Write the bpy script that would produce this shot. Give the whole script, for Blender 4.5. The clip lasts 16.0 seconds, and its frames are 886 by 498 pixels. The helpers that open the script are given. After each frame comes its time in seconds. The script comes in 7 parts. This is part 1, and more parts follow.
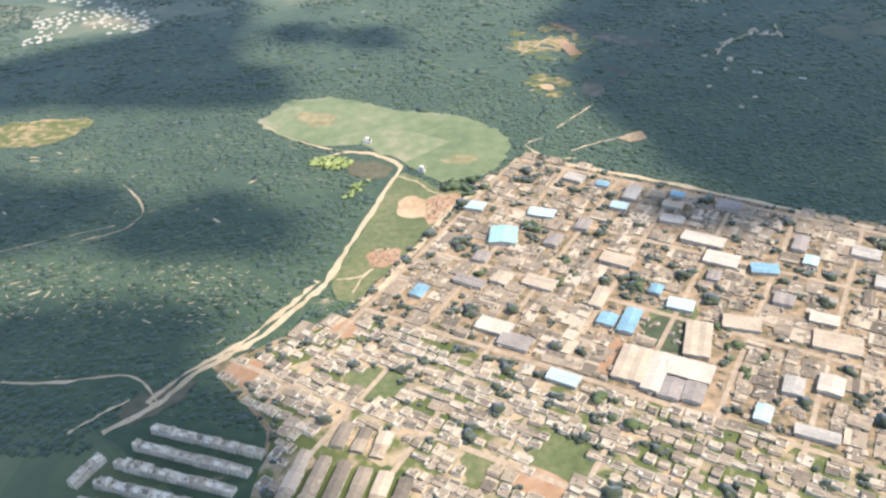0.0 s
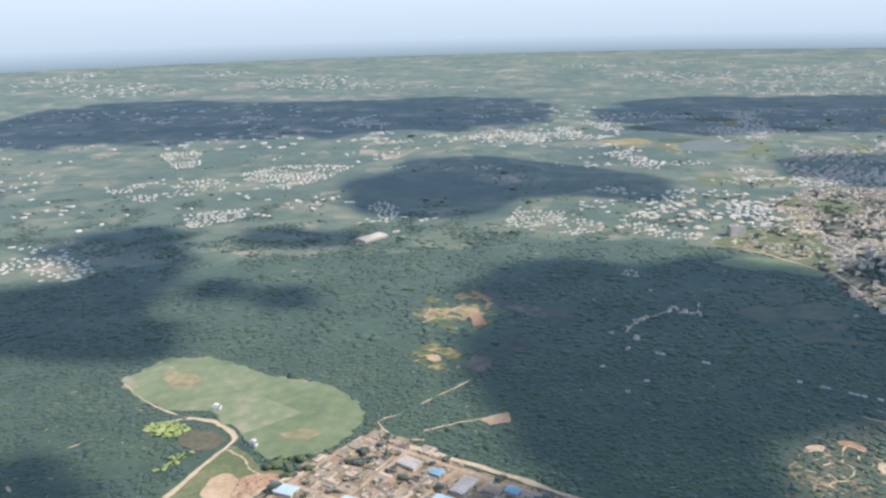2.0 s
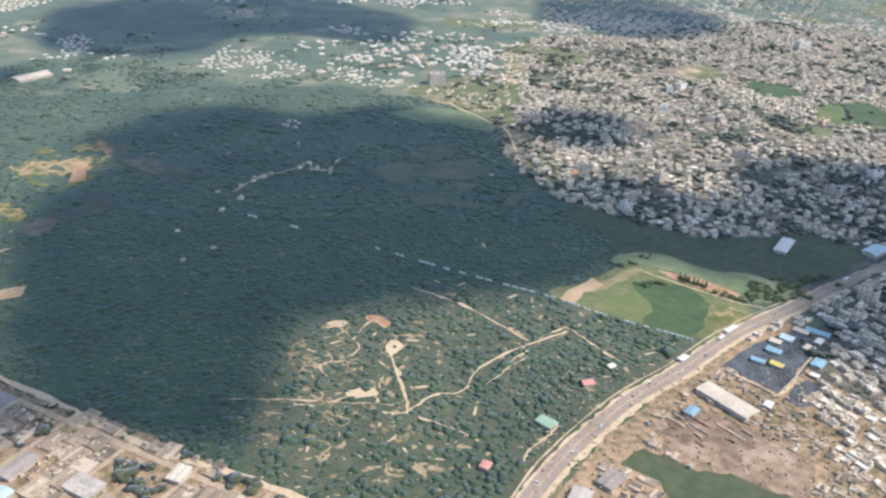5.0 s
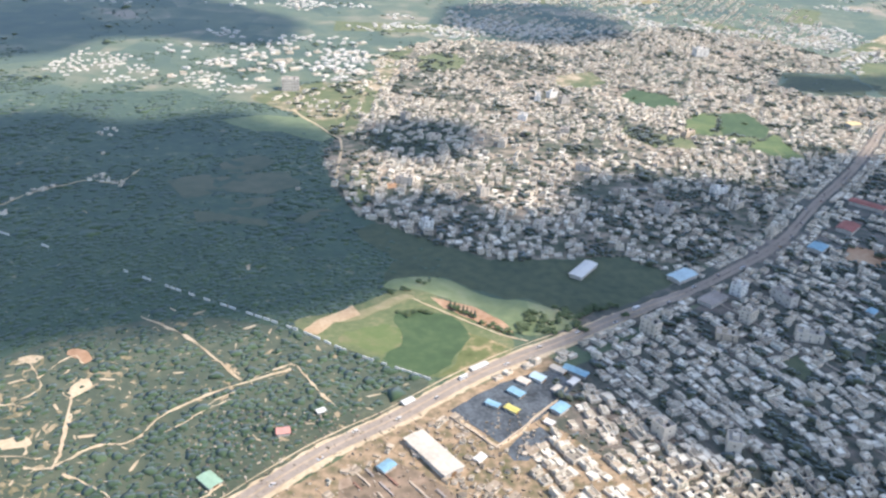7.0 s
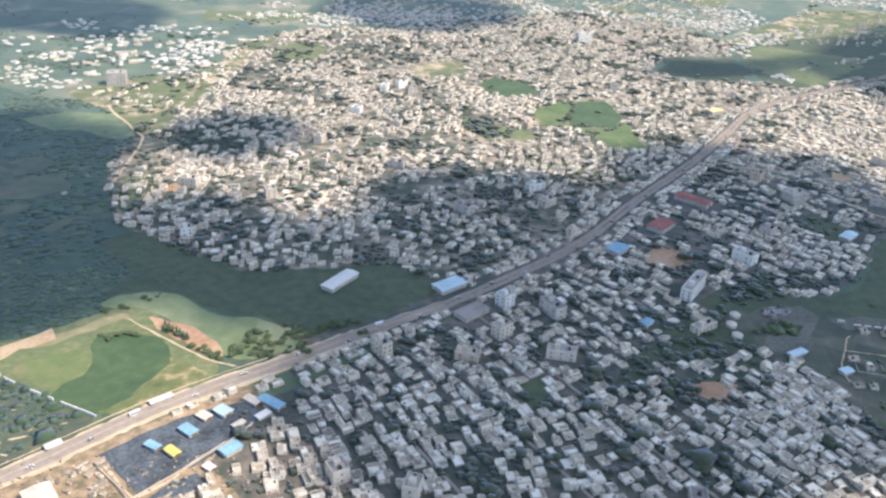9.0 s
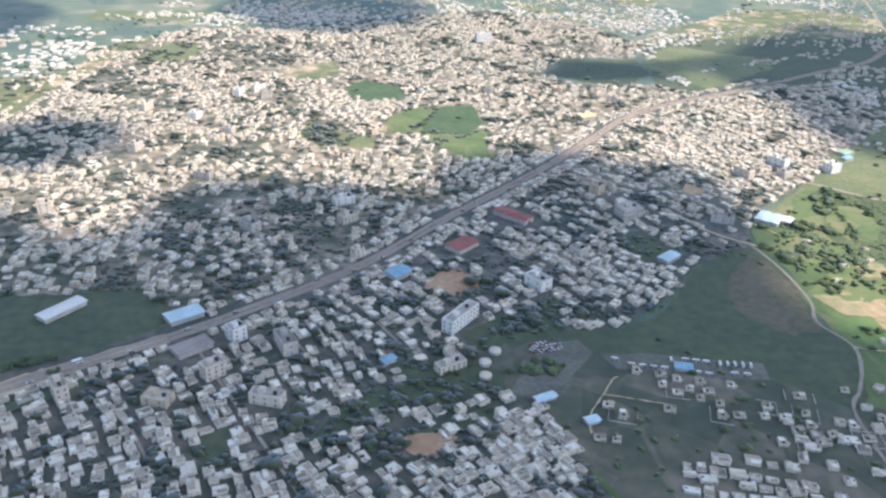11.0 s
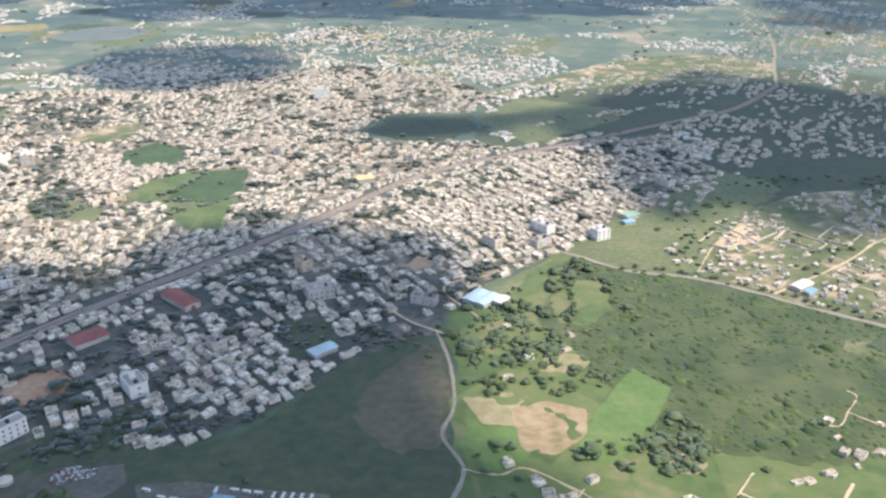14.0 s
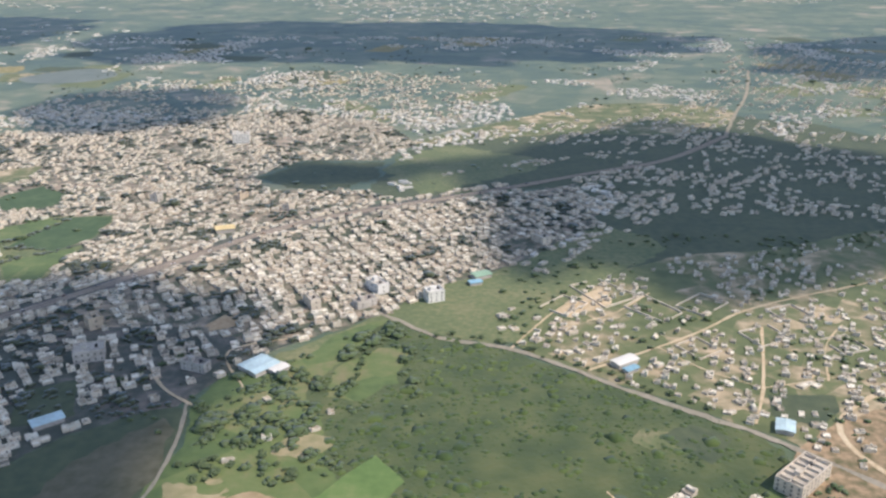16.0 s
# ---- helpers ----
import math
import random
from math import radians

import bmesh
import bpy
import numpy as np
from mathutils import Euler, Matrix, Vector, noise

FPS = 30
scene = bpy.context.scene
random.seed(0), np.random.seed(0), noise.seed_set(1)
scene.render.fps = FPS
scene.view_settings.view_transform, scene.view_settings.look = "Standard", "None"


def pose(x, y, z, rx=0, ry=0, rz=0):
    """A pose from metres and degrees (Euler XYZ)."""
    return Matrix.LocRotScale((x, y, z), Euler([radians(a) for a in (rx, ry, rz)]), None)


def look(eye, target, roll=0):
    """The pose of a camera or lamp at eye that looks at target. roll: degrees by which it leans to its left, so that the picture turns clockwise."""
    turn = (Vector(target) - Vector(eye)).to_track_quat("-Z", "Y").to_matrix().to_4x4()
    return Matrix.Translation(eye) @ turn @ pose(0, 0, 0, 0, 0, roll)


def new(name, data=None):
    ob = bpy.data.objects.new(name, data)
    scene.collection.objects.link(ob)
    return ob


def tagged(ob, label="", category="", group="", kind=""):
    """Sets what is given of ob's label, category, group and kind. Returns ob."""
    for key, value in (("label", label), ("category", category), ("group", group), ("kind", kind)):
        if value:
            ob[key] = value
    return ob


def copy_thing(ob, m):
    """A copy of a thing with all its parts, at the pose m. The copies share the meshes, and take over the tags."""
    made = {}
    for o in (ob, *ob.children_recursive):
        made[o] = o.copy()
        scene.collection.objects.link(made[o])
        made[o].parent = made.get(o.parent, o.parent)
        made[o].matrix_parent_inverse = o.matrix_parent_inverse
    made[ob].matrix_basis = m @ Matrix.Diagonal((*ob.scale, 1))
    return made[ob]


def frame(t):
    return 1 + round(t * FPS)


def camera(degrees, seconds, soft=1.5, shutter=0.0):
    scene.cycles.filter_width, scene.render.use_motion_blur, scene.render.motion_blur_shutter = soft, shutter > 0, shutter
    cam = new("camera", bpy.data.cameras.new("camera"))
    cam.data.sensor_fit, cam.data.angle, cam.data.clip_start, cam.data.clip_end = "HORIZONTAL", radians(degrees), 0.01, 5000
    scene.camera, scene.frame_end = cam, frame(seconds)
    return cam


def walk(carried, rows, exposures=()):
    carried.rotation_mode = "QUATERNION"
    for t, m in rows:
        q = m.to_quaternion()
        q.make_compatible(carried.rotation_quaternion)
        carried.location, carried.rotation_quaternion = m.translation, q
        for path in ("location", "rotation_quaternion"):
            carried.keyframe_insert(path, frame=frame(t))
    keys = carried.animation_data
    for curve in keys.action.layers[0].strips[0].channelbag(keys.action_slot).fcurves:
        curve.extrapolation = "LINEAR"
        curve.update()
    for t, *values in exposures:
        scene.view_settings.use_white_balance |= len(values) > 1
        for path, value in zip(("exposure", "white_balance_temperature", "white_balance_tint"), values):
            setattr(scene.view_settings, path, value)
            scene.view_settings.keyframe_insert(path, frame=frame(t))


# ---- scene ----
cam = camera(55.4, 16.0, soft=2.5)
# Length of the flight, first eye's height and attitude (metres, degrees).
METRES, EYE, TILT, LEAN, TURN = 620.0, 137.93, -32.82, 2.34, 0.0
ROWS = [
    (0, 0.0002, -0.0000, -0.0004, 0.00, 0.00, -0.00),
    (0.5, 0.0287, 0.0087, 0.0049, 0.74, -0.12, -0.05),
    (1, 0.0575, 0.0172, 0.0103, 0.36, -1.51, 0.10),
    (1.5, 0.0866, 0.0254, 0.0159, 0.82, 5.62, -0.57),
    (2, 0.1159, 0.0335, 0.0214, 3.49, 16.68, -3.49),
    (2.5, 0.1454, 0.0414, 0.0268, 3.68, 15.16, -6.38),
    (3, 0.1750, 0.0493, 0.0322, 1.64, 12.98, -3.53),
    (3.5, 0.2048, 0.0572, 0.0375, -0.03, 9.74, -2.86),
    (4, 0.2346, 0.0652, 0.0427, -1.84, 6.07, -3.01),
    (4.5, 0.2644, 0.0731, 0.0478, -3.78, 6.17, -2.19),
    (7, 0.4140, 0.1136, 0.0716, -5.09, 6.66, -2.66),
    (7.5, 0.4439, 0.1218, 0.0761, -5.24, 6.82, -2.14),
    (8, 0.4738, 0.1300, 0.0806, -5.52, 6.12, -1.62),
    (8.5, 0.5037, 0.1382, 0.0850, -5.89, 6.05, -1.45),
    (11, 0.6530, 0.1782, 0.1073, -5.15, 6.13, -1.64),
    (11.5, 0.6828, 0.1860, 0.1118, -5.30, 5.78, -1.42),
    (12, 0.7127, 0.1937, 0.1165, -5.12, 5.51, -1.15),
    (12.5, 0.7426, 0.2013, 0.1212, -4.80, 6.21, -0.86),
    (13, 0.7726, 0.2089, 0.1259, -4.52, 6.05, -1.11),
    (13.5, 0.8026, 0.2164, 0.1307, -4.53, 8.00, -1.09),
    (14, 0.8326, 0.2240, 0.1355, -2.97, 9.46, -1.01),
    (14.5, 0.8627, 0.2316, 0.1403, -2.75, 8.65, -1.07),
    (15, 0.8928, 0.2394, 0.1451, -3.06, 8.97, -0.35),
    (15.5, 0.9230, 0.2474, 0.1497, -2.56, 10.32, -0.84),
    (16, 0.9532, 0.2556, 0.1543, 0.40, 12.29, -2.97),
]
walk(cam, [(t, pose(0, 0, EYE, TILT, LEAN, TURN) @ pose(METRES * x, METRES * y, METRES * z, 90 + pitch, roll, yaw)) for t, x, y, z, yaw, pitch, roll in ROWS],
     exposures=[(0.0, 0.98, 6600, 10), (0.5, 0.82, 6600, 10), (1.0, 0.78, 6600, 11), (2.0, 0.60, 6150, 12), (2.5, 0.30, 6150, 12), (3.0, 0.42, 6200, 12), (3.5, 0.62, 6230, 12), (4.5, 0.65, 6280, 12), (7.0, 1.03, 6280, 12),
                (8.5, 1.02, 6350, 12), (11.0, 1.12, 6380, 12), (12.5, 1.11, 6380, 12), (14.0, 0.92, 6400, 12), (15.0, 0.79, 6400, 12), (15.5, 0.77, 6400, 13), (16.0, 0.50, 6420, 12)])

# ---------------------------------------------------------------- light
SUN_AZ, SUN_EL = radians(112), radians(50)          # azimuth clockwise from +y
TO_SUN = Vector((math.sin(SUN_AZ) * math.cos(SUN_EL), math.cos(SUN_AZ) * math.cos(SUN_EL), math.sin(SUN_EL)))
world = bpy.data.worlds.new("world")
scene.world = world
world.use_nodes = True
wn = world.node_tree
wn.nodes.clear()
sky = wn.nodes.new("ShaderNodeTexSky")
sky.sky_type, sky.sun_disc = "NISHITA", False
sky.sun_elevation, sky.sun_rotation = SUN_EL, SUN_AZ
sky.air_density, sky.dust_density, sky.ozone_density = 1.0, 0.8, 1.0
bg = wn.nodes.new("ShaderNodeBackground")
bg.inputs["Strength"].default_value = 0.15
wout = wn.nodes.new("ShaderNodeOutputWorld")
wn.links.new(sky.outputs[0], bg.inputs["Color"])
wn.links.new(bg.outputs[0], wout.inputs["Surface"])
sun = new("sun", bpy.data.lights.new("sun", "SUN"))
sun.data.energy, sun.data.angle, sun.data.color = 3.2, radians(0.9), (1.0, 0.865, 0.70)
sun.matrix_world = look(TO_SUN * 100, (0, 0, 0))

# ---------------------------------------------------------------- materials
# blue tint of the sheen that imitates air haze on ground and leaves
HAZE_TINT = (0.62, 0.76, 1.0, 1)


def material(name, stops, big=0.03, small=0.4, rough=0.95, sheen=0.0, bump=0.0, bump_scale=0.6, per="", metal=0.0, mix=0.5, spec=0.2, parcels=0.0, share=0.78):
    """A surface whose colour runs through stops by noise at two scales and, with per, by piece ('island' or 'object')."""
    m = bpy.data.materials.new(name)
    m.use_nodes = True
    nt = m.node_tree
    b = nt.nodes["Principled BSDF"]
    geo = nt.nodes.new("ShaderNodeNewGeometry")

    def noise_at(scale, detail):
        n = nt.nodes.new("ShaderNodeTexNoise")
        n.inputs["Scale"].default_value, n.inputs["Detail"].default_value = scale, detail
        nt.links.new(geo.outputs["Position"], n.inputs["Vector"])
        return n.outputs["Fac"]

    def math_node(op, a, c):
        n = nt.nodes.new("ShaderNodeMath")
        n.operation = op
        for i, v in enumerate((a, c)):
            if isinstance(v, (int, float)):
                n.inputs[i].default_value = v
            else:
                nt.links.new(v, n.inputs[i])
        return n.outputs[0]

    fine = noise_at(small, 5)
    coarse = noise_at(big, 3)
    value = math_node("ADD", math_node("MULTIPLY", coarse, 1 - mix), math_node("MULTIPLY", fine, mix))
    value = math_node("ADD", math_node("MULTIPLY", math_node("SUBTRACT", value, 0.5), 2.4), 0.5)
    if parcels:
        cell = nt.nodes.new("ShaderNodeTexVoronoi")
        cell.inputs["Scale"].default_value, cell.inputs["Randomness"].default_value = parcels, 0.8
        nt.links.new(geo.outputs["Position"], cell.inputs["Vector"])
        split = nt.nodes.new("ShaderNodeSeparateColor")
        nt.links.new(cell.outputs["Color"], split.inputs[0])
        value = math_node("ADD", value, math_node("MULTIPLY", math_node("SUBTRACT", split.outputs[0], 0.5), 0.55))
    if per:
        if per == "island":
            rnd = geo.outputs["Random Per Island"]
        else:
            info = nt.nodes.new("ShaderNodeObjectInfo")
            rnd = info.outputs["Random"]
        value = math_node("ADD", math_node("MULTIPLY", value, 1 - share), math_node("MULTIPLY", rnd, share))
    ramp = nt.nodes.new("ShaderNodeValToRGB")
    els = ramp.color_ramp.elements
    while len(els) < len(stops):
        els.new(0.5)
    for e, (pos, col) in zip(els, stops):
        e.position, e.color = pos, (*col, 1)
    nt.links.new(value, ramp.inputs["Fac"])
    nt.links.new(ramp.outputs["Color"], b.inputs["Base Color"])
    b.inputs["Roughness"].default_value, b.inputs["Metallic"].default_value = rough, metal
    b.inputs["Specular IOR Level"].default_value = spec
    # haze put into the surface as a bluish sheen
    if sheen:
        b.inputs["Sheen Weight"].default_value = sheen
        b.inputs["Sheen Roughness"].default_value = 0.6
        b.inputs["Sheen Tint"].default_value = HAZE_TINT
    if bump:
        bn = nt.nodes.new("ShaderNodeBump")
        bn.inputs["Strength"].default_value, bn.inputs["Distance"].default_value = bump, 0.5
        nt.links.new(noise_at(bump_scale, 4), bn.inputs["Height"])
        nt.links.new(bn.outputs["Normal"], b.inputs["Normal"])
    return m


def plain(name, col, rough=0.7, metal=0.0, spread=0.12, small=1.2):
    """One paint with a little weathering."""
    lo = tuple(c * (1 - spread) for c in col)
    hi = tuple(min(1, c * (1 + spread)) for c in col)
    return material(name, [(0.2, lo), (0.8, hi)], big=0.2, small=small, rough=rough, metal=metal)


M_SCRUB = material("scrub_ground", [(0.0, (0.042, 0.072, 0.034)), (0.35, (0.066, 0.100, 0.044)), (0.6, (0.100, 0.130, 0.057)), (0.82, (0.165, 0.168, 0.088)), (0.98, (0.30, 0.25, 0.16))], big=0.008, small=0.05, sheen=0.235, bump=0.4, parcels=0.03)
M_FLOOR = material("forest_floor", [(0.0, (0.031, 0.058, 0.030)), (0.5, (0.046, 0.082, 0.038)), (0.8, (0.075, 0.108, 0.050)), (0.98, (0.32, 0.26, 0.17))], big=0.03, small=0.22, sheen=0.2, bump=0.3, mix=0.65)
M_ORCHARD = material("orchard_floor", [(0.0, (0.046, 0.062, 0.034)), (0.5, (0.070, 0.085, 0.047)), (0.8, (0.105, 0.112, 0.062)), (0.98, (0.20, 0.17, 0.105))], big=0.06, small=0.3, sheen=0.18, bump=0.3, mix=0.6)
M_SAND = material("orchard_sand", [(0.05, (0.14, 0.135, 0.075)), (0.4, (0.25, 0.21, 0.13)), (0.7, (0.37, 0.30, 0.20)), (1.0, (0.46, 0.34, 0.23))], big=0.12, small=0.6, mix=.5)
M_MEADOW = material("pale_meadow", [(0.0, (0.115, 0.155, 0.068)), (0.4, (0.165, 0.205, 0.092)), (0.7, (0.215, 0.24, 0.125)), (1.0, (0.32, 0.29, 0.19))], big=0.05, small=0.22, sheen=0.16, bump=0.2, mix=.5, parcels=.03)
M_GRASS = material("grass", [(0.1, (0.085, 0.112, 0.044)), (0.5, (0.132, 0.156, 0.064)), (0.85, (0.21, 0.20, 0.10))], big=0.05, small=0.5, sheen=0.12, bump=0.2)
M_MARSH = material("marsh_grass", [(0.0, (0.036, 0.058, 0.020)), (0.35, (0.058, 0.082, 0.027)), (0.62, (0.090, 0.110, 0.038)), (0.85, (0.120, 0.126, 0.050)), (1.0, (0.160, 0.140, 0.070))], big=0.028, small=0.12, sheen=0.14, bump=0.5, mix=.5)
M_ROUGH = material("rough_meadow", [(0.0, (0.055, 0.080, 0.042)), (0.4, (0.095, 0.110, 0.060)), (0.7, (0.125, 0.128, 0.075)), (1.0, (0.17, 0.155, 0.10))], big=0.04, small=0.2, sheen=0.15, bump=0.2, mix=.5)
M_LIME = material("lime_crop", [(0.1, (0.086, 0.148, 0.040)), (0.5, (0.116, 0.185, 0.052)), (0.85, (0.163, 0.211, 0.073))], big=0.08, small=0.4, sheen=0.12)
M_CROFT = material("croft_grass", [(0.0, (0.070, 0.110, 0.035)), (0.4, (0.104, 0.148, 0.046)), (0.7, (0.136, 0.167, 0.058)), (1.0, (0.194, 0.180, 0.088))], big=0.06, small=0.25, sheen=0.12, parcels=.07, bump=.2)
# dark crops, and ground coloured dark where cloud shade falls
M_DARKCROP_SHADE = material("dark_crop_and_shade", [(0.1, (0.050, 0.072, 0.040)), (0.8, (0.092, 0.109, 0.056))], big=0.06, small=0.3, sheen=0.1, mix=.65)
M_DIRT = material("bare_earth", [(0.05, (0.36, 0.25, 0.15)), (0.5, (0.46, 0.34, 0.22)), (0.9, (0.55, 0.44, 0.30))], big=0.08, small=0.7, bump=0.2)
M_EARTH = material("ploughed_earth", [(0.05, (0.20, 0.175, 0.09)), (0.4, (0.30, 0.235, 0.145)), (0.9, (0.40, 0.315, 0.21))], big=0.1, small=0.4, bump=0.2)
M_REDDIRT = material("red_earth", [(0.05, (0.30, 0.18, 0.105)), (0.5, (0.40, 0.255, 0.165)), (0.9, (0.48, 0.36, 0.25))], big=0.09, small=0.45, bump=0.2)
M_BRICKYARD = material("brick_yard", [(0.05, (0.13, 0.105, 0.075)), (0.4, (0.22, 0.17, 0.125)), (0.65, (0.30, 0.225, 0.165)), (0.9, (0.38, 0.31, 0.24))], big=0.1, small=0.35, bump=0.2, mix=.6, parcels=.12)
M_TRACK = material("sandy_track", [(0.05, (0.40, 0.31, 0.20)), (0.5, (0.52, 0.42, 0.29)), (0.9, (0.60, 0.51, 0.37))], big=0.1, small=0.8)
M_STREET = material("dusty_street", [(0.05, (0.305, 0.242, 0.175)), (0.5, (0.407, 0.324, 0.239)), (0.9, (0.508, 0.407, 0.304))], big=0.1, small=0.8)
M_TOWN = material("trodden_ground", [(0.0, (0.081, 0.098, 0.044)), (0.32, (0.184, 0.155, 0.097)), (0.55, (0.313, 0.235, 0.156)), (0.9, (0.454, 0.335, 0.221))], big=0.05, small=0.4, bump=0.2, mix=.6)
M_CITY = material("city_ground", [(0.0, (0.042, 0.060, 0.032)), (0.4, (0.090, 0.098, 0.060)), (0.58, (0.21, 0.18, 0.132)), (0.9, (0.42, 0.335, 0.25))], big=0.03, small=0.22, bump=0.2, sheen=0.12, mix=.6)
M_FALLOW = material("fallow_plots", [(0.0, (0.052, 0.064, 0.038)), (0.4, (0.082, 0.092, 0.056)), (0.65, (0.13, 0.12, 0.082)), (0.95, (0.22, 0.185, 0.14))], big=0.03, small=0.18, sheen=0.14, parcels=.08, mix=.5)
# city ground darkened in colour for the quarter under cloud shade
M_CITY_SHADED = material("city_ground_shaded", [(0.0, (0.036, 0.050, 0.03)), (0.45, (0.068, 0.075, 0.050)), (0.7, (0.15, 0.128, 0.10)), (0.95, (0.27, 0.22, 0.17))], big=0.03, small=0.25, bump=0.2, sheen=0.17)
M_LOTS = material("weedy_lots", [(0.0, (0.08, 0.11, 0.04)), (0.45, (0.13, 0.155, 0.06)), (0.58, (0.30, 0.25, 0.16)), (0.8, (0.46, 0.37, 0.25)), (0.95, (0.50, 0.36, 0.23))], big=0.06, small=0.25, mix=.6, parcels=.11)
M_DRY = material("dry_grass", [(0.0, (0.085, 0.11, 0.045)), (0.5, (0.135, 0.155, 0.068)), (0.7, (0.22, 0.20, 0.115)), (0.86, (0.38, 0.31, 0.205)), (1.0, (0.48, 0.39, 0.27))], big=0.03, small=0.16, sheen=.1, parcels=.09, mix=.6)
M_STUBBLE = material("stubble", [(0.1, (0.19, 0.195, 0.10)), (0.5, (0.27, 0.245, 0.145)), (0.9, (0.38, 0.32, 0.21))], big=0.06, small=0.3, mix=.6)
M_PALEROAD = material("pale_road", [(0.1, (0.232, 0.212, 0.172)), (0.5, (0.288, 0.264, 0.216)), (0.9, (0.352, 0.320, 0.264))], big=0.1, small=0.8)
M_CLEAR = material("orange_clearing", [(0.0, (0.07, 0.10, 0.04)), (0.5, (0.15, 0.165, 0.075)), (0.68, (0.34, 0.27, 0.16)), (0.9, (0.46, 0.34, 0.21))], big=0.05, small=0.3)
M_ASPHALT = material("asphalt", [(0.1, (0.245, 0.21, 0.178)), (0.8, (0.345, 0.295, 0.25))], big=0.1, small=0.8, rough=0.9)
M_GREYLOT = material("grey_gravel", [(0.1, (0.101, 0.105, 0.092)), (0.8, (0.184, 0.185, 0.156))], big=0.1, small=0.8)
M_BANK = material("bare_bank", [(0.1, (0.085, 0.092, 0.06)), (0.8, (0.16, 0.148, 0.11))], big=0.06, small=0.4)
M_WATER = material("pond_water", [(0.1, (0.10, 0.13, 0.12)), (0.8, (0.16, 0.19, 0.18))], big=0.02, small=0.1, rough=0.5, spec=0.3)
M_LEAF = material("foliage", [(0.0, (0.026, 0.047, 0.026)), (0.35, (0.040, 0.070, 0.036)), (0.65, (0.059, 0.096, 0.045)), (1.0, (0.100, 0.138, 0.060))], big=0.03, small=0.2, sheen=0.185, per="island", share=0.34, mix=0.5)
M_TOWNLEAF = material("dusty_foliage", [(0.0, (0.041, 0.050, 0.027)), (0.6, (0.060, 0.071, 0.034)), (1.0, (0.090, 0.099, 0.046))], big=0.05, small=0.5, sheen=0.3, per="island", share=0.4)
M_CROP = material("young_crop", [(0.1, (0.044, 0.076, 0.030)), (0.5, (0.058, 0.098, 0.038)), (0.9, (0.086, 0.124, 0.050))], big=0.07, small=0.3, sheen=0.1, mix=.5)
M_VERGE = material("worn_verge", [(0.1, (0.12, 0.108, 0.09)), (0.4, (0.21, 0.182, 0.15)), (0.7, (0.31, 0.27, 0.225))], big=0.08, small=0.6)
M_LANE = material("dim_asphalt", [(0.1, (0.25, 0.215, 0.185)), (0.8, (0.33, 0.285, 0.245))], big=0.1, small=0.8, rough=0.9)
M_BUSH = material("scrub_foliage", [(0.0, (0.056, 0.084, 0.038)), (0.5, (0.082, 0.115, 0.049)), (1.0, (0.125, 0.150, 0.066))], big=0.02, small=0.8, sheen=0.12, bump=0.2, bump_scale=1.5, per="island", share=.5)
M_SCRUBLEAF = material("plain_foliage", [(0.0, (0.075, 0.10, 0.05)), (1.0, (0.125, 0.15, 0.078))], big=0.02, small=0.8, sheen=0.32, per="island")
M_MARSHLEAF = material("marsh_foliage", [(0.0, (0.030, 0.052, 0.018)), (0.4, (0.049, 0.080, 0.025)), (0.7, (0.087, 0.121, 0.036)), (1.0, (0.139, 0.160, 0.054))], big=0.03, small=0.14, sheen=0.1, per="island", share=0.16)
M_LIMELEAF = material("lime_foliage", [(0.0, (0.23, 0.30, 0.10)), (1.0, (0.36, 0.42, 0.18))], small=1.2, per="island")
M_BARK = plain("bark", (0.12, 0.09, 0.065), 0.95)
WALLS = [(0.0, (0.200, 0.182, 0.150)), (0.14, (0.367, 0.331, 0.264)), (0.3, (0.519, 0.467, 0.365)), (0.45, (0.419, 0.373, 0.312)), (0.58, (0.585, 0.542, 0.438)), (0.7, (0.536, 0.430, 0.335)), (0.82, (0.450, 0.462, 0.418)), (0.92, (0.668, 0.634, 0.528)), (1.0, (0.501, 0.456, 0.268))]
ROOFS = [(0.0, (0.133, 0.117, 0.101)), (0.2, (0.278, 0.249, 0.202)), (0.38, (0.432, 0.393, 0.317)), (0.52, (0.349, 0.284, 0.214)), (0.62, (0.600, 0.561, 0.473)), (0.8, (0.716, 0.679, 0.584)), (0.94, (0.755, 0.740, 0.668)), (1.0, (0.308, 0.411, 0.438))]
M_WALL = material("painted_plaster", WALLS, big=0.3, small=1.5, per="island")
M_PLASTER = material("whitewashed_wall", [(0.0, (0.243, 0.221, 0.189)), (0.14, (0.423, 0.381, 0.319)), (0.3, (0.561, 0.514, 0.428)), (0.45, (0.486, 0.442, 0.374)), (0.58, (0.634, 0.586, 0.489)), (0.7, (0.592, 0.494, 0.394)), (0.82, (0.518, 0.514, 0.459)), (0.92, (0.697, 0.659, 0.568)), (1.0, (0.550, 0.494, 0.329))], big=0.3, small=1.5, per="island")
M_ROOF = material("weathered_roof", ROOFS, big=0.3, small=1.5, per="island")
M_WALL_OB = material("painted_plaster_wall", WALLS, big=0.3, small=1.5, per="object")
M_ROOF_OB = material("weathered_roof_slab", ROOFS, big=0.3, small=1.5, per="object")
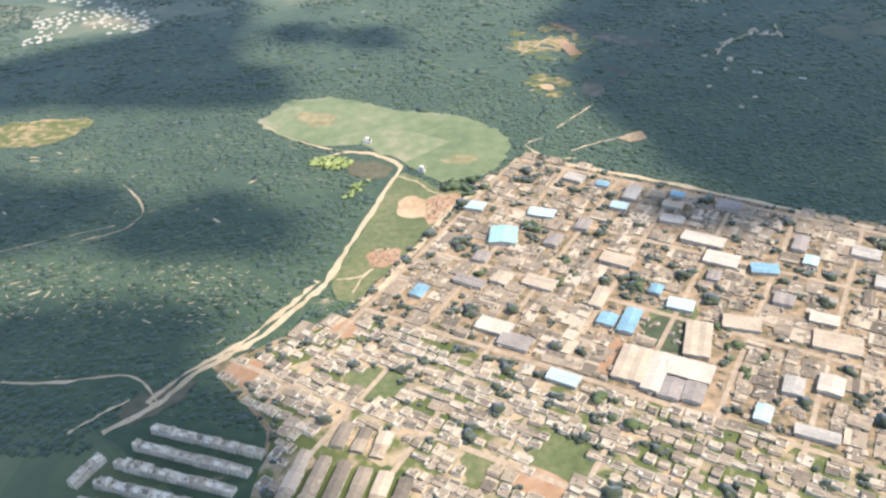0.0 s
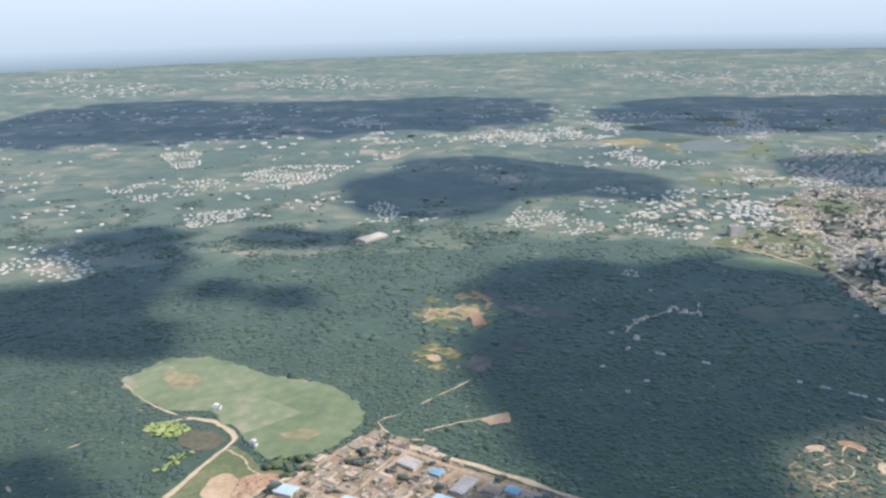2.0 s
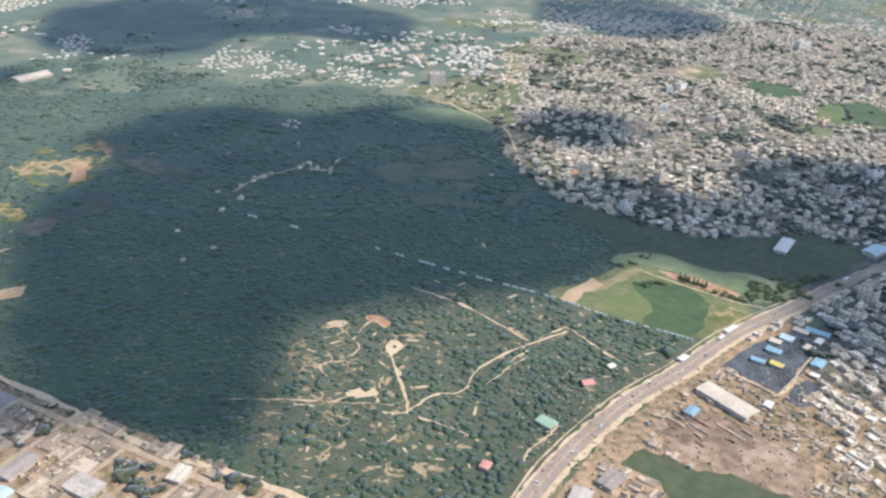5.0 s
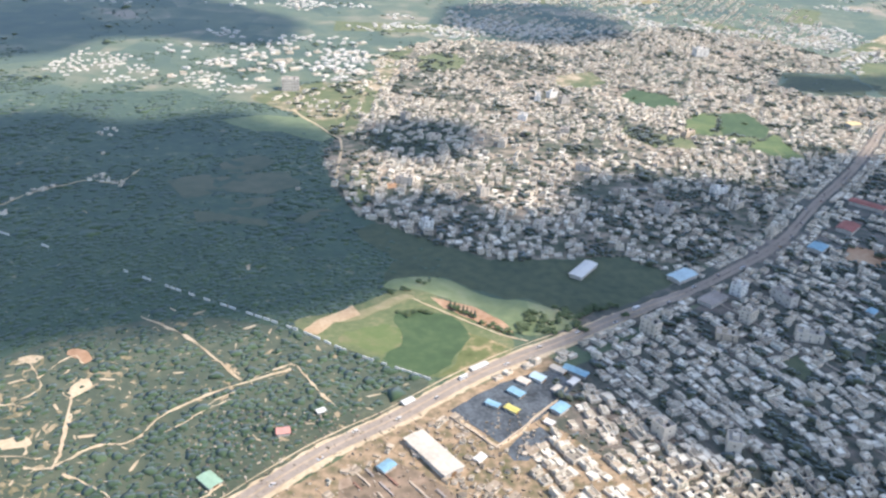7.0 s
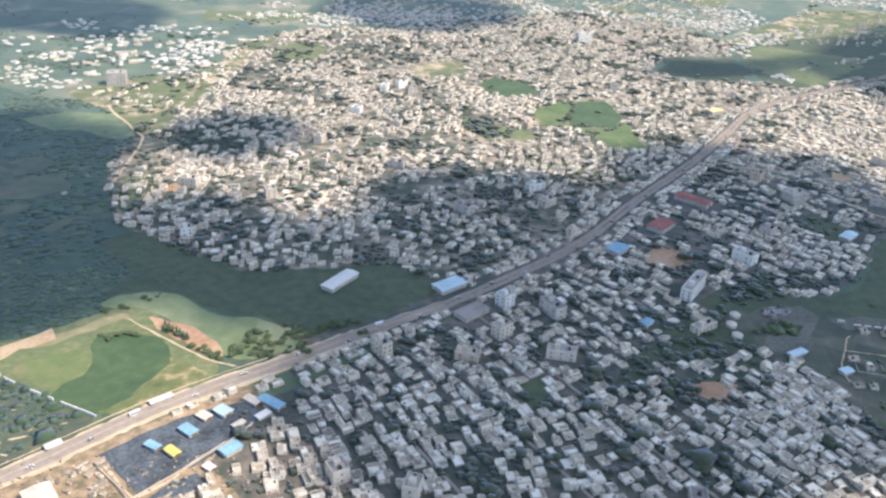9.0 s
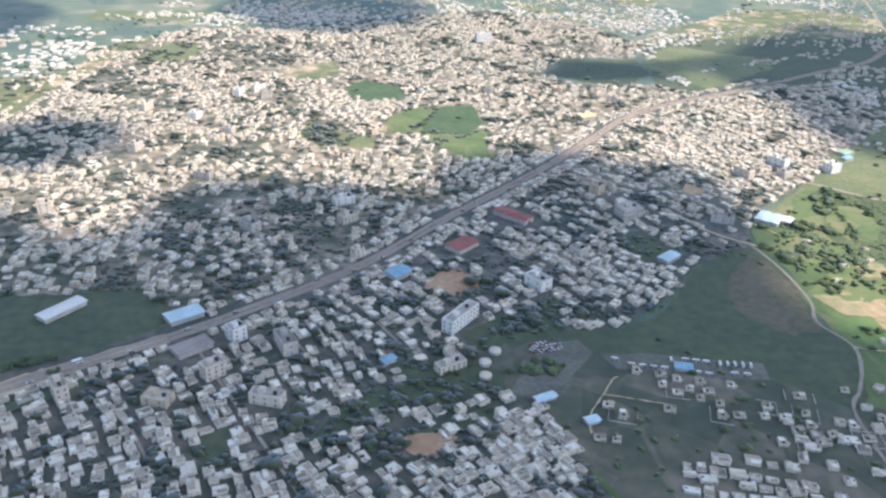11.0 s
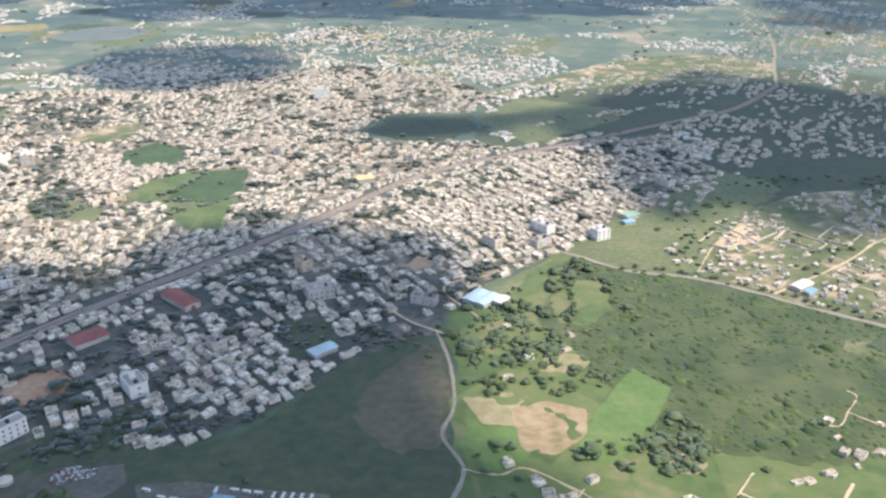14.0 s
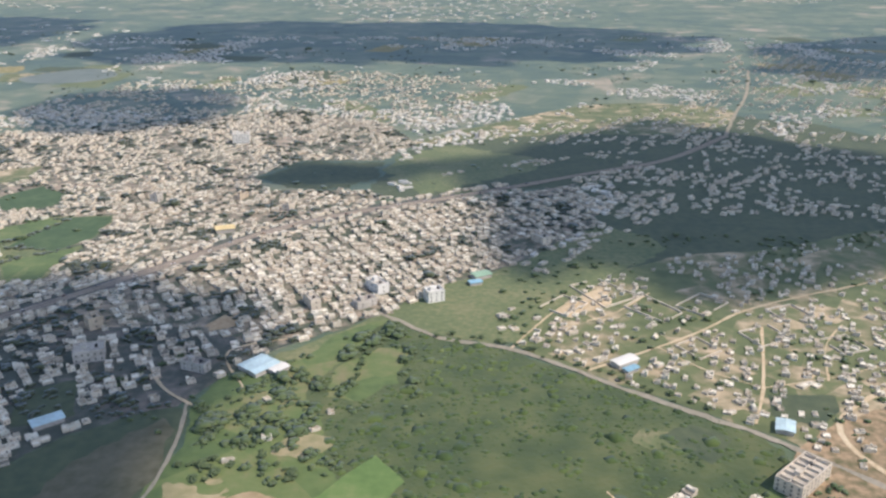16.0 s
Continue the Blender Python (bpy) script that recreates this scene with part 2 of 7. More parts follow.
M_SHEDROOF = material("sheet_roof", [(0.0, (0.090, 0.080, 0.067)), (0.15, (0.164, 0.141, 0.114)), (0.35, (0.254, 0.214, 0.169)), (0.52, (0.366, 0.304, 0.233)), (0.64, (0.286, 0.230, 0.171)), (0.74, (0.435, 0.362, 0.275)), (0.88, (0.551, 0.469, 0.366)), (0.95, (0.297, 0.326, 0.314)), (1.0, (0.265, 0.377, 0.399))], big=0.3, small=1.2, per="island")
M_OLDBRICK = plain("old_brick", (0.26, 0.155, 0.115), 0.9, spread=0.3)
M_WINDOW = plain("dark_window", (0.13, 0.13, 0.135), 0.3)
M_DOOR = plain("brown_door", (0.20, 0.12, 0.07), 0.6)
M_TANK = plain("black_tank", (0.06, 0.06, 0.065), 0.6)
M_CONCRETE = plain("concrete", (0.42, 0.395, 0.36), 0.9, spread=0.2)
M_WHITE = plain("white_sheet", (0.64, 0.63, 0.60), 0.6, spread=0.06)
M_CREAM = plain("cream_sheet", (0.54, 0.485, 0.41), 0.7, spread=0.15)
M_TAN = plain("tan_sheet", (0.46, 0.385, 0.30), 0.8, spread=0.15)
M_BROWNGREY = plain("grey_sheet", (0.30, 0.27, 0.25), 0.85, spread=0.2)
M_BLUE = plain("blue_sheet", (0.22, 0.38, 0.48), 0.6, spread=0.2)
M_PALEBLUE = plain("pale_blue_sheet", (0.44, 0.57, 0.62), 0.6, spread=0.15)
M_TEAL = plain("teal_sheet", (0.33, 0.54, 0.52), 0.6, spread=0.1)
M_RED = plain("red_sheet", (0.27, 0.11, 0.10), 0.7, spread=0.2)
M_PINK = plain("pink_sheet", (0.55, 0.28, 0.24), 0.7, spread=0.1)
M_YELLOW = plain("yellow_sheet", (0.56, 0.50, 0.16), 0.6, spread=0.12)
M_GREENROOF = plain("green_sheet", (0.27, 0.40, 0.30), 0.6, spread=0.12)
M_OCHRE = plain("ochre_paint", (0.62, 0.50, 0.28), 0.8, spread=0.1)
M_NET = plain("shade_net", (0.085, 0.10, 0.115), 0.9, spread=0.45)
M_VEHICLE = material("vehicle_paint", [(0.0, (0.75, 0.75, 0.74)), (0.5, (0.6, 0.6, 0.6)), (0.7, (0.25, 0.26, 0.28)), (0.85, (0.35, 0.14, 0.10)), (0.93, (0.5, 0.42, 0.2)), (1.0, (0.1, 0.16, 0.28))], rough=0.4, per="object")
M_GLASS = plain("vehicle_glass", (0.03, 0.035, 0.04), 0.15)
M_TYRE = plain("tyre", (0.03, 0.03, 0.03), 0.9)
M_CLOUD = plain("cloud_vapour", (0.85, 0.86, 0.88), 1.0, spread=0.03)

# ---------------------------------------------------------------- helpers
from mathutils import geometry

rng = np.random.default_rng(7)


def P(text):
    """'x,y x,y' as a list of pairs."""
    return [tuple(float(v) for v in q.split(",")) for q in text.split()]


def smooth(pts, closed=True, n=5):
    """Catmull-Rom through the points."""
    out, k = [], len(pts)
    for i in range(k if closed else k - 1):
        if closed:
            a, b, c, d = (np.array(pts[(i + j) % k]) for j in (-1, 0, 1, 2))
        else:
            a, b, c, d = (np.array(pts[min(max(i + j, 0), k - 1)]) for j in (-1, 0, 1, 2))
        for s in np.arange(n) / n:
            out.append(0.5 * (2 * b + (c - a) * s + (2 * a - 5 * b + 4 * c - d) * s * s + (3 * b - a - 3 * c + d) * s ** 3))
    if not closed:
        out.append(np.array(pts[-1], float))
    return np.array(out)


def inside(poly, x, y):
    """Which of the points lie in the polygon."""
    poly = np.asarray(poly)
    x, y = np.asarray(x, float), np.asarray(y, float)
    r = np.zeros(x.shape, bool)
    for (x0, y0), (x1, y1) in zip(poly, np.roll(poly, -1, 0)):
        if y0 == y1:
            continue
        r ^= ((y0 > y) != (y1 > y)) & (x < (x1 - x0) * (y - y0) / (y1 - y0) + x0)
    return r


def near_line(line, x, y, dist):
    """Which of the points lie within dist of the polyline."""
    x, y = np.asarray(x, float), np.asarray(y, float)
    r = np.zeros(x.shape, bool)
    for (x0, y0), (x1, y1) in zip(line[:-1], line[1:]):
        l2 = (x1 - x0) ** 2 + (y1 - y0) ** 2
        s = np.clip(((x - x0) * (x1 - x0) + (y - y0) * (y1 - y0)) / l2, 0, 1)
        r |= (x - x0 - s * (x1 - x0)) ** 2 + (y - y0 - s * (y1 - y0)) ** 2 < dist * dist
    return r


def mesh_of(name, verts, faces, *mats):
    me = bpy.data.meshes.new(name)
    me.from_pydata([tuple(map(float, v)) for v in verts], [], [tuple(f) for f in faces])
    for m in mats:
        me.materials.append(m)
    return me


def sheet(name, outline, z, m, label, category="field", wobble=0.6, smoothed=True):
    """A flat piece of ground with an uneven edge."""
    if smoothed:
        pts = smooth(outline)
    else:
        pts = []
        for (x0, y0), (x1, y1) in zip(outline, outline[1:] + outline[:1]):
            k = max(1, int(math.hypot(x1 - x0, y1 - y0) / 5))
            pts += [(x0 + (x1 - x0) * i / k, y0 + (y1 - y0) * i / k) for i in range(k)]
        pts = np.array(pts)
    if wobble:
        fine = []
        for p, q in zip(pts, np.roll(pts, -1, 0)):
            k = max(1, int(math.hypot(*(q - p)) / (1.2 if smoothed else 2.5)))
            fine += [p + (q - p) * i / k for i in range(k)]
        pts = np.array([p + wobble * np.array([1.9 * noise.noise((p[0] * .2, p[1] * .2, k)) + .8 * noise.noise((p[0] * .7, p[1] * .7, k)) for k in (1.5, 7.5)]) for p in fine])
    v2, _, f2, *_ = geometry.delaunay_2d_cdt([Vector(p) for p in pts], [], [tuple(range(len(pts)))], 1, 1e-4)
    faces = []
    for f in f2:
        a, b, c = (v2[i] for i in f[:3])
        faces.append(tuple(f) if (b - a).cross(c - a) > 0 else tuple(f)[::-1])
    me = mesh_of(name, [(p.x, p.y, z) for p in v2], faces, m)
    return tagged(new(name, me), label, category, kind="structure")


def ragged(name, poly, z, m, label, category, field, cell=.45):
    """Ground shown where field(x, y) is above nought inside the outline, in many torn pieces with uneven edges."""
    q = np.asarray(poly, float)
    gx, gy = np.meshgrid(np.arange(q[:, 0].min(), q[:, 0].max(), cell), np.arange(q[:, 1].min(), q[:, 1].max(), cell), indexing="ij")
    f = np.where(inside(poly, gx.ravel(), gy.ravel()), field(gx.ravel(), gy.ravel()), -1.0).reshape(gx.shape)
    verts, faces = [], []
    for i, j in np.argwhere((f[:-1, :-1] > 0) | (f[1:, :-1] > 0) | (f[1:, 1:] > 0) | (f[:-1, 1:] > 0)):
        ring = [(i, j), (i + 1, j), (i + 1, j + 1), (i, j + 1)]
        loop = []
        for a, b in zip(ring, ring[1:] + ring[:1]):
            fa, fb = f[a], f[b]
            if fa > 0:
                loop.append((gx[a], gy[a], z))
            if (fa > 0) != (fb > 0):
                t = fa / (fa - fb)
                loop.append((gx[a] + (gx[b] - gx[a]) * t, gy[a] + (gy[b] - gy[a]) * t, z))
        faces.append(tuple(range(len(verts), len(verts) + len(loop))))
        verts += loop
    return tagged(new(name, mesh_of(name, verts, faces, m)), label, category, kind="structure")


def ribbon(name, line, width, z, m, label, category="road", wobble=0.0, n=6, shift=0.0):
    """A strip of ground along a line."""
    c = smooth(line, False, n)
    d = np.gradient(c, axis=0)
    d /= np.hypot(d[:, 0], d[:, 1])[:, None]
    nrm = np.stack([d[:, 1], -d[:, 0]], 1)
    c = c + nrm * shift
    w0, w1 = (width / 2 + rng.normal(0, wobble, (len(c), 1)) for _ in (0, 1))
    a, b = c - nrm * w0, c + nrm * w1
    k = len(c)
    verts = [(x, y, z) for x, y in np.concatenate([a, b])]
    me = mesh_of(name, verts, [(i, k + i, k + i + 1, i + 1) for i in range(k - 1)], m)
    return tagged(new(name, me), label, category, kind="structure")


def box_geo(x0, x1, y0, y1, z0, z1, bottom=False):
    v = [(x, y, z) for z in (z0, z1) for x, y in ((x0, y0), (x1, y0), (x1, y1), (x0, y1))]
    f = [(0, 1, 5, 4), (1, 2, 6, 5), (2, 3, 7, 6), (3, 0, 4, 7), (4, 5, 6, 7)]
    return v, f + ([(3, 2, 1, 0)] if bottom else [])


class Geo:
    """Faces with material slots, gathered from simple solids."""

    def __init__(self):
        self.v, self.f, self.m = [], [], []

    def add(self, vf, slot=0):
        k = len(self.v)
        self.v += vf[0]
        self.f += [tuple(i + k for i in f) for f in vf[1]]
        self.m += [slot] * len(vf[1])
        return self

    def tris(self):
        t, m = [], []
        for f, s in zip(self.f, self.m):
            for i in range(1, len(f) - 1):
                t.append((f[0], f[i], f[i + 1]))
                m.append(s)
        return np.array(self.v, float), np.array(t), np.array(m)

    def mesh(self, name, *mats):
        me = mesh_of(name, self.v, self.f, *mats)
        if len(mats) > 1:
            me.polygons.foreach_set("material_index", self.m)
        return me


def heap(name, mats, batches, label, category, kind="stuff", soft_shade=False):
    """ONE object of very many small solids. batches: (template, places), places rows of x, y, z, sx, sy, sz, turn."""
    vs, fs, ms, k = [], [], [], 0
    for (tv, tf, tm), pl in batches:
        if not len(pl):
            continue
        pl = np.asarray(pl, float)
        c, s = np.cos(pl[:, 6])[:, None], np.sin(pl[:, 6])[:, None]
        x, y, z = (tv[None, :, i] * pl[:, 3 + i, None] for i in range(3))
        v = np.stack([x * c - y * s + pl[:, 0, None], x * s + y * c + pl[:, 1, None], z + pl[:, 2, None]], 2)
        n = len(pl)
        vs.append(v.reshape(-1, 3))
        fs.append((tf[None] + (np.arange(n) * len(tv))[:, None, None] + k).reshape(-1, 3))
        ms.append(np.tile(tm, n))
        k += n * len(tv)
    v, f, mi = np.concatenate(vs), np.concatenate(fs), np.concatenate(ms)
    me = bpy.data.meshes.new(name)
    me.vertices.add(len(v))
    me.vertices.foreach_set("co", v.ravel().astype(np.float32))
    me.loops.add(f.size)
    me.loops.foreach_set("vertex_index", f.ravel().astype(np.int32))
    me.polygons.add(len(f))
    me.polygons.foreach_set("loop_start", np.arange(0, f.size, 3, dtype=np.int32))
    me.polygons.foreach_set("material_index", mi.astype(np.int32))
    me.polygons.foreach_set("use_smooth", np.full(len(f), soft_shade))
    me.update(calc_edges=True)
    for m in mats:
        me.materials.append(m)
    return tagged(new(name, me), label, category, kind=kind)


def ico(level):
    bm = bmesh.new()
    bmesh.ops.create_icosphere(bm, subdivisions=level, radius=1)
    v = np.array([tuple(q.co) for q in bm.verts])
    f = np.array([[q.index for q in g.verts] for g in bm.faces])
    bm.free()
    return v, f


ICO1, ICO2 = ico(1), ico(2)


def crown_template(seed, clumps, level=1, spread=0.62, trunk=True, rag=0.22):
    """An uneven crown of several clumps over a short trunk; about 1 wide in radius and 2 high."""
    r = np.random.default_rng(seed)
    bv, bf = ICO2 if level == 2 else ICO1
    V, F, k = [], [], 0
    for i in range(clumps):
        a = r.uniform(0, 6.28)
        d = 0 if i == 0 else r.uniform(0.35, spread)
        rad = r.uniform(0.42, 0.62) if i else 0.68
        v = bv * (1 + r.normal(0, rag, (len(bv), 1))) * rad * np.array([1, 1, 0.85])
        v = v + np.array([math.cos(a) * d, math.sin(a) * d, 1.15 + r.uniform(-0.35, 0.35)])
        V.append(v)
        F.append(bf + k)
        k += len(v)
    m = [0] * (len(bf) * clumps)
    if trunk:
        tv = np.array([(0.09, 0, 0), (-0.05, 0.08, 0), (-0.05, -0.08, 0), (0.03, 0, 1.1)])
        V.append(tv)
        F.append(np.array([(0, 1, 3), (1, 2, 3), (2, 0, 3)]) + k)
        m += [1] * 3
    return np.concatenate(V), np.concatenate(F), np.array(m)


def scatter(x0, x1, y0, y1, step, jitter=0.45):
    """A jittered grid of points."""
    gx, gy = np.meshgrid(np.arange(float(x0), x1, step), np.arange(float(y0), y1, step))
    gx[1::2] += step / 2
    p = np.stack([gx.ravel(), gy.ravel()], 1)
    return p + rng.uniform(-jitter, jitter, p.shape) * step


def value_noise(x, y, scale):
    """Smooth noise from -1 to 1 at points of the plan."""
    return np.array([noise.noise((a * scale, b * scale, 3.7)) for a, b in zip(x, y)])


def tree_rows(p, size, spread=0.3):
    """Places for trees or bushes of about that radius."""
    n = len(p)
    r = size * np.exp(rng.normal(0, spread, n))
    return np.stack([p[:, 0], p[:, 1], np.full(n, -0.1), r, r * rng.uniform(0.85, 1.15, n), r * rng.uniform(0.75, 1.15, n), rng.uniform(0, 6.28, n)], 1)


def low(rows, k):
    """Flattens the crowns by k."""
    rows[:, 5] *= k
    return rows


def sunk(rows, k):
    """Lets only the caps of the crowns stand out of one closed canopy, about k high."""
    rows[:, 5] *= k
    rows[:, 2] = -1.42 * rows[:, 5] + .05
    return rows


def split_batches(templates, rows):
    pick = rng.integers(0, len(templates), len(rows))
    return [(t, rows[pick == i]) for i, t in enumerate(templates)]


def part(name, geo, m, parent, label=""):
    ob = new(name, geo.mesh(name, m) if isinstance(geo, Geo) else geo)
    ob.parent = parent
    if label:
        ob["label"] = label
    return ob


# ---------------------------------------------------------------- the plan
HIGHWAY = P("190,120 196,155 206,188 219,209 240,232 259,247 281,266 307,283 326,296 350,311 376,331 400,353 426,385 455,418 487,458 510,489 541,516 585,541 651,583 691,609 735,663 760,730 789,803 824,916 860,1060 900,1300")
DIRT_ROAD = P("-84,140 -74,149 -67,160 -55,172 -45,187 -39,198 -35,213 -30,232 -25,252 -21,269 -31,279 -42,282")
TOWN_OLD = P("25,277 55,255 88,237 129,218 150,205 175,190 188,176 184,95 -45,95 -44,125 -46,140 -64,162 -48,173 -31,184 -20,206 -3,234 9,256")
TOWN_NEW = P("-62,160 -45,173 -30,181 -8,172 18,153 30,150 62,137 90,122 90,95 -48,95 -44,140")
MEADOW = P("-77,308 -73,329 -59,335 -44,331 -20,317 -2,313 11,302 20,283 9,261 -4,254 -19,271 -36,287 -53,289")
STRIP = P("-21,263 -6,250 1,245 -20,206 -31,188 -37,197 -34,212 -29,233")
HW_FIELD = P("231,288 244,298 264,311 280,297 292,281 284,271 269,264")
UP_FIELD = P("256,311 260,318 274,318 288,306 298,305 312,296 310,290 297,285 290,290 282,298 270,308")
CITY_NORTH = P("227,434 234,392 246,365 267,347 292,331 312,333 335,336 350,322 372,338 396,360 422,392 450,425 482,464 505,495 532,520 556,538 545,547 530,549 500,548 487,570 504,602 545,602 560,640 540,690 470,735 424,705 333,660 281,656 248,606 246,553 216,538 192,511 208,495 233,453")
CITY_SOUTH = P("300,264 330,287 352,303 378,323 403,347 430,380 460,415 492,455 515,483 545,508 590,533 640,560 640,505 604,458 583,441 568,420 548,404 535,392 526,378 519,363 498,350 482,328 462,314 446,313 432,308 425,300 433,288 440,275 446,262 452,240 450,205 330,205 312,228 296,246")
CITY_FIELDS = [P("383,535 394,551 412,537 413,521 399,514 387,520"), P("400,474 408,494 419,506 445,510 448,483 440,468 447,474 447,441 436,437 424,455 418,469 412,469"), P("368,468 372,481 383,473 391,467 400,462 400,446 387,452 378,450"), P("350,553 354,574 378,586 382,562 364,548")]
DARK_FIELD = P("450,313 466,315 482,325 498,349 520,362 524,346 523,328 521,317 524,306 520,290 512,280 490,297 460,301")
MARSH = P("566,412 582,402 601,395 615,384 629,374 650,360 661,348 655,337 640,320 610,305 575,312 562,335 555,360 549,372 560,394")
CROFTS = P("527,378 545,388 552,404 568,414 562,394 551,372 557,358 563,335 578,312 575,296 540,290 526,298 524,310 523,328 526,346 523,362")
CANAL = P("521,364 524,346 524,328 521,317 525,304 518,288 512,280 510,265 508,240")
YARD_FIELD = P("235,210 241,216 247,211 252,208 260,206 267,201 274,197 283,186 285,170 246,170 244,194 242,204")
WOOD_MEADOWS = [P(q) for q in ("170,394 176,399 183,402 193,400 205,406 213,407 220,404 222,393 214,387 211,383 201,384 191,385 186,379 180,377", "186,414 192,422 202,427 209,418 204,409 197,404 190,404", "194,373 204,379 213,381 214,375 206,369 200,367", "222,359 227,368 233,371 237,369 230,363 227,357", "186,366 194,366 204,362 213,360 215,354 204,356 197,358 189,356")]
EDGE_LOTS = P("221,447 231,447 244,445 250,421 252,392 250,379 247,370 239,374 232,379 231,395 232,406 229,418")
CITY_BRIGHT = P("500,428 517,473 546,519 568,543 600,540 604,458 583,441 563,432 537,407 524,400 507,413")
BACK_HOUSES = P("286,226 288,232 294,239 300,244 309,249 309,261 315,266 326,255 330,205 290,198")
YARD_RED = P("246,226 260,232 269,225 276,217 283,211 274,197 267,201 260,206 251,209 246,217")
MARSH_ROAD = P("560,420 568,414 582,402 601,396 616,386 629,375 647,362 657,355 668,345 690,322")
EAST_PLOTS = P("603,399 616,420 634,447 665,470 700,478 760,500 800,450 760,380 715,330 690,326 668,348 647,364 629,377")
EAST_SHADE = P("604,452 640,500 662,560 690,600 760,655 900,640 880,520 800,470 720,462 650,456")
FAR_HOUSES = [P("-266,666 -231,705 -168,708 -161,665 -207,622"), P("-290,845 -249,863 -220,774 -238,754"), P("-170,740 -140,776 -72,776 -90,704 -129,638"), P("-163,582 -120,600 -111,575 -142,544"),
              P("-43,588 -27,628 -8,600 -11,561 -36,557"), P("-240,500 -215,500 -191,488 -157,450 -160,430 -188,432 -222,418"), P("62,553 73,602 111,585 134,538 103,528"), P("134,540 150,560 200,535 190,512 160,520")]
CITY_PARK = P("246,462 259,472 281,475 292,466 292,450 280,437 262,426 250,438")
CITY_GAP = P("274,610 292,624 303,604 293,579 274,577")
CITY_EDGE = P("184,510 206,535 216,540 246,556 250,606 270,640 262,590 252,540 245,482 238,458 223,457 209,485")
PARK_LOT = P("434,287 438,300 443,307 454,309 456,303 449,293 446,285 438,284")
hw_line = smooth(HIGHWAY, False, 4)

# ---------------------------------------------------------------- the ground
me = mesh_of("ground", [(-6000, -3000, 0), (6000, -3000, 0), (6000, 6500, 0), (-6000, 6500, 0)], [(0, 1, 2, 3)], M_SCRUB)
tagged(new("ground", me), "wide green and tan scrub plain reaching the horizon", "ground", kind="structure")
# glowing backdrop ring: pale haze painted where the plain meets the sky
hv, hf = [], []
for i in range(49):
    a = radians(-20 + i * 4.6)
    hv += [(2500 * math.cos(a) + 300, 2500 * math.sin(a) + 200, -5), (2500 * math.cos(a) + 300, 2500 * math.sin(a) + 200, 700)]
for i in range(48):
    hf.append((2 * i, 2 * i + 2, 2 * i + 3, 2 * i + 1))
M_HORIZON = bpy.data.materials.new("horizon_haze")
M_HORIZON.use_nodes = True
hn = M_HORIZON.node_tree
hn.nodes.clear()
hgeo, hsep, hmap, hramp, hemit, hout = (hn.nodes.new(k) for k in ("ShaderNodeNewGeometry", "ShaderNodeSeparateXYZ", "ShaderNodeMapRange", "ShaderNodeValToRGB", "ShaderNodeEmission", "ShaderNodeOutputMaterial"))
# haze painted into the emission, paler with height
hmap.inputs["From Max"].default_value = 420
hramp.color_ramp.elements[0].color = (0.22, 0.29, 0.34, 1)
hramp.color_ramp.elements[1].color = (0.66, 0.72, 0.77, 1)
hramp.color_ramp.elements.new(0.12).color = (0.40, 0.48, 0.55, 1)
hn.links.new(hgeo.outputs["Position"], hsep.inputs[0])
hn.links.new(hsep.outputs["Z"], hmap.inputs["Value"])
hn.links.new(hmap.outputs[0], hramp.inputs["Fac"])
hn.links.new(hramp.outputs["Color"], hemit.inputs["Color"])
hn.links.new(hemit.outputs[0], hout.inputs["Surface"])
tagged(new("backdrop", mesh_of("backdrop", hv, hf, M_HORIZON)), "glowing backdrop painted as pale blue haze over the horizon", "sky", kind="structure")

sheet("ground_forest", P("-420,150 -116,156 -84,140 -60,120 -30,60 200,120 206,188 240,232 268,262 262,316 290,330 246,365 227,434 208,470 150,520 60,500 -40,480 -180,430 -420,420"), 0.03, M_FLOOR, "dark woodland floor with bare sandy patches", "ground", .5, False)
sheet("ground_orchard", P("150,205 150,255 168,280 200,292 232,285 268,262 240,234 222,213 206,190 195,178 176,190"), 0.07, M_ORCHARD, "pale sandy soil between scattered trees", "ground")
sheet("ground_orchard_west", P("-165,212 -120,214 -70,210 -45,190 -70,180 -110,184 -160,190"), 0.07, M_FLOOR, "dark woodland soil with sandy flecks", "ground")
sheet("ground_town", TOWN_OLD, 0.10, M_TOWN, "dusty brown trodden ground of the old town", "ground", .5, False)
sheet("ground_new_town", TOWN_NEW, 0.13, M_LOTS, "weedy green and tan building lots", "ground", .5, False)
sheet("ground_city_north", CITY_NORTH, 0.08, M_CITY, "dusty and weedy ground between the houses", "ground", .5, False)
# the south takes the shade-darkened copy of the city ground
sheet("ground_city_south", CITY_SOUTH, 0.085, M_CITY_SHADED, "dusty and weedy ground between the houses", "ground", .5, False)
# paler city ground laid over the part that the sun reaches
sheet("ground_city_south_lit", P("436,392 460,418 492,457 515,486 545,511 590,536 640,563 640,505 604,458 583,441 568,420 548,404 535,394 522,400 500,408 470,404"), 0.094, M_CITY, "dusty ground between the houses in its sunlit colour", "ground", 1.5, False)
sheet("meadow", MEADOW, 0.14, M_MEADOW, "pale green open meadow at the woodland edge", wobble=1.4)
sheet("field_strip", STRIP, 0.147, M_GRASS, "green grass strip beside the dirt road")
sheet("field_highway", HW_FIELD, 0.12, M_GRASS, "green field beside the highway", wobble=0.3)
sheet("field_upper", UP_FIELD, 0.108, M_MEADOW, "dry pale grass beside the wood", wobble=0.4)
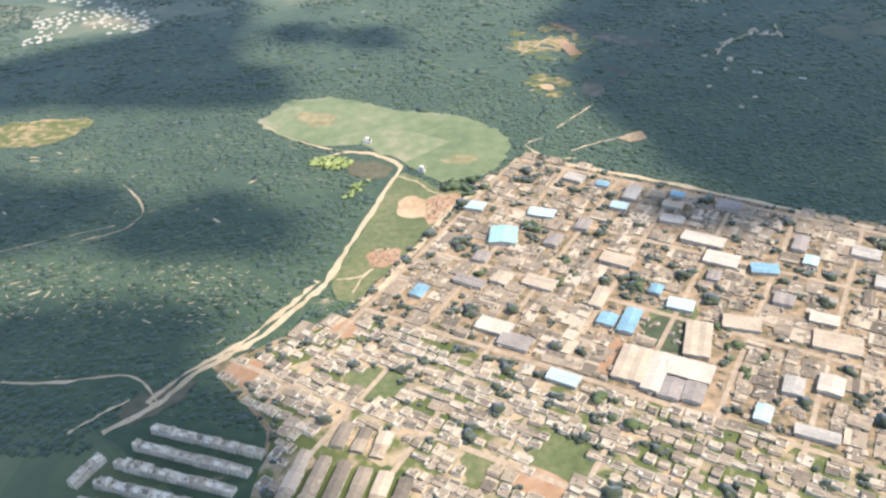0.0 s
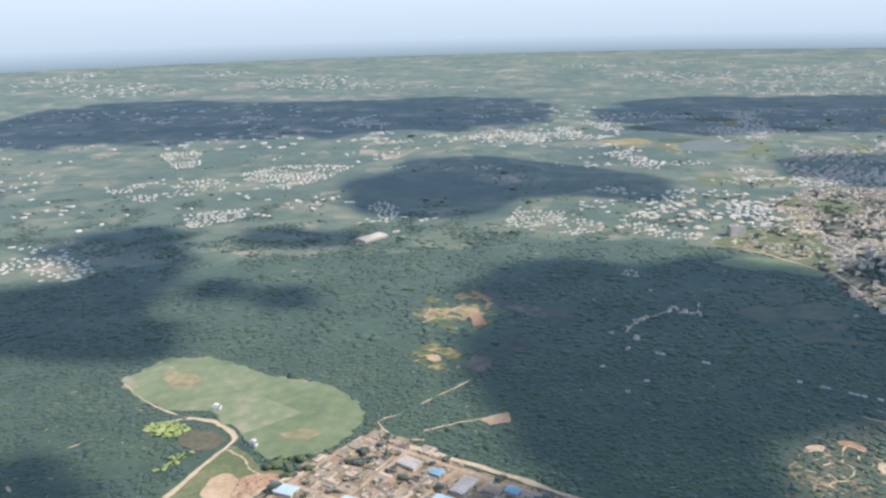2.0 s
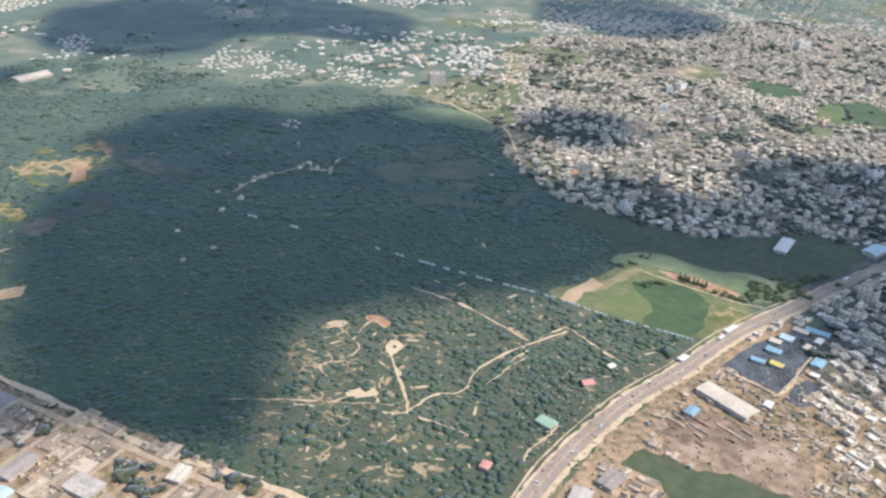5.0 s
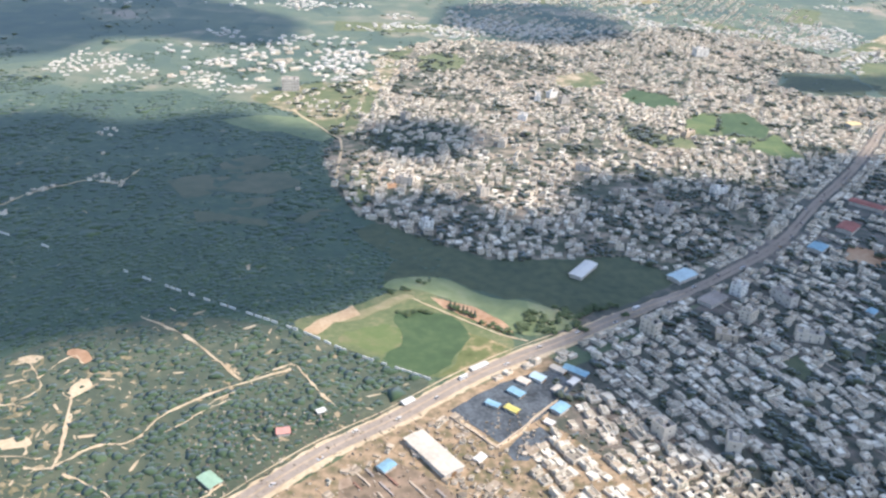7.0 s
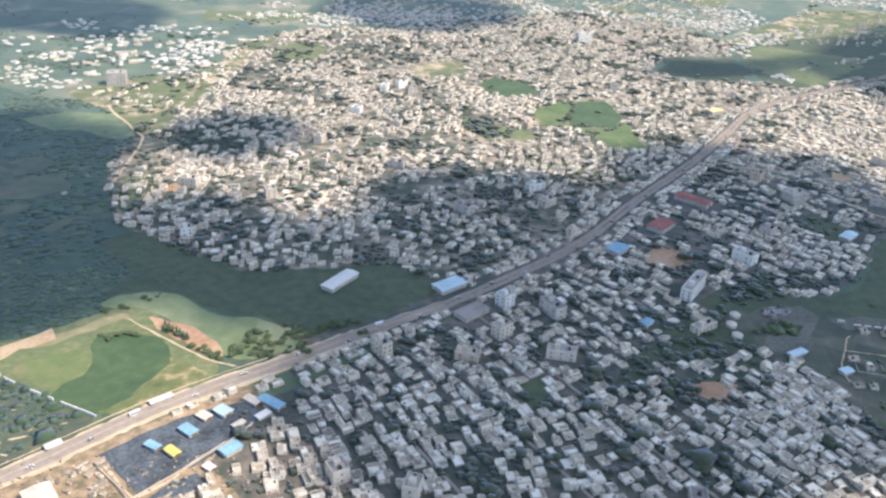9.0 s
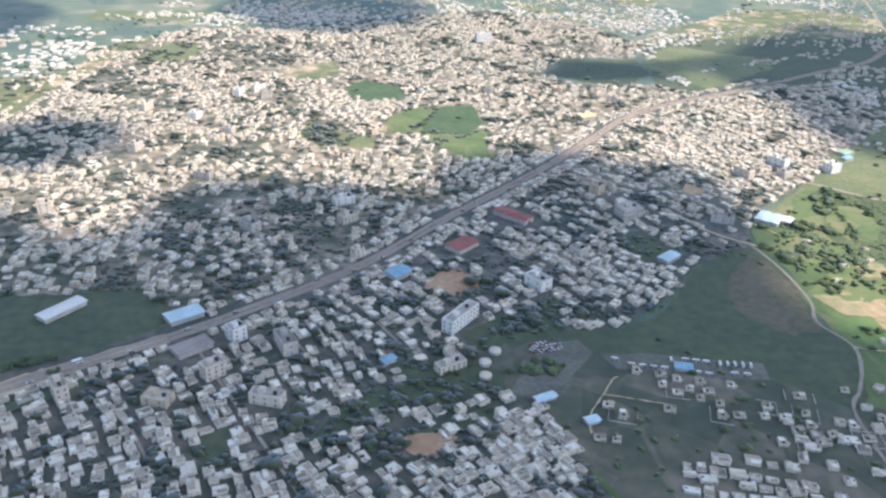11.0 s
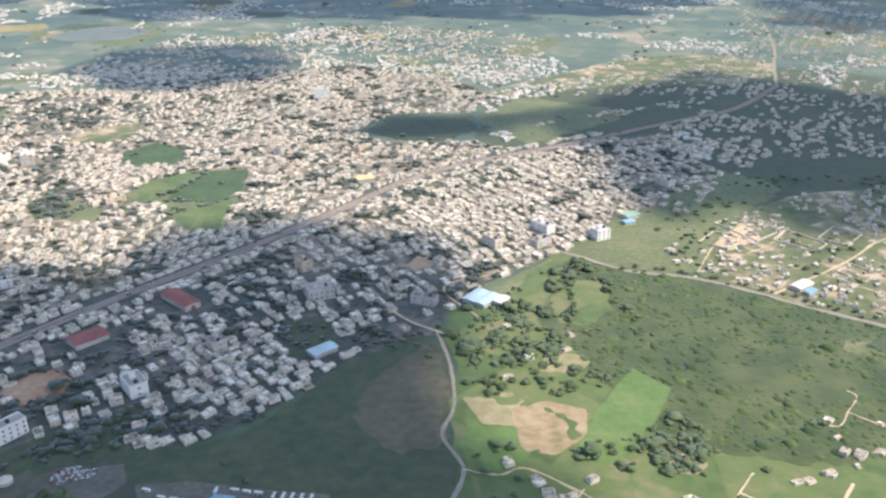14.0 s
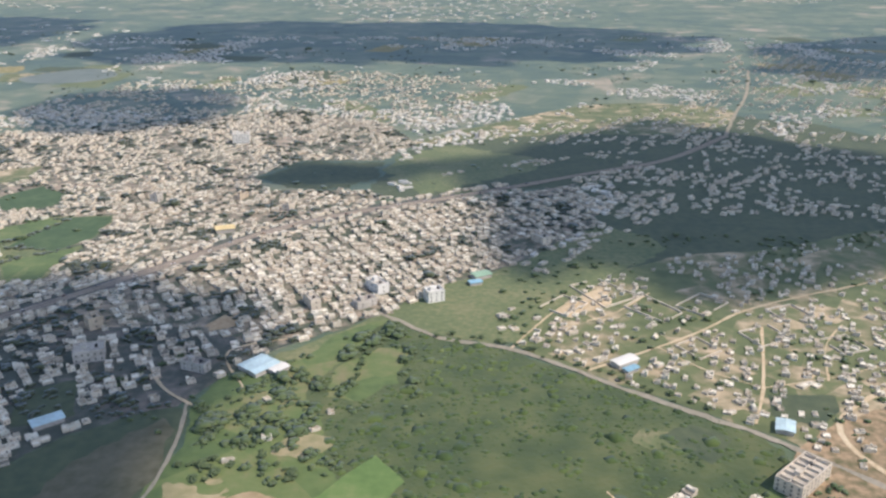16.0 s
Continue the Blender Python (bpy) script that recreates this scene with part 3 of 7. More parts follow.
sheet("crop_dark", P("259,294 263,298 273,296 280,287 278,279 273,270 267,264 256,269 257,275 261,282"), 0.18, M_CROP, "dark green standing crop", wobble=0.6)
sheet("crop_lime", P("243,283 253,289 259,288 261,282 257,275 249,277"), 0.165, M_CROFT, "bright green grass with thin spots", wobble=1.2)
sheet("crop_pale", P("280,286 290,279 283,271 278,267 270,264 275,271 278,279"), 0.17, M_CLEAR, "green and orange plots beside the highway", wobble=0.4, smoothed=False)
sheet("bare_corner", P("233,286 237,293 246,300 249,295 242,290 237,284"), 0.181, M_DIRT, "bare orange earth at the field corner", wobble=0.5, smoothed=False)
sheet("bare_band", P("242,290 252,295 260,302 264,306 263,308 258,305 250,298 241,292"), 0.175, M_STUBBLE, "bare pinkish earth strip at the field edge", wobble=0.6)
sheet("tree_row_earth", P("270,306 282,301 290,293 292,287 289,287 282,292 273,300"), 0.17, M_REDDIRT, "bare reddish earth under a row of trees", wobble=0.6, smoothed=False)
sheet("yard_red", P("247,225 260,231 268,225 275,217 281,211 274,198 267,201 260,206 251,210 247,217"), 0.14, M_BRICKYARD, "reddish trodden yard behind the workshops", "yard", wobble=0.5, smoothed=False)
sheet("town_green_yard", P("46,174 54,178 59,177 57,168 55,163 48,162 47,166"), 0.175, M_DARKCROP_SHADE, "dark green overgrown yard beside blue roofs", "yard", wobble=.5, smoothed=False)
sheet("brick_yard", P("30,166 35,171 41,168 39,162 35,155 29,160"), 0.176, M_REDDIRT, "reddish yard with stacked bricks", "yard", wobble=.4, smoothed=False)
sheet("lorry_yard", P("95,150 105,154 110,146 104,134 96,131 90,138"), 0.174, M_STREET, "bare dusty lorry yard", "yard", wobble=.4, smoothed=False)
sheet("junction_earth", P("-83,146 -79,153 -72,156 -66,158 -68,151 -73,145 -79,142"), 0.21, M_BANK, "trodden grey ground at the road junction", "yard", wobble=.6, smoothed=False)
sheet("town_green_mid", P("5,140 11,140 17,143 19,139 9,135"), 0.172, M_GRASS, "green open plot between houses", "field", wobble=.3, smoothed=False)
sheet("yard_green", YARD_FIELD, 0.145, M_DARKCROP_SHADE, "dark green overgrown lot", wobble=0.6, smoothed=False)
sheet("croft_marsh_edge", P("566,313 570,313 572,309 568,307"), 0.17, M_BANK, "brownish fallow strip", wobble=0.4)
for i, f in enumerate(CITY_FIELDS):
    sheet("city_field_%d" % (i + 1), f, 0.14, (M_CROP, M_GRASS, M_GRASS, M_DRY)[i], ("dark green field left open among the houses", "green fields left open among the houses", "green plot with a grove among the houses", "dry brown and green lots among the houses")[i], wobble=.8, smoothed=False)
sheet("city_park", CITY_PARK, 0.13, M_DARKCROP_SHADE, "dark green park among the houses", "park", wobble=1.2)
sheet("city_gap", CITY_GAP, 0.13, M_GRASS, "green open ground among the houses", wobble=1.2)
sheet("city_edge", CITY_EDGE, 0.12, M_DRY, "dry and green lots at the edge of the town", "yard", wobble=1.6)
sheet("city_crop", P("425,456 439,467 446,474 446,442 436,439"), 0.18, M_CROFT, "yellow green crop among the houses", wobble=.4, smoothed=False)
sheet("city_crop_lime", P("401,475 408,493 419,505 426,502 420,484 413,470"), 0.18, M_CROFT, "bright green crop among the houses", wobble=.4, smoothed=False)
sheet("city_crop_dark", P("420,505 445,509 447,483 439,468 419,471 421,484 427,502"), 0.175, M_CROP, "mid green crop among the houses", wobble=.4, smoothed=False)
sheet("field_wood_edge", P("256,316 274,319 290,306 300,306 312,298 330,303 345,316 350,321 338,335 312,333 290,332 270,346 252,360 244,352 258,330"), 0.1, M_DARKCROP_SHADE, "dark green field between the wood and the highway", wobble=1.0, smoothed=False)
sheet("field_roadside", P("289,324 298,307 318,303 338,312 350,321 338,335 312,332"), 0.125, M_DARKCROP_SHADE, "dark green field beside the highway", wobble=1.5, smoothed=False)
sheet("ground_plots", P("500,300 560,305 600,330 655,345 720,335 780,260 740,190 450,190 440,280"), 0.045, M_CROFT, "rough green plots", "ground", .6, False)
sheet("field_dark", DARK_FIELD, 0.12, M_DARKCROP_SHADE, "dark green open field below the town")
sheet("ground_south_east", P("424,288 424,302 436,313 455,316 490,297 514,280 538,286 556,268 545,200 450,200 452,240 446,262"), 0.07, M_FALLOW, "rough brownish green plots with scattered houses", "ground")
sheet("crofts", CROFTS, 0.11, M_CROFT, "small green meadows with bushes")
sheet("marsh", MARSH, 0.12, M_MARSH, "overgrown green marsh grass", wobble=1.0)
sheet("marsh_dark_plot", P("634,353 643,359 651,352 643,343"), 0.178, M_DARKCROP_SHADE, "dark green plot at the marsh edge", wobble=.5, smoothed=False)
sheet("ground_east", EAST_PLOTS, 0.09, M_DRY, "grassy building plots with dirt lanes", "ground")
sheet("field_town_edge", P("566,420 583,441 604,458 640,500 662,478 634,447 616,420 603,399 582,404"), 0.096, M_GRASS, "green field between the town and the plots", wobble=1.0)
# weedy ground with the cloud's shade put into its colour
sheet("ground_shade", EAST_SHADE, 0.078, M_DARKCROP_SHADE, "weedy ground between scattered houses in a shade-darkened green", "ground", wobble=3.0)
sheet("croft_edge", P("526,376 548,402 568,420 584,441 592,436 574,410 556,394 540,382 530,370"), 0.104, M_GRASS, "rough grass between the town and the meadows", wobble=.8, smoothed=False)
# wider base under it, coloured dark for the same cloud shade
sheet("ground_east_base", P("540,530 560,640 640,700 720,735 800,700 850,600 820,480 720,440 640,440 600,445 640,505 640,560"), 0.035, M_DARKCROP_SHADE, "ground between scattered houses in a shade-darkened green", "ground", 2.0, False)
sheet("croft_lime", P("552,306 550,313 558,327 570,344 577,334 571,323 562,311 556,306"), 0.17, M_LIME, "bright green crop between hedges", wobble=0.3, smoothed=False)
sheet("croft_grass", P("526,322 531,320 540,319 538,306 527,308"), 0.165, M_LIME, "bright green grass", wobble=0.8)
sheet("croft_tan", P("546,344 552,352 560,350 556,343"), 0.165, M_STUBBLE, "dry tan meadow corner", wobble=0.8)
sheet("croft_fallow", P("566,304 571,309 577,306 572,301"), 0.165, M_STUBBLE, "dry yellowish fallow plot", wobble=.8)
sheet("marsh_clearing", P("628,352 634,356 640,350 633,346"), 0.165, M_DRY, "dry reed patch in the marsh", wobble=1.2)
sheet("croft_meadow", P("555,383 566,396 574,394 572,376 563,367 555,367"), 0.17, M_CROFT, "pale meadow at the marsh edge", wobble=1.2, smoothed=False)
sheet("pond_north", P("489,570 506,599 544,598 546,566 528,551 506,552"), 0.16, M_DARKCROP_SHADE, "dark green hollow among the houses", "pond", wobble=2.2, smoothed=False)
sheet("field_far_east", P("549,585 556,612 590,640 630,604 592,560 568,545"), 0.12, M_GRASS, "green fields beside the highway", wobble=2.5)
# far fields coloured darker under the cloud, paler beyond it in the sun
sheet("field_far_shade", P("588,636 640,664 700,652 722,630 691,604 651,579 612,556 590,558 628,602"), 0.125, M_DARKCROP_SHADE, "fields beside the highway in a shade-darkened green", wobble=2.0)
sheet("field_far_lit", P("560,640 600,690 680,760 760,740 720,670 640,665"), 0.11, M_DRY, "pale sunlit green fields with tan lots")
sheet("earth_patch", P("-20,243 -14,246 -9,238 -14,232 -20,235"), 0.19, M_DIRT, "bare orange earth beside the town", "yard")
sheet("meadow_grey", P("-39,274 -28,272 -23,266 -28,260 -37,263"), 0.19, M_BANK, "bare greyish ground beside the bend of the track", "yard", wobble=.8)
sheet("meadow_patch", P("-66,318 -57,320 -47,311 -56,306"), 0.18, M_STUBBLE, "dry pinkish patch in the meadow", wobble=1.4)
sheet("meadow_patch_east", P("-6,272 2,276 8,272 2,268"), 0.18, M_STUBBLE, "dry pinkish patch in the meadow", wobble=1.2)
sheet("edge_rubble_ground", P("-11,244 -3,247 1,245 -6,231 -11,228"), 0.18, M_REDDIRT, "pinkish trodden ground with rubble", "yard", wobble=.7)
sheet("edge_rubble_ground_south", P("-28,213 -22,216 -18,212 -21,205 -27,206"), 0.186, M_REDDIRT, "pinkish trodden ground with rubble", "yard", wobble=.7)
sheet("earth_yard", P("-37,178 -32,181 -27,178 -29,173 -35,173"), 0.19, M_REDDIRT, "bare reddish building plot", "yard")
sheet("earth_yard_west", P("-60,161 -52,165 -48,159 -54,155"), 0.19, M_REDDIRT, "bare reddish building plot", "yard")
sheet("earth_yard_south", P("9,122 14,126 21,121 16,116"), 0.19, M_REDDIRT, "bare reddish building plot", "yard")
sheet("earth_clearing", P("49,394 54,393 59,375 53,373"), 0.19, M_REDDIRT, "bare orange clearing in the wood", "clearing", wobble=0.25, smoothed=False)
def torn(level, fine=.3, coarse=.1):
    return lambda x, y: value_noise(x, y, coarse) * .8 + value_noise(x + 31, y, fine) * .7 - level


ragged("clearing", P("24,388 28,411 41,419 54,420 66,400 71,381 60,370 50,366 38,372"), 0.15, M_CLEAR, "grassy clearing in the wood with bare orange spots", "clearing", torn(.02, .28))
ragged("clearing_bits", P("22,386 26,412 40,421 56,422 68,402 66,392 58,392 46,398 44,380 50,368 38,370"), 0.17, M_SAND, "torn sandy bits of bare ground in the wood", "clearing", torn(.5, .42))
ragged("wood_bank", P("46,426 55,424 74,403 89,394 103,383 94,375 76,388 58,406"), 0.16, M_FALLOW, "rough brownish bank in the wood", "clearing", torn(-.35))
ragged("wood_band", P("51,330 58,349 67,361 78,354 73,343 62,336 62,326 55,324"), 0.16, M_FALLOW, "dry brownish band in the wood", "clearing", torn(-.25))
sheet("clearing_north", P("49,421 53,420 60,408 57,406"), 0.17, M_REDDIRT, "bare red earth bank in the wood", "clearing", wobble=0.3, smoothed=False)
ragged("clearing_south", P("28,348 40,354 50,341 50,325 38,326 30,336"), 0.15, M_CLEAR, "grassy clearing in the wood with bare orange spots", "clearing", torn(-.12))
sheet("clearing_south_sand", P("35,339 40,340 42,335 38,334"), .18, M_DIRT, "bare orange sandy spot in the wood", "clearing", wobble=.4)
sheet("clearing_sand", P("59,285 63,288 69,291 70,284 63,281"), 0.24, M_DIRT, "bare orange sandy clearing", "clearing", wobble=0.5, smoothed=False)
sheet("orchard_sand", P("173,273 179,269 181,271 178,275 174,276"), 0.2, M_REDDIRT, "bare orange earth between trees", "clearing", wobble=.5)
sheet("orchard_sand_west", P("162,270 166,268 168,271 164,272"), 0.2, M_TRACK, "bare sandy earth between trees", "clearing", wobble=.4)
sheet("orchard_sand_south", P("169,237 174,240 178,237 176,235 172,235"), 0.2, M_TRACK, "bare sandy earth between trees", "clearing", wobble=.6)
sheet("orchard_sand_mid", P("179,258 182,262 184,258 181,254"), 0.2, M_TRACK, "bare sandy earth between trees", "clearing", wobble=.5)
ragged("croft_earth", P("537,327 546,330 555,326 553,316 545,309 538,311"), 0.19, M_EARTH, "bare tan earth plot in a meadow", "field", torn(-.42, .3, .12))
ragged("croft_earth_pale", P("526,332 538,334 543,327 538,320 530,321"), 0.17, M_STUBBLE, "dry yellowish patch in a meadow", "field", torn(-.2, .3, .12))
for outline in WOOD_MEADOWS:
    ragged("wood_meadow", outline, 0.2, M_ROUGH, "brownish rough meadow inside the wood", "clearing", torn(-.38, .22, .07), .7)
sheet("edge_green", P("237,404 240,412 250,408 252,398 245,396 239,397"), .135, M_GRASS, "green open lot at the edge of the town", "field", wobble=.6, smoothed=False)
sheet("edge_green_south", P("240,386 242,392 249,387 250,379 246,373 242,377"), .135, M_GRASS, "green open lot at the edge of the town", "field", wobble=.6, smoothed=False)
sheet("edge_earth", P("252,397 256,399 260,399 259,393 254,391"), .14, M_REDDIRT, "bare reddish lot at the edge of the town", "yard", wobble=.4, smoothed=False)
ragged("edge_meadow", P("176,472 194,482 216,479 230,452 226,445 217,449 207,457 195,457 184,464"), .18, M_MEADOW, "pale open meadow between the wood and the town", "field", torn(-.5, .2, .06), .7)
for line, w in ((P("208,492 214,480 221,470 228,458 234,448 235,432 235,418 235,406 234,392"), 1.2), (P("248,426 249,417 250,392 249,379 247,370"), .8)):
    ribbon("edge_lane", line, w, .22, M_TRACK, "pale earth lane at the edge of the town", "track", wobble=.15)
sheet("clearing_west", P("-190,300 -185,318 -172,322 -150,320 -155,303 -165,297"), 0.15, M_CLEAR, "orange and green clearing with bushes", "clearing", wobble=1.2)
sheet("town_green", P("-2,129 2,133 8,127 0,122"), 0.17, M_GRASS, "green open plot between houses", "field", smoothed=False)
sheet("town_green_south", P("13,130 19,136 26,132 27,122 13,122"), 0.17, M_GRASS, "green open plot between houses", "field", smoothed=False)
sheet("town_green_west", P("-30,158 -20,160 -14,152 -24,148"), 0.17, M_GRASS, "green open plot between houses", "field")
sheet("town_yard", P("50,166 62,178 58,184 48,176"), 0.16, M_GRASS, "green yard beside blue roofs", "field")
sheet("brown_lot", P("414,335 420,345 431,345 427,333"), 0.17, M_REDDIRT, "bare brown lot among houses", "yard", wobble=1.5)
sheet("brown_lot_south", P("409,267 413,273 420,272 417,266"), 0.17, M_REDDIRT, "bare brown lot among houses", "yard", wobble=1.5)
sheet("brown_lot_east", P("512,409 518,416 524,411 518,404"), 0.17, M_DIRT, "bare brown lot among houses", "yard", wobble=1.5)
sheet("parking_lot", PARK_LOT, 0.17, M_GREYLOT, "grey gravel parking ground with vehicles", "parking lot", wobble=0.3, smoothed=False)
sheet("bus_yard", P("458,302 469,303 484,300 498,298 497,291 483,292 473,295 461,296"), 0.17, M_GREYLOT, "grey gravel yard with parked buses", "parking lot", wobble=0.2, smoothed=False)
sheet("earth_far_east", P("664,348 679,361 700,366 704,330 672,316 658,318 655,326 661,339"), 0.17, M_TOWN, "bare reddish brown building ground", "yard")
sheet("plots_dirt", P("617,422 632,439 635,434 634,427 628,422 621,417"), 0.14, M_TRACK, "bare sandy building ground between plots", "yard", wobble=0.7)
sheet("plots_dry", P("640,404 654,418 672,424 690,430 700,420 684,404 660,392 648,392"), 0.13, M_DRY, "dry tan and green plots with rubble", "yard", wobble=1.8)
sheet("plots_dry_east", P("676,396 700,412 728,410 716,386 694,376 680,380"), 0.135, M_DRY, "dry tan and green plots with rubble", "yard", wobble=2)
sheet("plots_pond", P("665,373 682,373 680,365 672,358 663,363"), 0.15, M_DARKCROP_SHADE, "dark green overgrown plot", wobble=.4, smoothed=False)
sheet("plots_dirt_south", P("616,300 628,308 646,302 650,290 632,284"), 0.14, M_DRY, "dry tan plots with scattered rubble", "yard", wobble=1.8)
sheet("lake", P("227,858 250,900 275,905 300,872 286,838 250,832"), 0.12, M_WATER, "pale still lake on the plain", "lake")

sheet("canal_bank", P("519,356 512,350 504,338 502,324 504,317 510,312 518,312 521,315 521,324 523,335 522,346"), 0.16, M_BANK, "rough brownish bank beside the field", wobble=1.2)
sheet("ground_yards", P("206,120 207,170 214,195 234,221 256,241 279,260 300,275 312,262 332,206 332,120"), 0.075, M_TOWN, "dusty tan ground of the roadside yards", "ground", .4, False)
field_rng = np.random.default_rng(77)
far_fields = 0
for x, y in field_rng.uniform((180, 680), (1050, 1150), (120, 2)):
    a, w, d = field_rng.uniform(0, 3.1), field_rng.uniform(16, 42), field_rng.uniform(9, 22)
    if far_fields < 34 and not near_line(hw_line, [x], [y], w + 6)[0] and not inside(CITY_NORTH, [x], [y - 30])[0]:
        c, k = math.cos(a), math.sin(a)
        pts = [(x + c * u * w - k * v * d, y + k * u * w + c * v * d) for u, v in ((-1, -1), (0, -1.1), (1, -.9), (1.1, .1), (.9, 1), (-.1, .9), (-1, 1.1))]
        m, lb = ((M_STUBBLE, "dry tan field on the plain"), (M_GRASS, "green field on the plain"), (M_DARKCROP_SHADE, "dark green field on the plain"), (M_DRY, "dry patchy lots on the plain"))[far_fields % 4]
        sheet("far_field", pts, .02 + .002 * far_fields, m, lb, wobble=1.5, smoothed=False)
        far_fields += 1
# ---------------------------------------------------------------- roads
ribbon("road_verge", HIGHWAY[:10], 4.3, 0.20, M_STREET, "dusty sandy shoulders of the highway", wobble=0.4)
# this margin also carries the shade-darkened city ground
ribbon("road_margin", HIGHWAY[7:18], 13, 0.092, M_CITY_SHADED, "worn dusty ground beside the highway in the shaded colour", "ground", wobble=.8)
ribbon("road_verge_town", HIGHWAY[9:21], 4.0, 0.20, M_VERGE, "worn earth shoulders of the highway in the town", wobble=0.35)
ribbon("road_shoulder", HIGHWAY[:9], 6.4, 0.19, M_TRACK, "broad sandy shoulder of the highway", wobble=.28, n=16, shift=.3)
ribbon("road_highway", HIGHWAY[:10], 1.8, 0.26, M_ASPHALT, "dusty pale asphalt carriageway of the highway", shift=-1.15)
ribbon("road_highway_south", HIGHWAY[:10], 1.8, 0.26, M_ASPHALT, "dusty pale asphalt carriageway of the highway", shift=1.15)
ribbon("road_highway_far", HIGHWAY[20:24], 2.3, 0.2, M_PALEROAD, "pale highway running out over the plain", wobble=.2)
ribbon("road_highway_town", HIGHWAY[9:21], 1.5, 0.26, M_LANE, "grey asphalt carriageway of the highway", shift=-1.05)
ribbon("road_highway_town_south", HIGHWAY[9:21], 1.5, 0.26, M_LANE, "grey asphalt carriageway of the highway", shift=1.05)
ribbon("dirt_road", DIRT_ROAD, 1.7, 0.22, M_TRACK, "pale sandy dirt road", wobble=0.25)
ribbon("dirt_road_side", [(x - 2.4, y + 0.6) for x, y in DIRT_ROAD[1:6]], 1.4, 0.215, M_TRACK, "pale sandy track", wobble=0.4)
for k, (line, w) in enumerate(((P("-116,159 -102,158 -84,160 -74,150"), 0.8), (P("11,252 3,245 -4,236 -10,221 -16,209 -22,196 -33,180 -45,166"), 2.2), (P("-21,261 -14,256 -10,250 -5,246"), .8), (P("-36,199 -29,200 -26,204"), .9), (P("-31,192 -28,201 -26,204"), .8), (P("-52,274 -46,280 -36,281 -29,277 -21,269"), 1.1), (P("55,317 47,307 38,296"), .7), (P("32,288 25,282 32,272 42,270"), .8), (P("41,276 50,281 66,288"), 0.8),
                (P("179,229 185,229 185,234 183,244 181,254"), .7), (P("185,229 192,236 198,237 201,240 204,247 215,257 232,267"), 0.7), (P("162,268 166,268 170,262 172,257 167,251"), .5), (P("179,268 175,272 170,262"), .45), (P("181,262 181,254 178,256"), .6), (P("157,232 164,232 171,236 176,238 178,233"), .6), (P("164,244 162,249 167,251 172,250"), .4), (P("30,376 38,386 46,398 60,398"), .5), (P("38,386 52,384 66,390"), .4), (P("187,292 198,285 206,278 220,262"), 0.8), (P("-120,225 -108,232 -106,245 -118,262"), 0.7),
                (P("-160,214 -140,222 -112,234"), 0.6), (P("223,263 227,266 232,269 236,264 240,257 245,251"), .5), (P("206,241 210,245 213,249 219,254"), .5), (P("-92,140 -87,146 -81,151"), .7), (P("188,227 196,223 202,218"), .6), (P("183,248 184,242 185,234"), .6), (P("212,250 219,257"), .6), (P("211,271 215,269 219,264"), .6), (P("212,211 214,215 219,220 222,224"), .7), (P("138,234 152,234 166,233 182,232"), .35), (P("118,367 125,380 133,387 141,393 152,391 157,406"), .8), (P("-42,282 -60,292 -77,308"), 0.6))):
    ribbon("track", line, w * .8, 0.23 + .0015 * k, M_TRACK, "narrow pale sandy track", "track", wobble=0.22)
ribbon("field_lane", P("264,305 276,295 289,285 296,282"), .6, .24, M_TRACK, "pale farm lane between fields", "track", wobble=.1)
ribbon("frontage_track", HIGHWAY[2:8], .4, .25, M_TRACK, "pale narrow track along the highway", "track", wobble=.1, shift=-4.0)
ribbon("edge_road", P("37,266 61,254 83,242 101,231 117,221 132,213 144,208 166,197 184,188"), 2.0, .224, M_TRACK, "broad sandy track between the town and the wood", wobble=.35)
ribbon("canal_road", CANAL, .95, 0.22, M_PALEROAD, "pale winding road on a low bank", wobble=0.1)
ribbon("marsh_road", MARSH_ROAD, 1.7, 0.22, M_PALEROAD, "dusty road along the marsh", wobble=0.2)
for k, (line, w) in enumerate(((P("622,384 643,398 658,409 674,423 698,436 718,445 760,468"), 1.3), (P("658,359 665,376 671,395 676,412"), 1.2), (P("602,396 608,407 615,419 625,432"), 1.0), (P("625,414 636,422 648,436"), .8), (P("683,380 690,400 700,414"), .8), (P("643,398 652,386 665,376"), .7), (P("665,376 690,384 712,396"), .8), (P("690,322 676,352 690,372 740,400"), 2.2),
                (P("525,305 532,303 538,305 547,298 554,291 562,286"), 0.8), (P("538,282 549,298"), .7), (P("545,292 557,281"), .7), (P("566,278 575,290 585,302"), .8), (P("580,296 596,281"), .7), (P("587,278 604,298"), 1.4), (P("608,318 611,318 615,323 620,329 619,332"), .6), (P("615,323 622,316 627,319 637,327 649,327"), .7), (P("627,319 634,308 644,300 660,300"), .7), (P("662,335 653,327 644,319 635,311 630,306"), 1.4), (P("627,317 629,312 632,308"), .6), (P("613,308 622,304 634,296 640,284"), .6), (P("600,292 612,286 630,278"), .8), (P("640,306 634,296"), .7), (P("650,318 660,304 668,292"), .8),  (P("449,272 450,278 453,283 455,286 458,291 460,293"), .6), (P("455,286 462,284 469,282"), .6), (P("526,361 512,372 500,392"), 1.4), (P("533,372 524,392 545,402"), 1.0))):
    ribbon("lane", line, w * .62, 0.23 + .0015 * k, M_TRACK, "pale dirt lane between plots", "track", wobble=0.1)


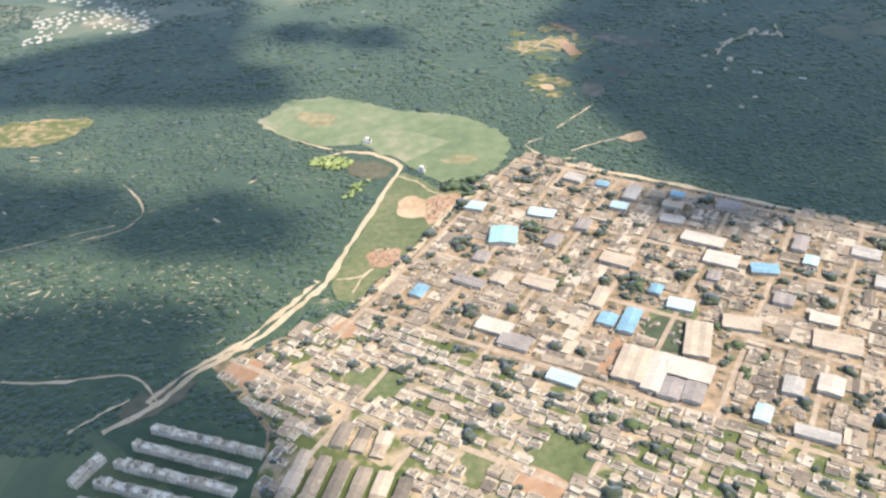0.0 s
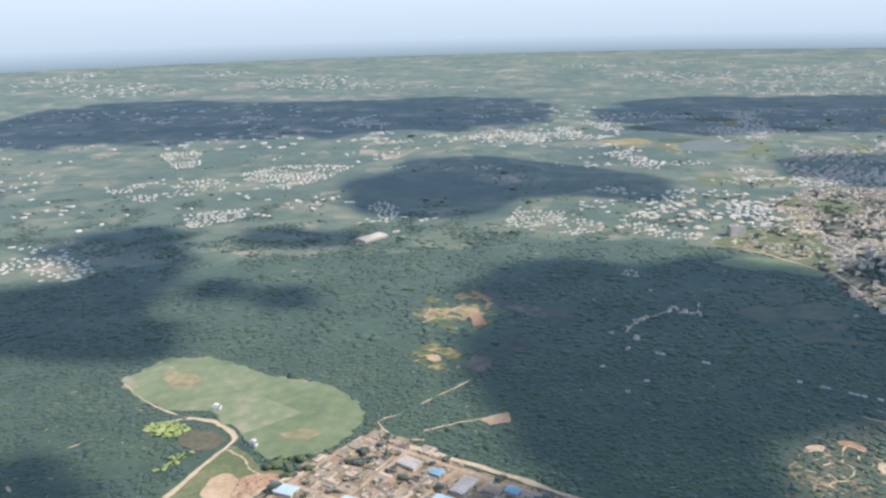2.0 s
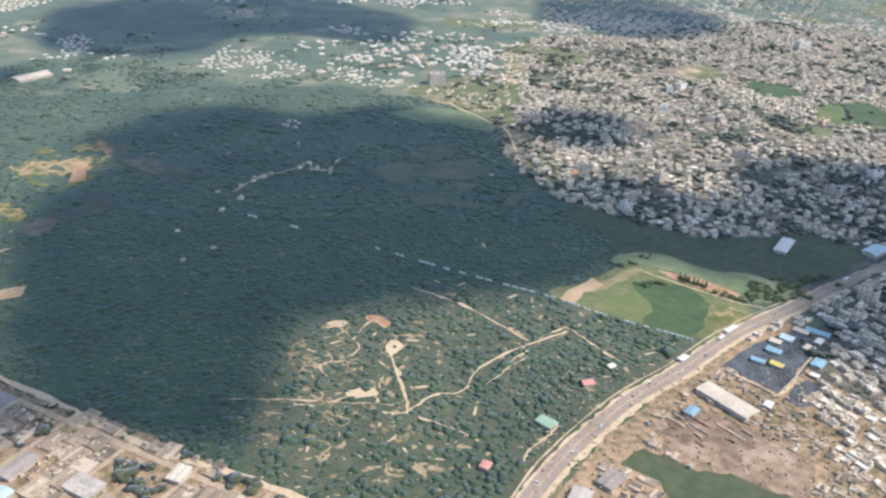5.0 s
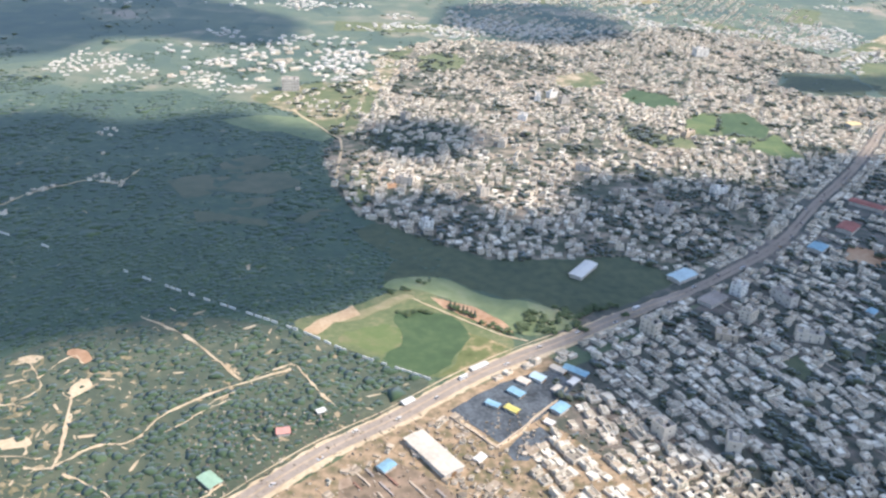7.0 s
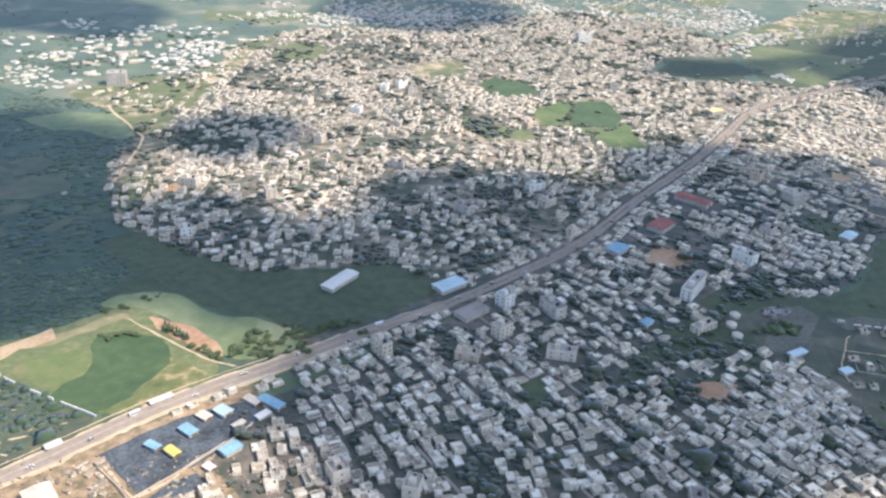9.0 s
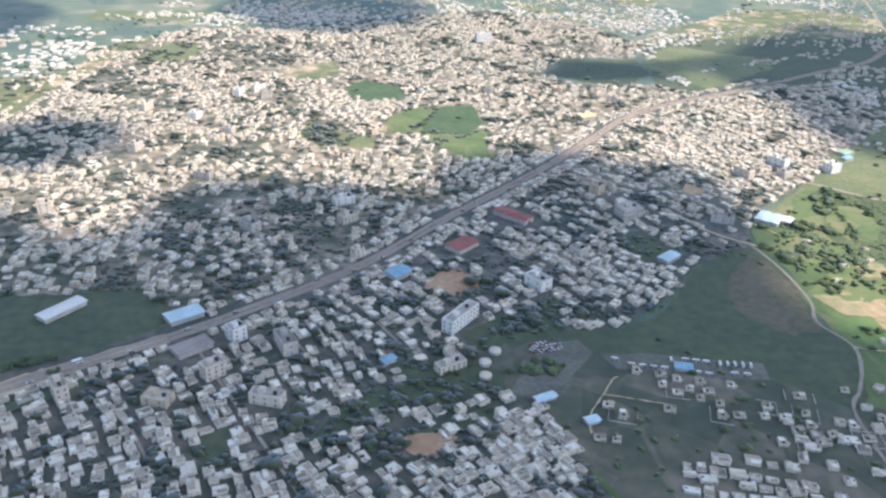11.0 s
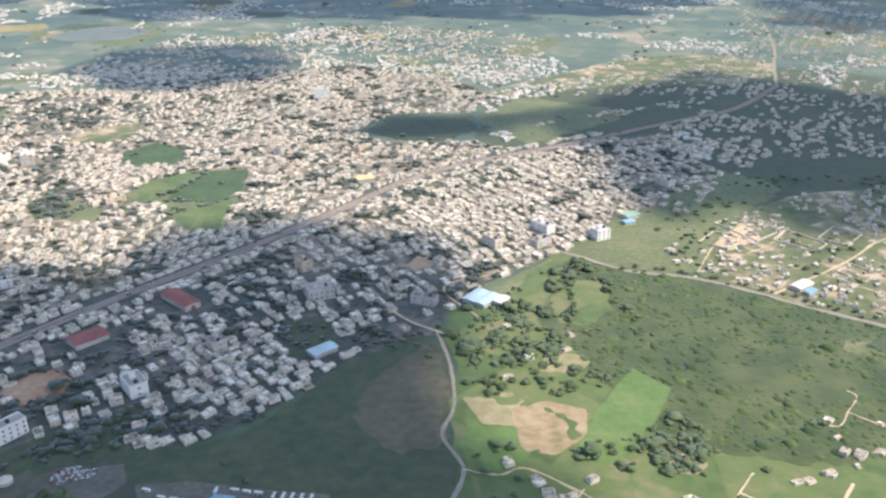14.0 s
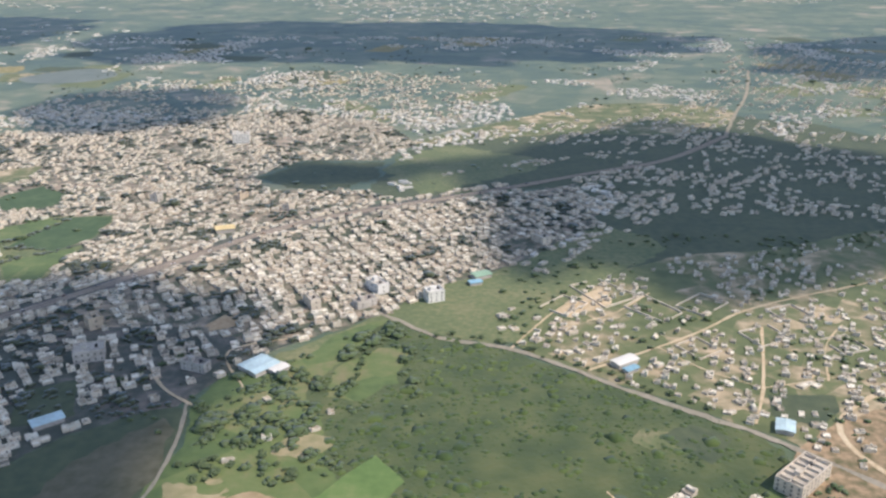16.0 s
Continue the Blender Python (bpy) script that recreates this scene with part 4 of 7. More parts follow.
def streets(poly, ang, gap, width, m, origin=(0, 0), label="dusty town street", z=.21):
    """Straight streets across a district, clipped to it."""
    c, s = math.cos(ang), math.sin(ang)
    lines = []
    for i in range(-60, 61):
        ox, oy = origin[0] - s * gap * i, origin[1] + c * gap * i
        t = np.arange(-400, 400, 3.0)
        ok = inside(poly, ox + c * t, oy + s * t) & ~near_line(hw_line, ox + c * t, oy + s * t, 8)
        runs = np.flatnonzero(np.diff(np.concatenate([[0], ok.astype(int), [0]])))
        for a, b in zip(runs[::2], runs[1::2]):
            if b - a > 3:
                ends = [(ox + c * t[a], oy + s * t[a]), (ox + c * t[b - 1], oy + s * t[b - 1])]
                ribbon("street", ends, width, z, m, label, "street", n=3)
                lines.append((ends, width / 2 + 1.4))
    return lines

# ---------------------------------------------------------------- houses
def flat_house(seed, storeys=2, windows=True):
    """A flat-roofed plastered house with a roof terrace and an upper room, unit footprint, one unit high: slots wall, roof, window, tank."""
    r = np.random.default_rng(seed)
    g = Geo()

    def storey_block(x0, x1, y0, y1, z0, z1, rim):
        """Walls up to a parapet round a sunken roof."""
        t = .045
        o, n = [(x0, y0), (x1, y0), (x1, y1), (x0, y1)], [(x0 + t, y0 + t), (x1 - t, y0 + t), (x1 - t, y1 - t), (x0 + t, y1 - t)]
        v = [(x, y, z0) for x, y in o] + [(x, y, z1) for x, y in o] + [(x, y, z1) for x, y in n] + [(x, y, z1 - rim) for x, y in n]
        f = [(a + i, a + (i + 1) % 4, a + 4 + (i + 1) % 4, a + 4 + i) for a in (0, 4, 8) for i in range(4)]
        g.add((v, f), 0)
        g.add(([(x, y, z1 - rim + .004) for x, y in n], [(0, 1, 2, 3)]), 1)

    top = r.uniform(.62, .8)
    storey_block(-.5, .5, -.5, .5, 0, top, .07)
    a = r.uniform(-.12, .22)
    if r.random() < .5:
        box = (-.5 + .012, a, -.5 + .012, .5 - .012)
    else:
        box = (-.5 + .012, .5 - .012, -.5 + .012, a)
    if r.random() < .72:
        storey_block(*box, top - .066, 1.0, .06)
        sx, sy, z = box[0] + .17, box[2] + .18, .94
    else:
        sx, sy, z = r.choice([-.27, .27]), r.choice([-.27, .27]), top - .07
    g.add(box_geo(sx - .14, sx + .14, sy - .15, sy + .15, z, z + r.uniform(.2, .32)), 0)
    tx, ty = r.uniform(.26, .4), r.uniform(-.38, .38)
    g.add(box_geo(tx - .07, tx + .07, ty - .07, ty + .07, top - .07, top + .08), 3)
    if r.random() < .6:
        u = r.uniform(-.4, 0)
        g.add(box_geo(.5, .6, u, u + .4, .36, .41, True), 0)
        g.add(box_geo(.5, .6, u, u + .4, top - .1, top - .05, True), 0)
    if r.random() < .6:
        g.add(box_geo(-.3, .3, -.58, -.5, .38, .42, True), 0)
    if windows:
        for s in range(storeys):
            z0 = (s + .3) / storeys * top
            z1 = z0 + .36 / storeys * top
            for u in (-.27, .24):
                for k in range(4):
                    w = r.uniform(.05, .085)
                    a, b, d = u - w, u + w, .5 + .006
                    quad = [[(a, -d, z0), (b, -d, z0), (b, -d, z1), (a, -d, z1)], [(d, a, z0), (d, b, z0), (d, b, z1), (d, a, z1)], [(b, d, z0), (a, d, z0), (a, d, z1), (b, d, z1)], [(-d, b, z0), (-d, a, z0), (-d, a, z1), (-d, b, z1)]][k]
                    if r.random() < 0.85:
                        g.add((quad, [(0, 1, 2, 3)]), 2)
    return g.tris()


def low_hall(seed):
    """A low workshop whose nearly flat roof is made of strips of sheet, with patches and goods on it: slots wall, roof, window."""
    r = np.random.default_rng(seed)
    g = Geo()
    g.add(box_geo(-.5, .5, -.5, .5, 0, .86), 0)
    k = int(r.integers(1, 4))
    cuts = np.concatenate([[-.53], np.sort(r.uniform(-.3, .3, k - 1)), [.53]])
    for u0, u1 in zip(cuts[:-1], cuts[1:]):
        m, rise = (u0 + u1) / 2, r.uniform(.02, .14)
        z0 = .87 + r.uniform(0, .06)
        v = [(-.52, u0, z0), (.52, u0, z0), (.52, m, z0 + rise), (-.52, m, z0 + rise), (.52, u1, z0), (-.52, u1, z0)]
        v += [(x, y, z - .06) for x, y, z in v]
        g.add((v, [(0, 1, 2, 3), (3, 2, 4, 5), (0, 6, 7, 1), (4, 10, 11, 5), (1, 7, 8, 2), (2, 8, 10, 4), (0, 3, 9, 6), (3, 5, 11, 9)]), 1)
    for _ in range(int(r.integers(1, 4))):
        x, y, w, d = r.uniform(-.35, .35), r.uniform(-.35, .35), r.uniform(.05, .16), r.uniform(.05, .14)
        g.add(box_geo(x - w, x + w, y - d, y + d, .9, r.uniform(1.04, 1.2)), int(r.integers(0, 2)))
    if r.random() < .6:
        x = r.uniform(-.3, .1)
        g.add(box_geo(x, x + .4, -.72, -.53, .5, .56, True), 1)
    for x in (-.25, .25):
        g.add(([(x - .07, -.508, .2), (x + .07, -.508, .2), (x + .07, -.508, .55), (x - .07, -.508, .55)], [(0, 1, 2, 3)]), 2)
    return g.tris()


def gable_house(seed, windows=True):
    """A low house under a sheet roof with eaves: slots wall, roof, window."""
    r = np.random.default_rng(seed)
    g, e, h = Geo(), .06, .84
    v = [(-.5, -.5, 0), (.5, -.5, 0), (.5, .5, 0), (-.5, .5, 0), (-.5, -.5, h), (.5, -.5, h), (.5, .5, h), (-.5, .5, h), (-.5, 0, 1), (.5, 0, 1)]
    g.add((v, [(0, 1, 5, 4), (2, 3, 7, 6), (1, 2, 6, 9, 5), (3, 0, 4, 8, 7)]), 0)
    k = r.uniform(-.1, .1)
    a, b = .5 + e, .56
    zr, ze, th = 1.03, h - .02, .05
    v = [(-a, -b, ze), (a, -b, ze), (a, k * 0, zr), (-a, 0, zr), (a, b, ze), (-a, b, ze)]
    v += [(x, y, z - th) for x, y, z in v]
    g.add((v, [(0, 1, 2, 3), (3, 2, 4, 5), (0, 6, 7, 1), (4, 10, 11, 5), (1, 7, 8, 2), (2, 8, 10, 4), (0, 3, 9, 6), (3, 5, 11, 9)]), 1)
    if windows:
        for x in (-.25, .25):
            for s in (-1, 1):
                d = s * .508
                q = [(x - .08, d, .25), (x + .08, d, .25), (x + .08, d, .55), (x - .08, d, .55)]
                g.add((q if s < 0 else q[::-1], [(0, 1, 2, 3)]), 2)
    return g.tris()


FLAT_NEAR = [flat_house(i, 2 + i % 2) for i in range(8)]
FLAT_FAR = [flat_house(i + 20, 2, False) for i in range(5)]
GABLE = [gable_house(i) for i in range(3)]
SLAB = [flat_house(i + 40, 1) for i in range(2)]
LOW_HALLS = [low_hall(i) for i in range(9)]
HOUSE_MATS = (M_PLASTER, M_ROOF, M_WINDOW, M_TANK)
M_WALL_FAR = material("whitewashed_plaster", [(0.0, (0.30, 0.29, 0.27)), (0.3, (0.52, 0.50, 0.46)), (0.7, (0.66, 0.65, 0.61)), (1.0, (0.54, 0.45, 0.37))], big=0.3, small=1.5, per="island")
FAR_MATS = (M_WALL_FAR, M_WALL_FAR, M_WINDOW, M_TANK)
SHED_MATS = (M_WALL, M_SHEDROOF, M_WINDOW, M_TANK)


def lots(poly, ang, lot, row, street, origin=(0, 0), density=1.0, keep_out=(), lines=(), fill=0.88, clump=0.0, warp=0.0, quarter=0.3, jit=.15, dense=(), gaps=.06, lane=0):
    """House places in back-to-back rows along streets, cut by a cross lane every so far: rows of x, y, width, depth, turn."""
    c, s = math.cos(ang), math.sin(ang)
    P0 = np.asarray(poly)
    u = (P0[:, 0] - origin[0]) * c + (P0[:, 1] - origin[1]) * s
    w = -(P0[:, 0] - origin[0]) * s + (P0[:, 1] - origin[1]) * c
    out = []
    pitch = 2 * row + street
    for j in range(math.floor(w.min() / pitch), math.ceil(w.max() / pitch) + 1):
        for k in (0, 1):
            v0 = j * pitch + street / 2 + row * (k + .5)
            a = u.min() + rng.uniform(0, lot)
            while a < u.max():
                wd = lot * rng.uniform(.75, 1.3)
                if rng.random() < density:
                    out.append((a + wd / 2, v0 + rng.normal(0, jit * row), wd * fill * rng.uniform(.6, 1.05), row * fill * rng.uniform(.55, 1.15)))
                a += wd + (lot * rng.uniform(.3, 1.2) if rng.random() < gaps else 0)
                if lane and (a - 3 * j) % lane < lot * .6:
                    a += lot * .55
    a = np.array(out)
    x, y = origin[0] + a[:, 0] * c - a[:, 1] * s, origin[1] + a[:, 0] * s + a[:, 1] * c
    bend = np.zeros(len(x))
    if warp:
        x, y = x + warp * 3 * value_noise(x, y, .021), y + warp * 3 * value_noise(x + 500, y, .023)
        bend = .35 * warp * value_noise(x, y + 300, .02)
    ok = inside(poly, x, y) & ~near_line(hw_line, x, y, 3.2)
    for p in keep_out:
        ok &= ~inside(p, x, y)
    for line, d in lines:
        ok &= ~near_line(line, x, y, d)
    if clump:
        ok &= value_noise(x, y, .035) * 1.3 + value_noise(x + 90, y, .1) * .9 + rng.uniform(-.45, .45, len(x)) + 2.0 * sum(inside(p, x, y) for p in dense) > -clump
    a, x, y, bend = a[ok], x[ok], y[ok], bend[ok]
    return np.stack([x, y, a[:, 2], a[:, 3], ang + bend + rng.normal(0, .3 * jit, len(x)) + (rng.random(len(x)) < quarter) * math.pi], 1)


def house_rows(l, low, high, z=0.0):
    """Places for heap() from lots, with heights between low and high."""
    n = len(l)
    h = low + (high - low) * rng.random(n) ** 1.6
    return np.stack([l[:, 0], l[:, 1], np.full(n, z), l[:, 2], l[:, 3], h, l[:, 4]], 1)


def turned(rows):
    """Turns a part of the houses across the row."""
    q = rng.random(len(rows)) < .45
    rows[q, 6] += math.pi / 2
    rows[q, 3:5] = rows[q, 4:2:-1]
    return rows


# single landmark buildings
def shed(name, label, x, y, length, width, height, deg, roof_m, wall_m=M_CONCRETE, pitch=0.16, bays=1, category="building"):
    """A hall with a ridged sheet roof: walls, roof slopes and a door."""
    ob = new(name)
    ob.matrix_world = pose(x, y, 0.1, 0, 0, deg)
    tagged(ob, label, category)
    a, eave = length / 2, height
    bw = width / bays
    for i in range(bays):
        y0 = -width / 2 + i * bw
        y1, ym, rise = y0 + bw, y0 + bw / 2, bw * pitch
        v = [(-a, y0, 0), (a, y0, 0), (a, y1, 0), (-a, y1, 0), (-a, y0, eave), (a, y0, eave), (a, y1, eave), (-a, y1, eave), (-a, ym, eave + rise), (a, ym, eave + rise)]
        part("wall", Geo().add((v, [(0, 1, 5, 4), (2, 3, 7, 6), (1, 2, 6, 9, 5), (3, 0, 4, 8, 7)])), wall_m, ob)
        for s in (0, 1):
            e0, e1 = (y0 - .25, ym) if s == 0 else (ym, y1 + .25)
            z0, z1 = (eave - .02, eave + rise + .08) if s == 0 else (eave + rise + .08, eave - .02)
            b = a + .3
            v = [(-b, e0, z0), (b, e0, z0), (b, e1, z1), (-b, e1, z1)]
            v += [(px, py, pz - .12) for px, py, pz in v]
            part("roof", Geo().add((v, [(0, 1, 2, 3), (0, 4, 5, 1), (1, 5, 6, 2), (2, 6, 7, 3), (3, 7, 4, 0), (7, 6, 5, 4)])), roof_m, ob)
    part("door", Geo().add(box_geo(a, a + .06, -.7, .7, 0, min(1.6, height * .7))), M_DOOR, ob)
    return ob


def block(name, label, x, y, length, width, height, deg, wall_m, roof_m, storeys, step=1.5, category="building"):
    """A flat-roofed block with parapet, stair head, tank and rows of windows."""
    ob = new(name)
    ob.matrix_world = pose(x, y, 0.1, 0, 0, deg)
    tagged(ob, label, category)
    a, b = length / 2, width / 2
    part("wall", Geo().add(box_geo(-a, a, -b, b, 0, height)), wall_m, ob)
    g = Geo()
    for q in ((-a, a, -b, -b + .2), (-a, a, b - .2, b), (-a, -a + .2, -b + .2, b - .2), (a - .2, a, -b + .2, b - .2)):
        g.add(box_geo(*q, height, height + .45))
    part("parapet", g, wall_m, ob)
    part("roof", Geo().add(box_geo(-a + .2, a - .2, -b + .2, b - .2, height, height + .05)), roof_m, ob)
    part("stair_head", Geo().add(box_geo(-a * .5, -a * .5 + 1.4, -.7, .7, height + .05, height + 1.3)), wall_m, ob)
    part("water_tank", Geo().add(box_geo(a * .4, a * .4 + .7, -.35, .35, height + .05, height + .8)), M_TANK, ob)
    pane = Geo().add(box_geo(-.22, .22, -.04, .04, 0, .55)).mesh("window", M_WINDOW)
    fl = height / storeys
    for s in range(storeys):
        for n, span, off, turn in ((int(length / step), length, b, 0), (int(width / step), width, a, 90)):
            for i in range(n):
                u = -span / 2 + (i + .5) * span / n
                for sg in (-1, 1):
                    w = part("window", pane, None, ob)
                    w.matrix_local = pose(u if turn == 0 else sg * off, sg * off if turn == 0 else u, s * fl + fl * .35, 0, 0, turn)
    return ob


LANDMARKS = [
    ("teal_hall", "hall with a teal sheet roof", 13, 218, 9, 8, 3, 82, M_TEAL, 1), ("blue_hall", "hall with a bright blue sheet roof", 37.6, 175.4, 4.6, 4.4, 2.2, 60, M_BLUE, 1), ("blue_hall", "long hall with a bright blue sheet roof", 43.2, 174.4, 10, 4, 2.4, 64, M_BLUE, 1),
    ("blue_hall", "hall with a blue sheet roof", 85, 196, 7, 4.6, 2.4, -12, M_BLUE, 2), ("blue_hall", "small hall with a pale blue roof", 23.5, 153, 7.5, 3.6, 2.6, -29, M_PALEBLUE, 1), ("blue_shed", "small shed with a blue sheet roof", -12, 191, 5, 3.5, 2.2, 61, M_BLUE, 1),
    ("blue_shed", "small shed with a blue sheet roof", 53, 188, 4, 3, 2.2, 61, M_BLUE, 1), ("pale_hall", "hall with a pale blue sheet roof", 5, 237, 6, 4.5, 2.6, -20, M_PALEBLUE, 1), ("pale_hall", "hall with a pale blue sheet roof", 26, 231, 8, 4.5, 2.6, -20, M_PALEBLUE, 1),
    ("pale_hall", "hall with a pale blue sheet roof", 51, 234, 5, 4, 2.4, -25, M_PALEBLUE, 1), ("blue_shed", "small shed with a blue sheet roof", 71, 240, 4, 3, 2.2, -28, M_BLUE, 1), ("blue_shed", "shed with a blue sheet roof", 99, 199, 4.5, 3.5, 2.4, 60, M_PALEBLUE, 1),
    ("blue_shed", "small shed with a blue sheet roof", 48, 249, 4, 3, 2.2, -30, M_BLUE, 1), ("factory_hall", "factory hall with a broad tan roof", 40.8, 157.5, 12.5, 7.2, 2.4, 65, M_TAN, 2), ("factory_hall", "narrow factory hall with a tan roof", 46, 154.2, 14, 4.2, 2.4, 63, M_CREAM, 1),
    ("factory_hall", "broad factory hall with a cream roof", 54, 154.5, 10.4, 6.6, 2.5, -27, M_CREAM, 1), ("factory_hall", "grey factory hall beside tan roofs", 48, 148.4, 6.6, 4.9, 2.3, 65, M_BROWNGREY, 1), ("factory_hall", "grey factory hall beside tan roofs", 53, 146.6, 6.4, 4.4, 2.3, 65, M_BROWNGREY, 1), ("factory_hall", "hall with a dusty tan roof", 58.8, 166, 13.5, 6.2, 2.4, 72, M_TAN, 2),
    ("factory_hall", "low hall with a tan roof", 71.5, 172, 9, 5.2, 2.2, -18, M_TAN, 1), ("factory_hall", "low hall with a cream roof", 92.8, 172.5, 6.6, 4, 2.2, -25, M_CREAM, 1), ("factory_hall", "broad low hall with a tan roof", 92.5, 163, 11, 7, 2.2, -24, M_TAN, 3), ("factory_hall", "hall with a dusty tan roof", 124.5, 171.5, 8, 6.5, 2.2, -15, M_TAN, 2),
    ("factory_hall", "hall with a cream roof in a lorry yard", 108, 153.5, 5.4, 5, 2.2, -25, M_CREAM, 1), ("factory_hall", "tan hall beside the lorry yard", 109, 137, 7, 4, 2.4, 62, M_TAN, 1), ("factory_hall", "tan hall beside the lorry yard", 113.5, 136.4, 7, 3.6, 2.4, 62, M_TAN, 1), ("factory_hall", "long cream hall near the wood", 74.5, 201.5, 9, 6, 2.4, -28, M_CREAM, 2),
    ("factory_hall", "hall with a cream roof", 8, 174, 9, 5, 2.4, -28, M_CREAM, 1), ("factory_hall", "hall with a grey roof", 13, 167.5, 8, 5, 2.4, -28, M_BROWNGREY, 1),
    ("factory_hall", "long hall with a cream roof", 72, 212, 12, 5, 2.8, -30, M_CREAM, 1), ("factory_hall", "hall with a cream roof", 45, 203, 9, 5, 2.6, -30, M_TAN, 1),
    ("warehouse", "long white warehouse beside a dark field", 320, 324, 12, 4.2, 2.6, 53, M_WHITE, 1), ("warehouse", "long cream warehouse near the highway", 267.5, 233, 15, 5.2, 2.8, -55, M_CREAM, 1), ("yellow_shed", "small shed with a yellow roof in a nursery", 287.5, 250, 3.2, 1.7, 1.8, -42, M_YELLOW, 1),
    ("blue_shed", "shed with a blue roof in a nursery", 283, 252, 3.2, 1.5, 1.8, -35, M_BLUE, 1), ("blue_shed", "shed with a blue roof", 289.5, 257, 3.8, 2.2, 1.8, -42, M_BLUE, 1), ("blue_shed", "shed with a blue roof", 299.5, 250.5, 4, 2.8, 2, 45, M_BLUE, 1), ("blue_shed", "long shed with a blue roof by the highway", 306.5, 266.5, 6.5, 2.2, 2, -38, M_BLUE, 1),
    ("blue_shed", "shed with a blue roof", 296, 263.5, 3.4, 2.6, 2, -40, M_PALEBLUE, 1), ("blue_shed", "small shed with a blue roof", 257, 229, 3.4, 2.4, 2, 45, M_BLUE, 1), ("pink_house", "small house with a pink roof among trees", 233, 241, 2.8, 2, 1.8, 10, M_PINK, 1), ("pink_house", "small pink roofed hut at the edge of the grove", 203, 209, 2.2, 2, 1.6, 60, M_PINK, 1), ("white_hut", "small white hut among dark trees", 241, 249, 1.8, 1.2, 1.4, 30, M_WHITE, 1), ("green_house", "small house with a pale green roof", 219.5, 224.5, 4.4, 3, 1.8, -45, M_GREENROOF, 1),
    ("red_hall", "hall with a dull red sheet roof", 447, 384, 13, 5, 3.2, -44, M_RED, 1), ("red_hall", "hall with a dark red roof", 428, 362, 9, 6, 3, 45, M_RED, 1), ("pale_hall", "broad hall with white and pale blue roof", 534.5, 382.5, 8, 7.5, 2.6, 52, M_PALEBLUE, 2), ("white_hall", "white sheet hall beside the pale roof", 540, 381, 4.6, 3.4, 2.4, 52, M_WHITE, 1),
    ("blue_hall", "hall with a bright blue roof by the highway", 408, 344, 6.5, 5, 3, 45, M_BLUE, 1), ("pale_hall", "hall with a pale blue roof by the highway", 352, 321, 9, 5, 2.8, 35, M_PALEBLUE, 1), ("grey_hall", "long grey hall by the highway", 357, 306, 9, 5, 2.6, 38, M_BROWNGREY, 2), ("green_hall", "hall with a pale green roof", 594, 448, 6, 4, 2.6, 30, M_GREENROOF, 1),
    ("blue_shed", "shed with a blue roof", 592, 442, 4, 2.6, 2, 20, M_BLUE, 1), ("white_hall", "hall with a white roof beside the road", 632, 388, 7, 3.4, 2.6, 35, M_WHITE, 1), ("blue_shed", "shed with a blue roof beside the road", 633, 384, 4, 2, 2, 35, M_BLUE, 1), ("blue_shed", "shed with a pale blue roof", 664, 357, 5, 4, 2.2, 70, M_PALEBLUE, 1),
    ("white_hall", "large cream hall on the far plain", -17, 519, 19, 9, 2.6, 52, M_CREAM, 1), ("blue_shed", "shed with a blue roof in a yard", 477, 296, 4, 2.4, 2, -12, M_BLUE, 1), ("blue_shed", "blue sheet canopy beside a parking ground", 441, 284.5, 5, 2, 1.6, 25, M_PALEBLUE, 1), ("blue_shed", "small blue roofed shed", 450, 276, 3, 2, 1.8, 20, M_PALEBLUE, 1),
    ("white_shed", "small white shed beside plant nets", 296, 245, 2, 1.4, 1.6, -40, M_WHITE, 1), ("white_shed", "small white shed behind the warehouse", 278, 232, 2.4, 1.6, 1.6, 45, M_WHITE, 1), ("cream_shed", "cream roofed shed beside a nursery", 292, 262, 2.8, 2, 1.6, -40, M_CREAM, 1), ("cream_shed", "cream roofed shed by the highway", 302, 267.5, 4, 1.8, 1.6, -40, M_CREAM, 1), ("white_shed", "small white shed beside a nursery", 305, 262, 3, 1.6, 1.6, 45, M_WHITE, 1), ("cream_shed", "narrow cream roofed shed beside a nursery", 300, 259, 2.6, 1.2, 1.4, 45, M_CREAM, 1), ("white_shed", "white roadside shelter by the highway", 281, 268.5, 5, 1.2, 1.6, 36, M_WHITE, 1), ("white_shed", "white roadside shelter by the highway", 262, 253, 3, 1.4, 1.6, 38, M_WHITE, 1), ("grey_hall", "pale grey roofed workshop in the yards", 222.5, 198, 6.5, 4.2, 2, 62, M_CONCRETE, 1), ("grey_hall", "grey workshop in the yards", 231, 204, 6, 4, 2, 45, M_BROWNGREY, 1),
    ("pale_hall", "hall with a pale roof at the field edge", 491, 354, 7, 3.6, 2.4, 40, M_PALEBLUE, 1), ("ochre_hall", "hall with an orange roof", 495, 492, 7, 5, 3, 20, M_OCHRE, 1), ("blue_shed", "shed with a blue roof", 405, 300, 3.4, 2.2, 2, 40, M_BLUE, 1),
]
for nm, lb, x, y, ln, wd, ht, dg, rm, bays in LANDMARKS:
    shed(nm, lb, x, y, ln, wd, ht * .55, dg, rm, pitch=.05, bays=bays)
hall_rng = np.random.default_rng(31)
HALL_KINDS = (("tan_hall", "low hall with a dusty tan roof among old houses", M_TAN), ("cream_hall", "low hall with a cream sheet roof among old houses", M_CREAM), ("grey_hall", "low hall with a grey sheet roof among old houses", M_BROWNGREY), ("pale_blue_hall", "low hall with a pale blue roof among old houses", M_PALEBLUE), ("concrete_hall", "low hall with a weathered concrete roof", M_CONCRETE))
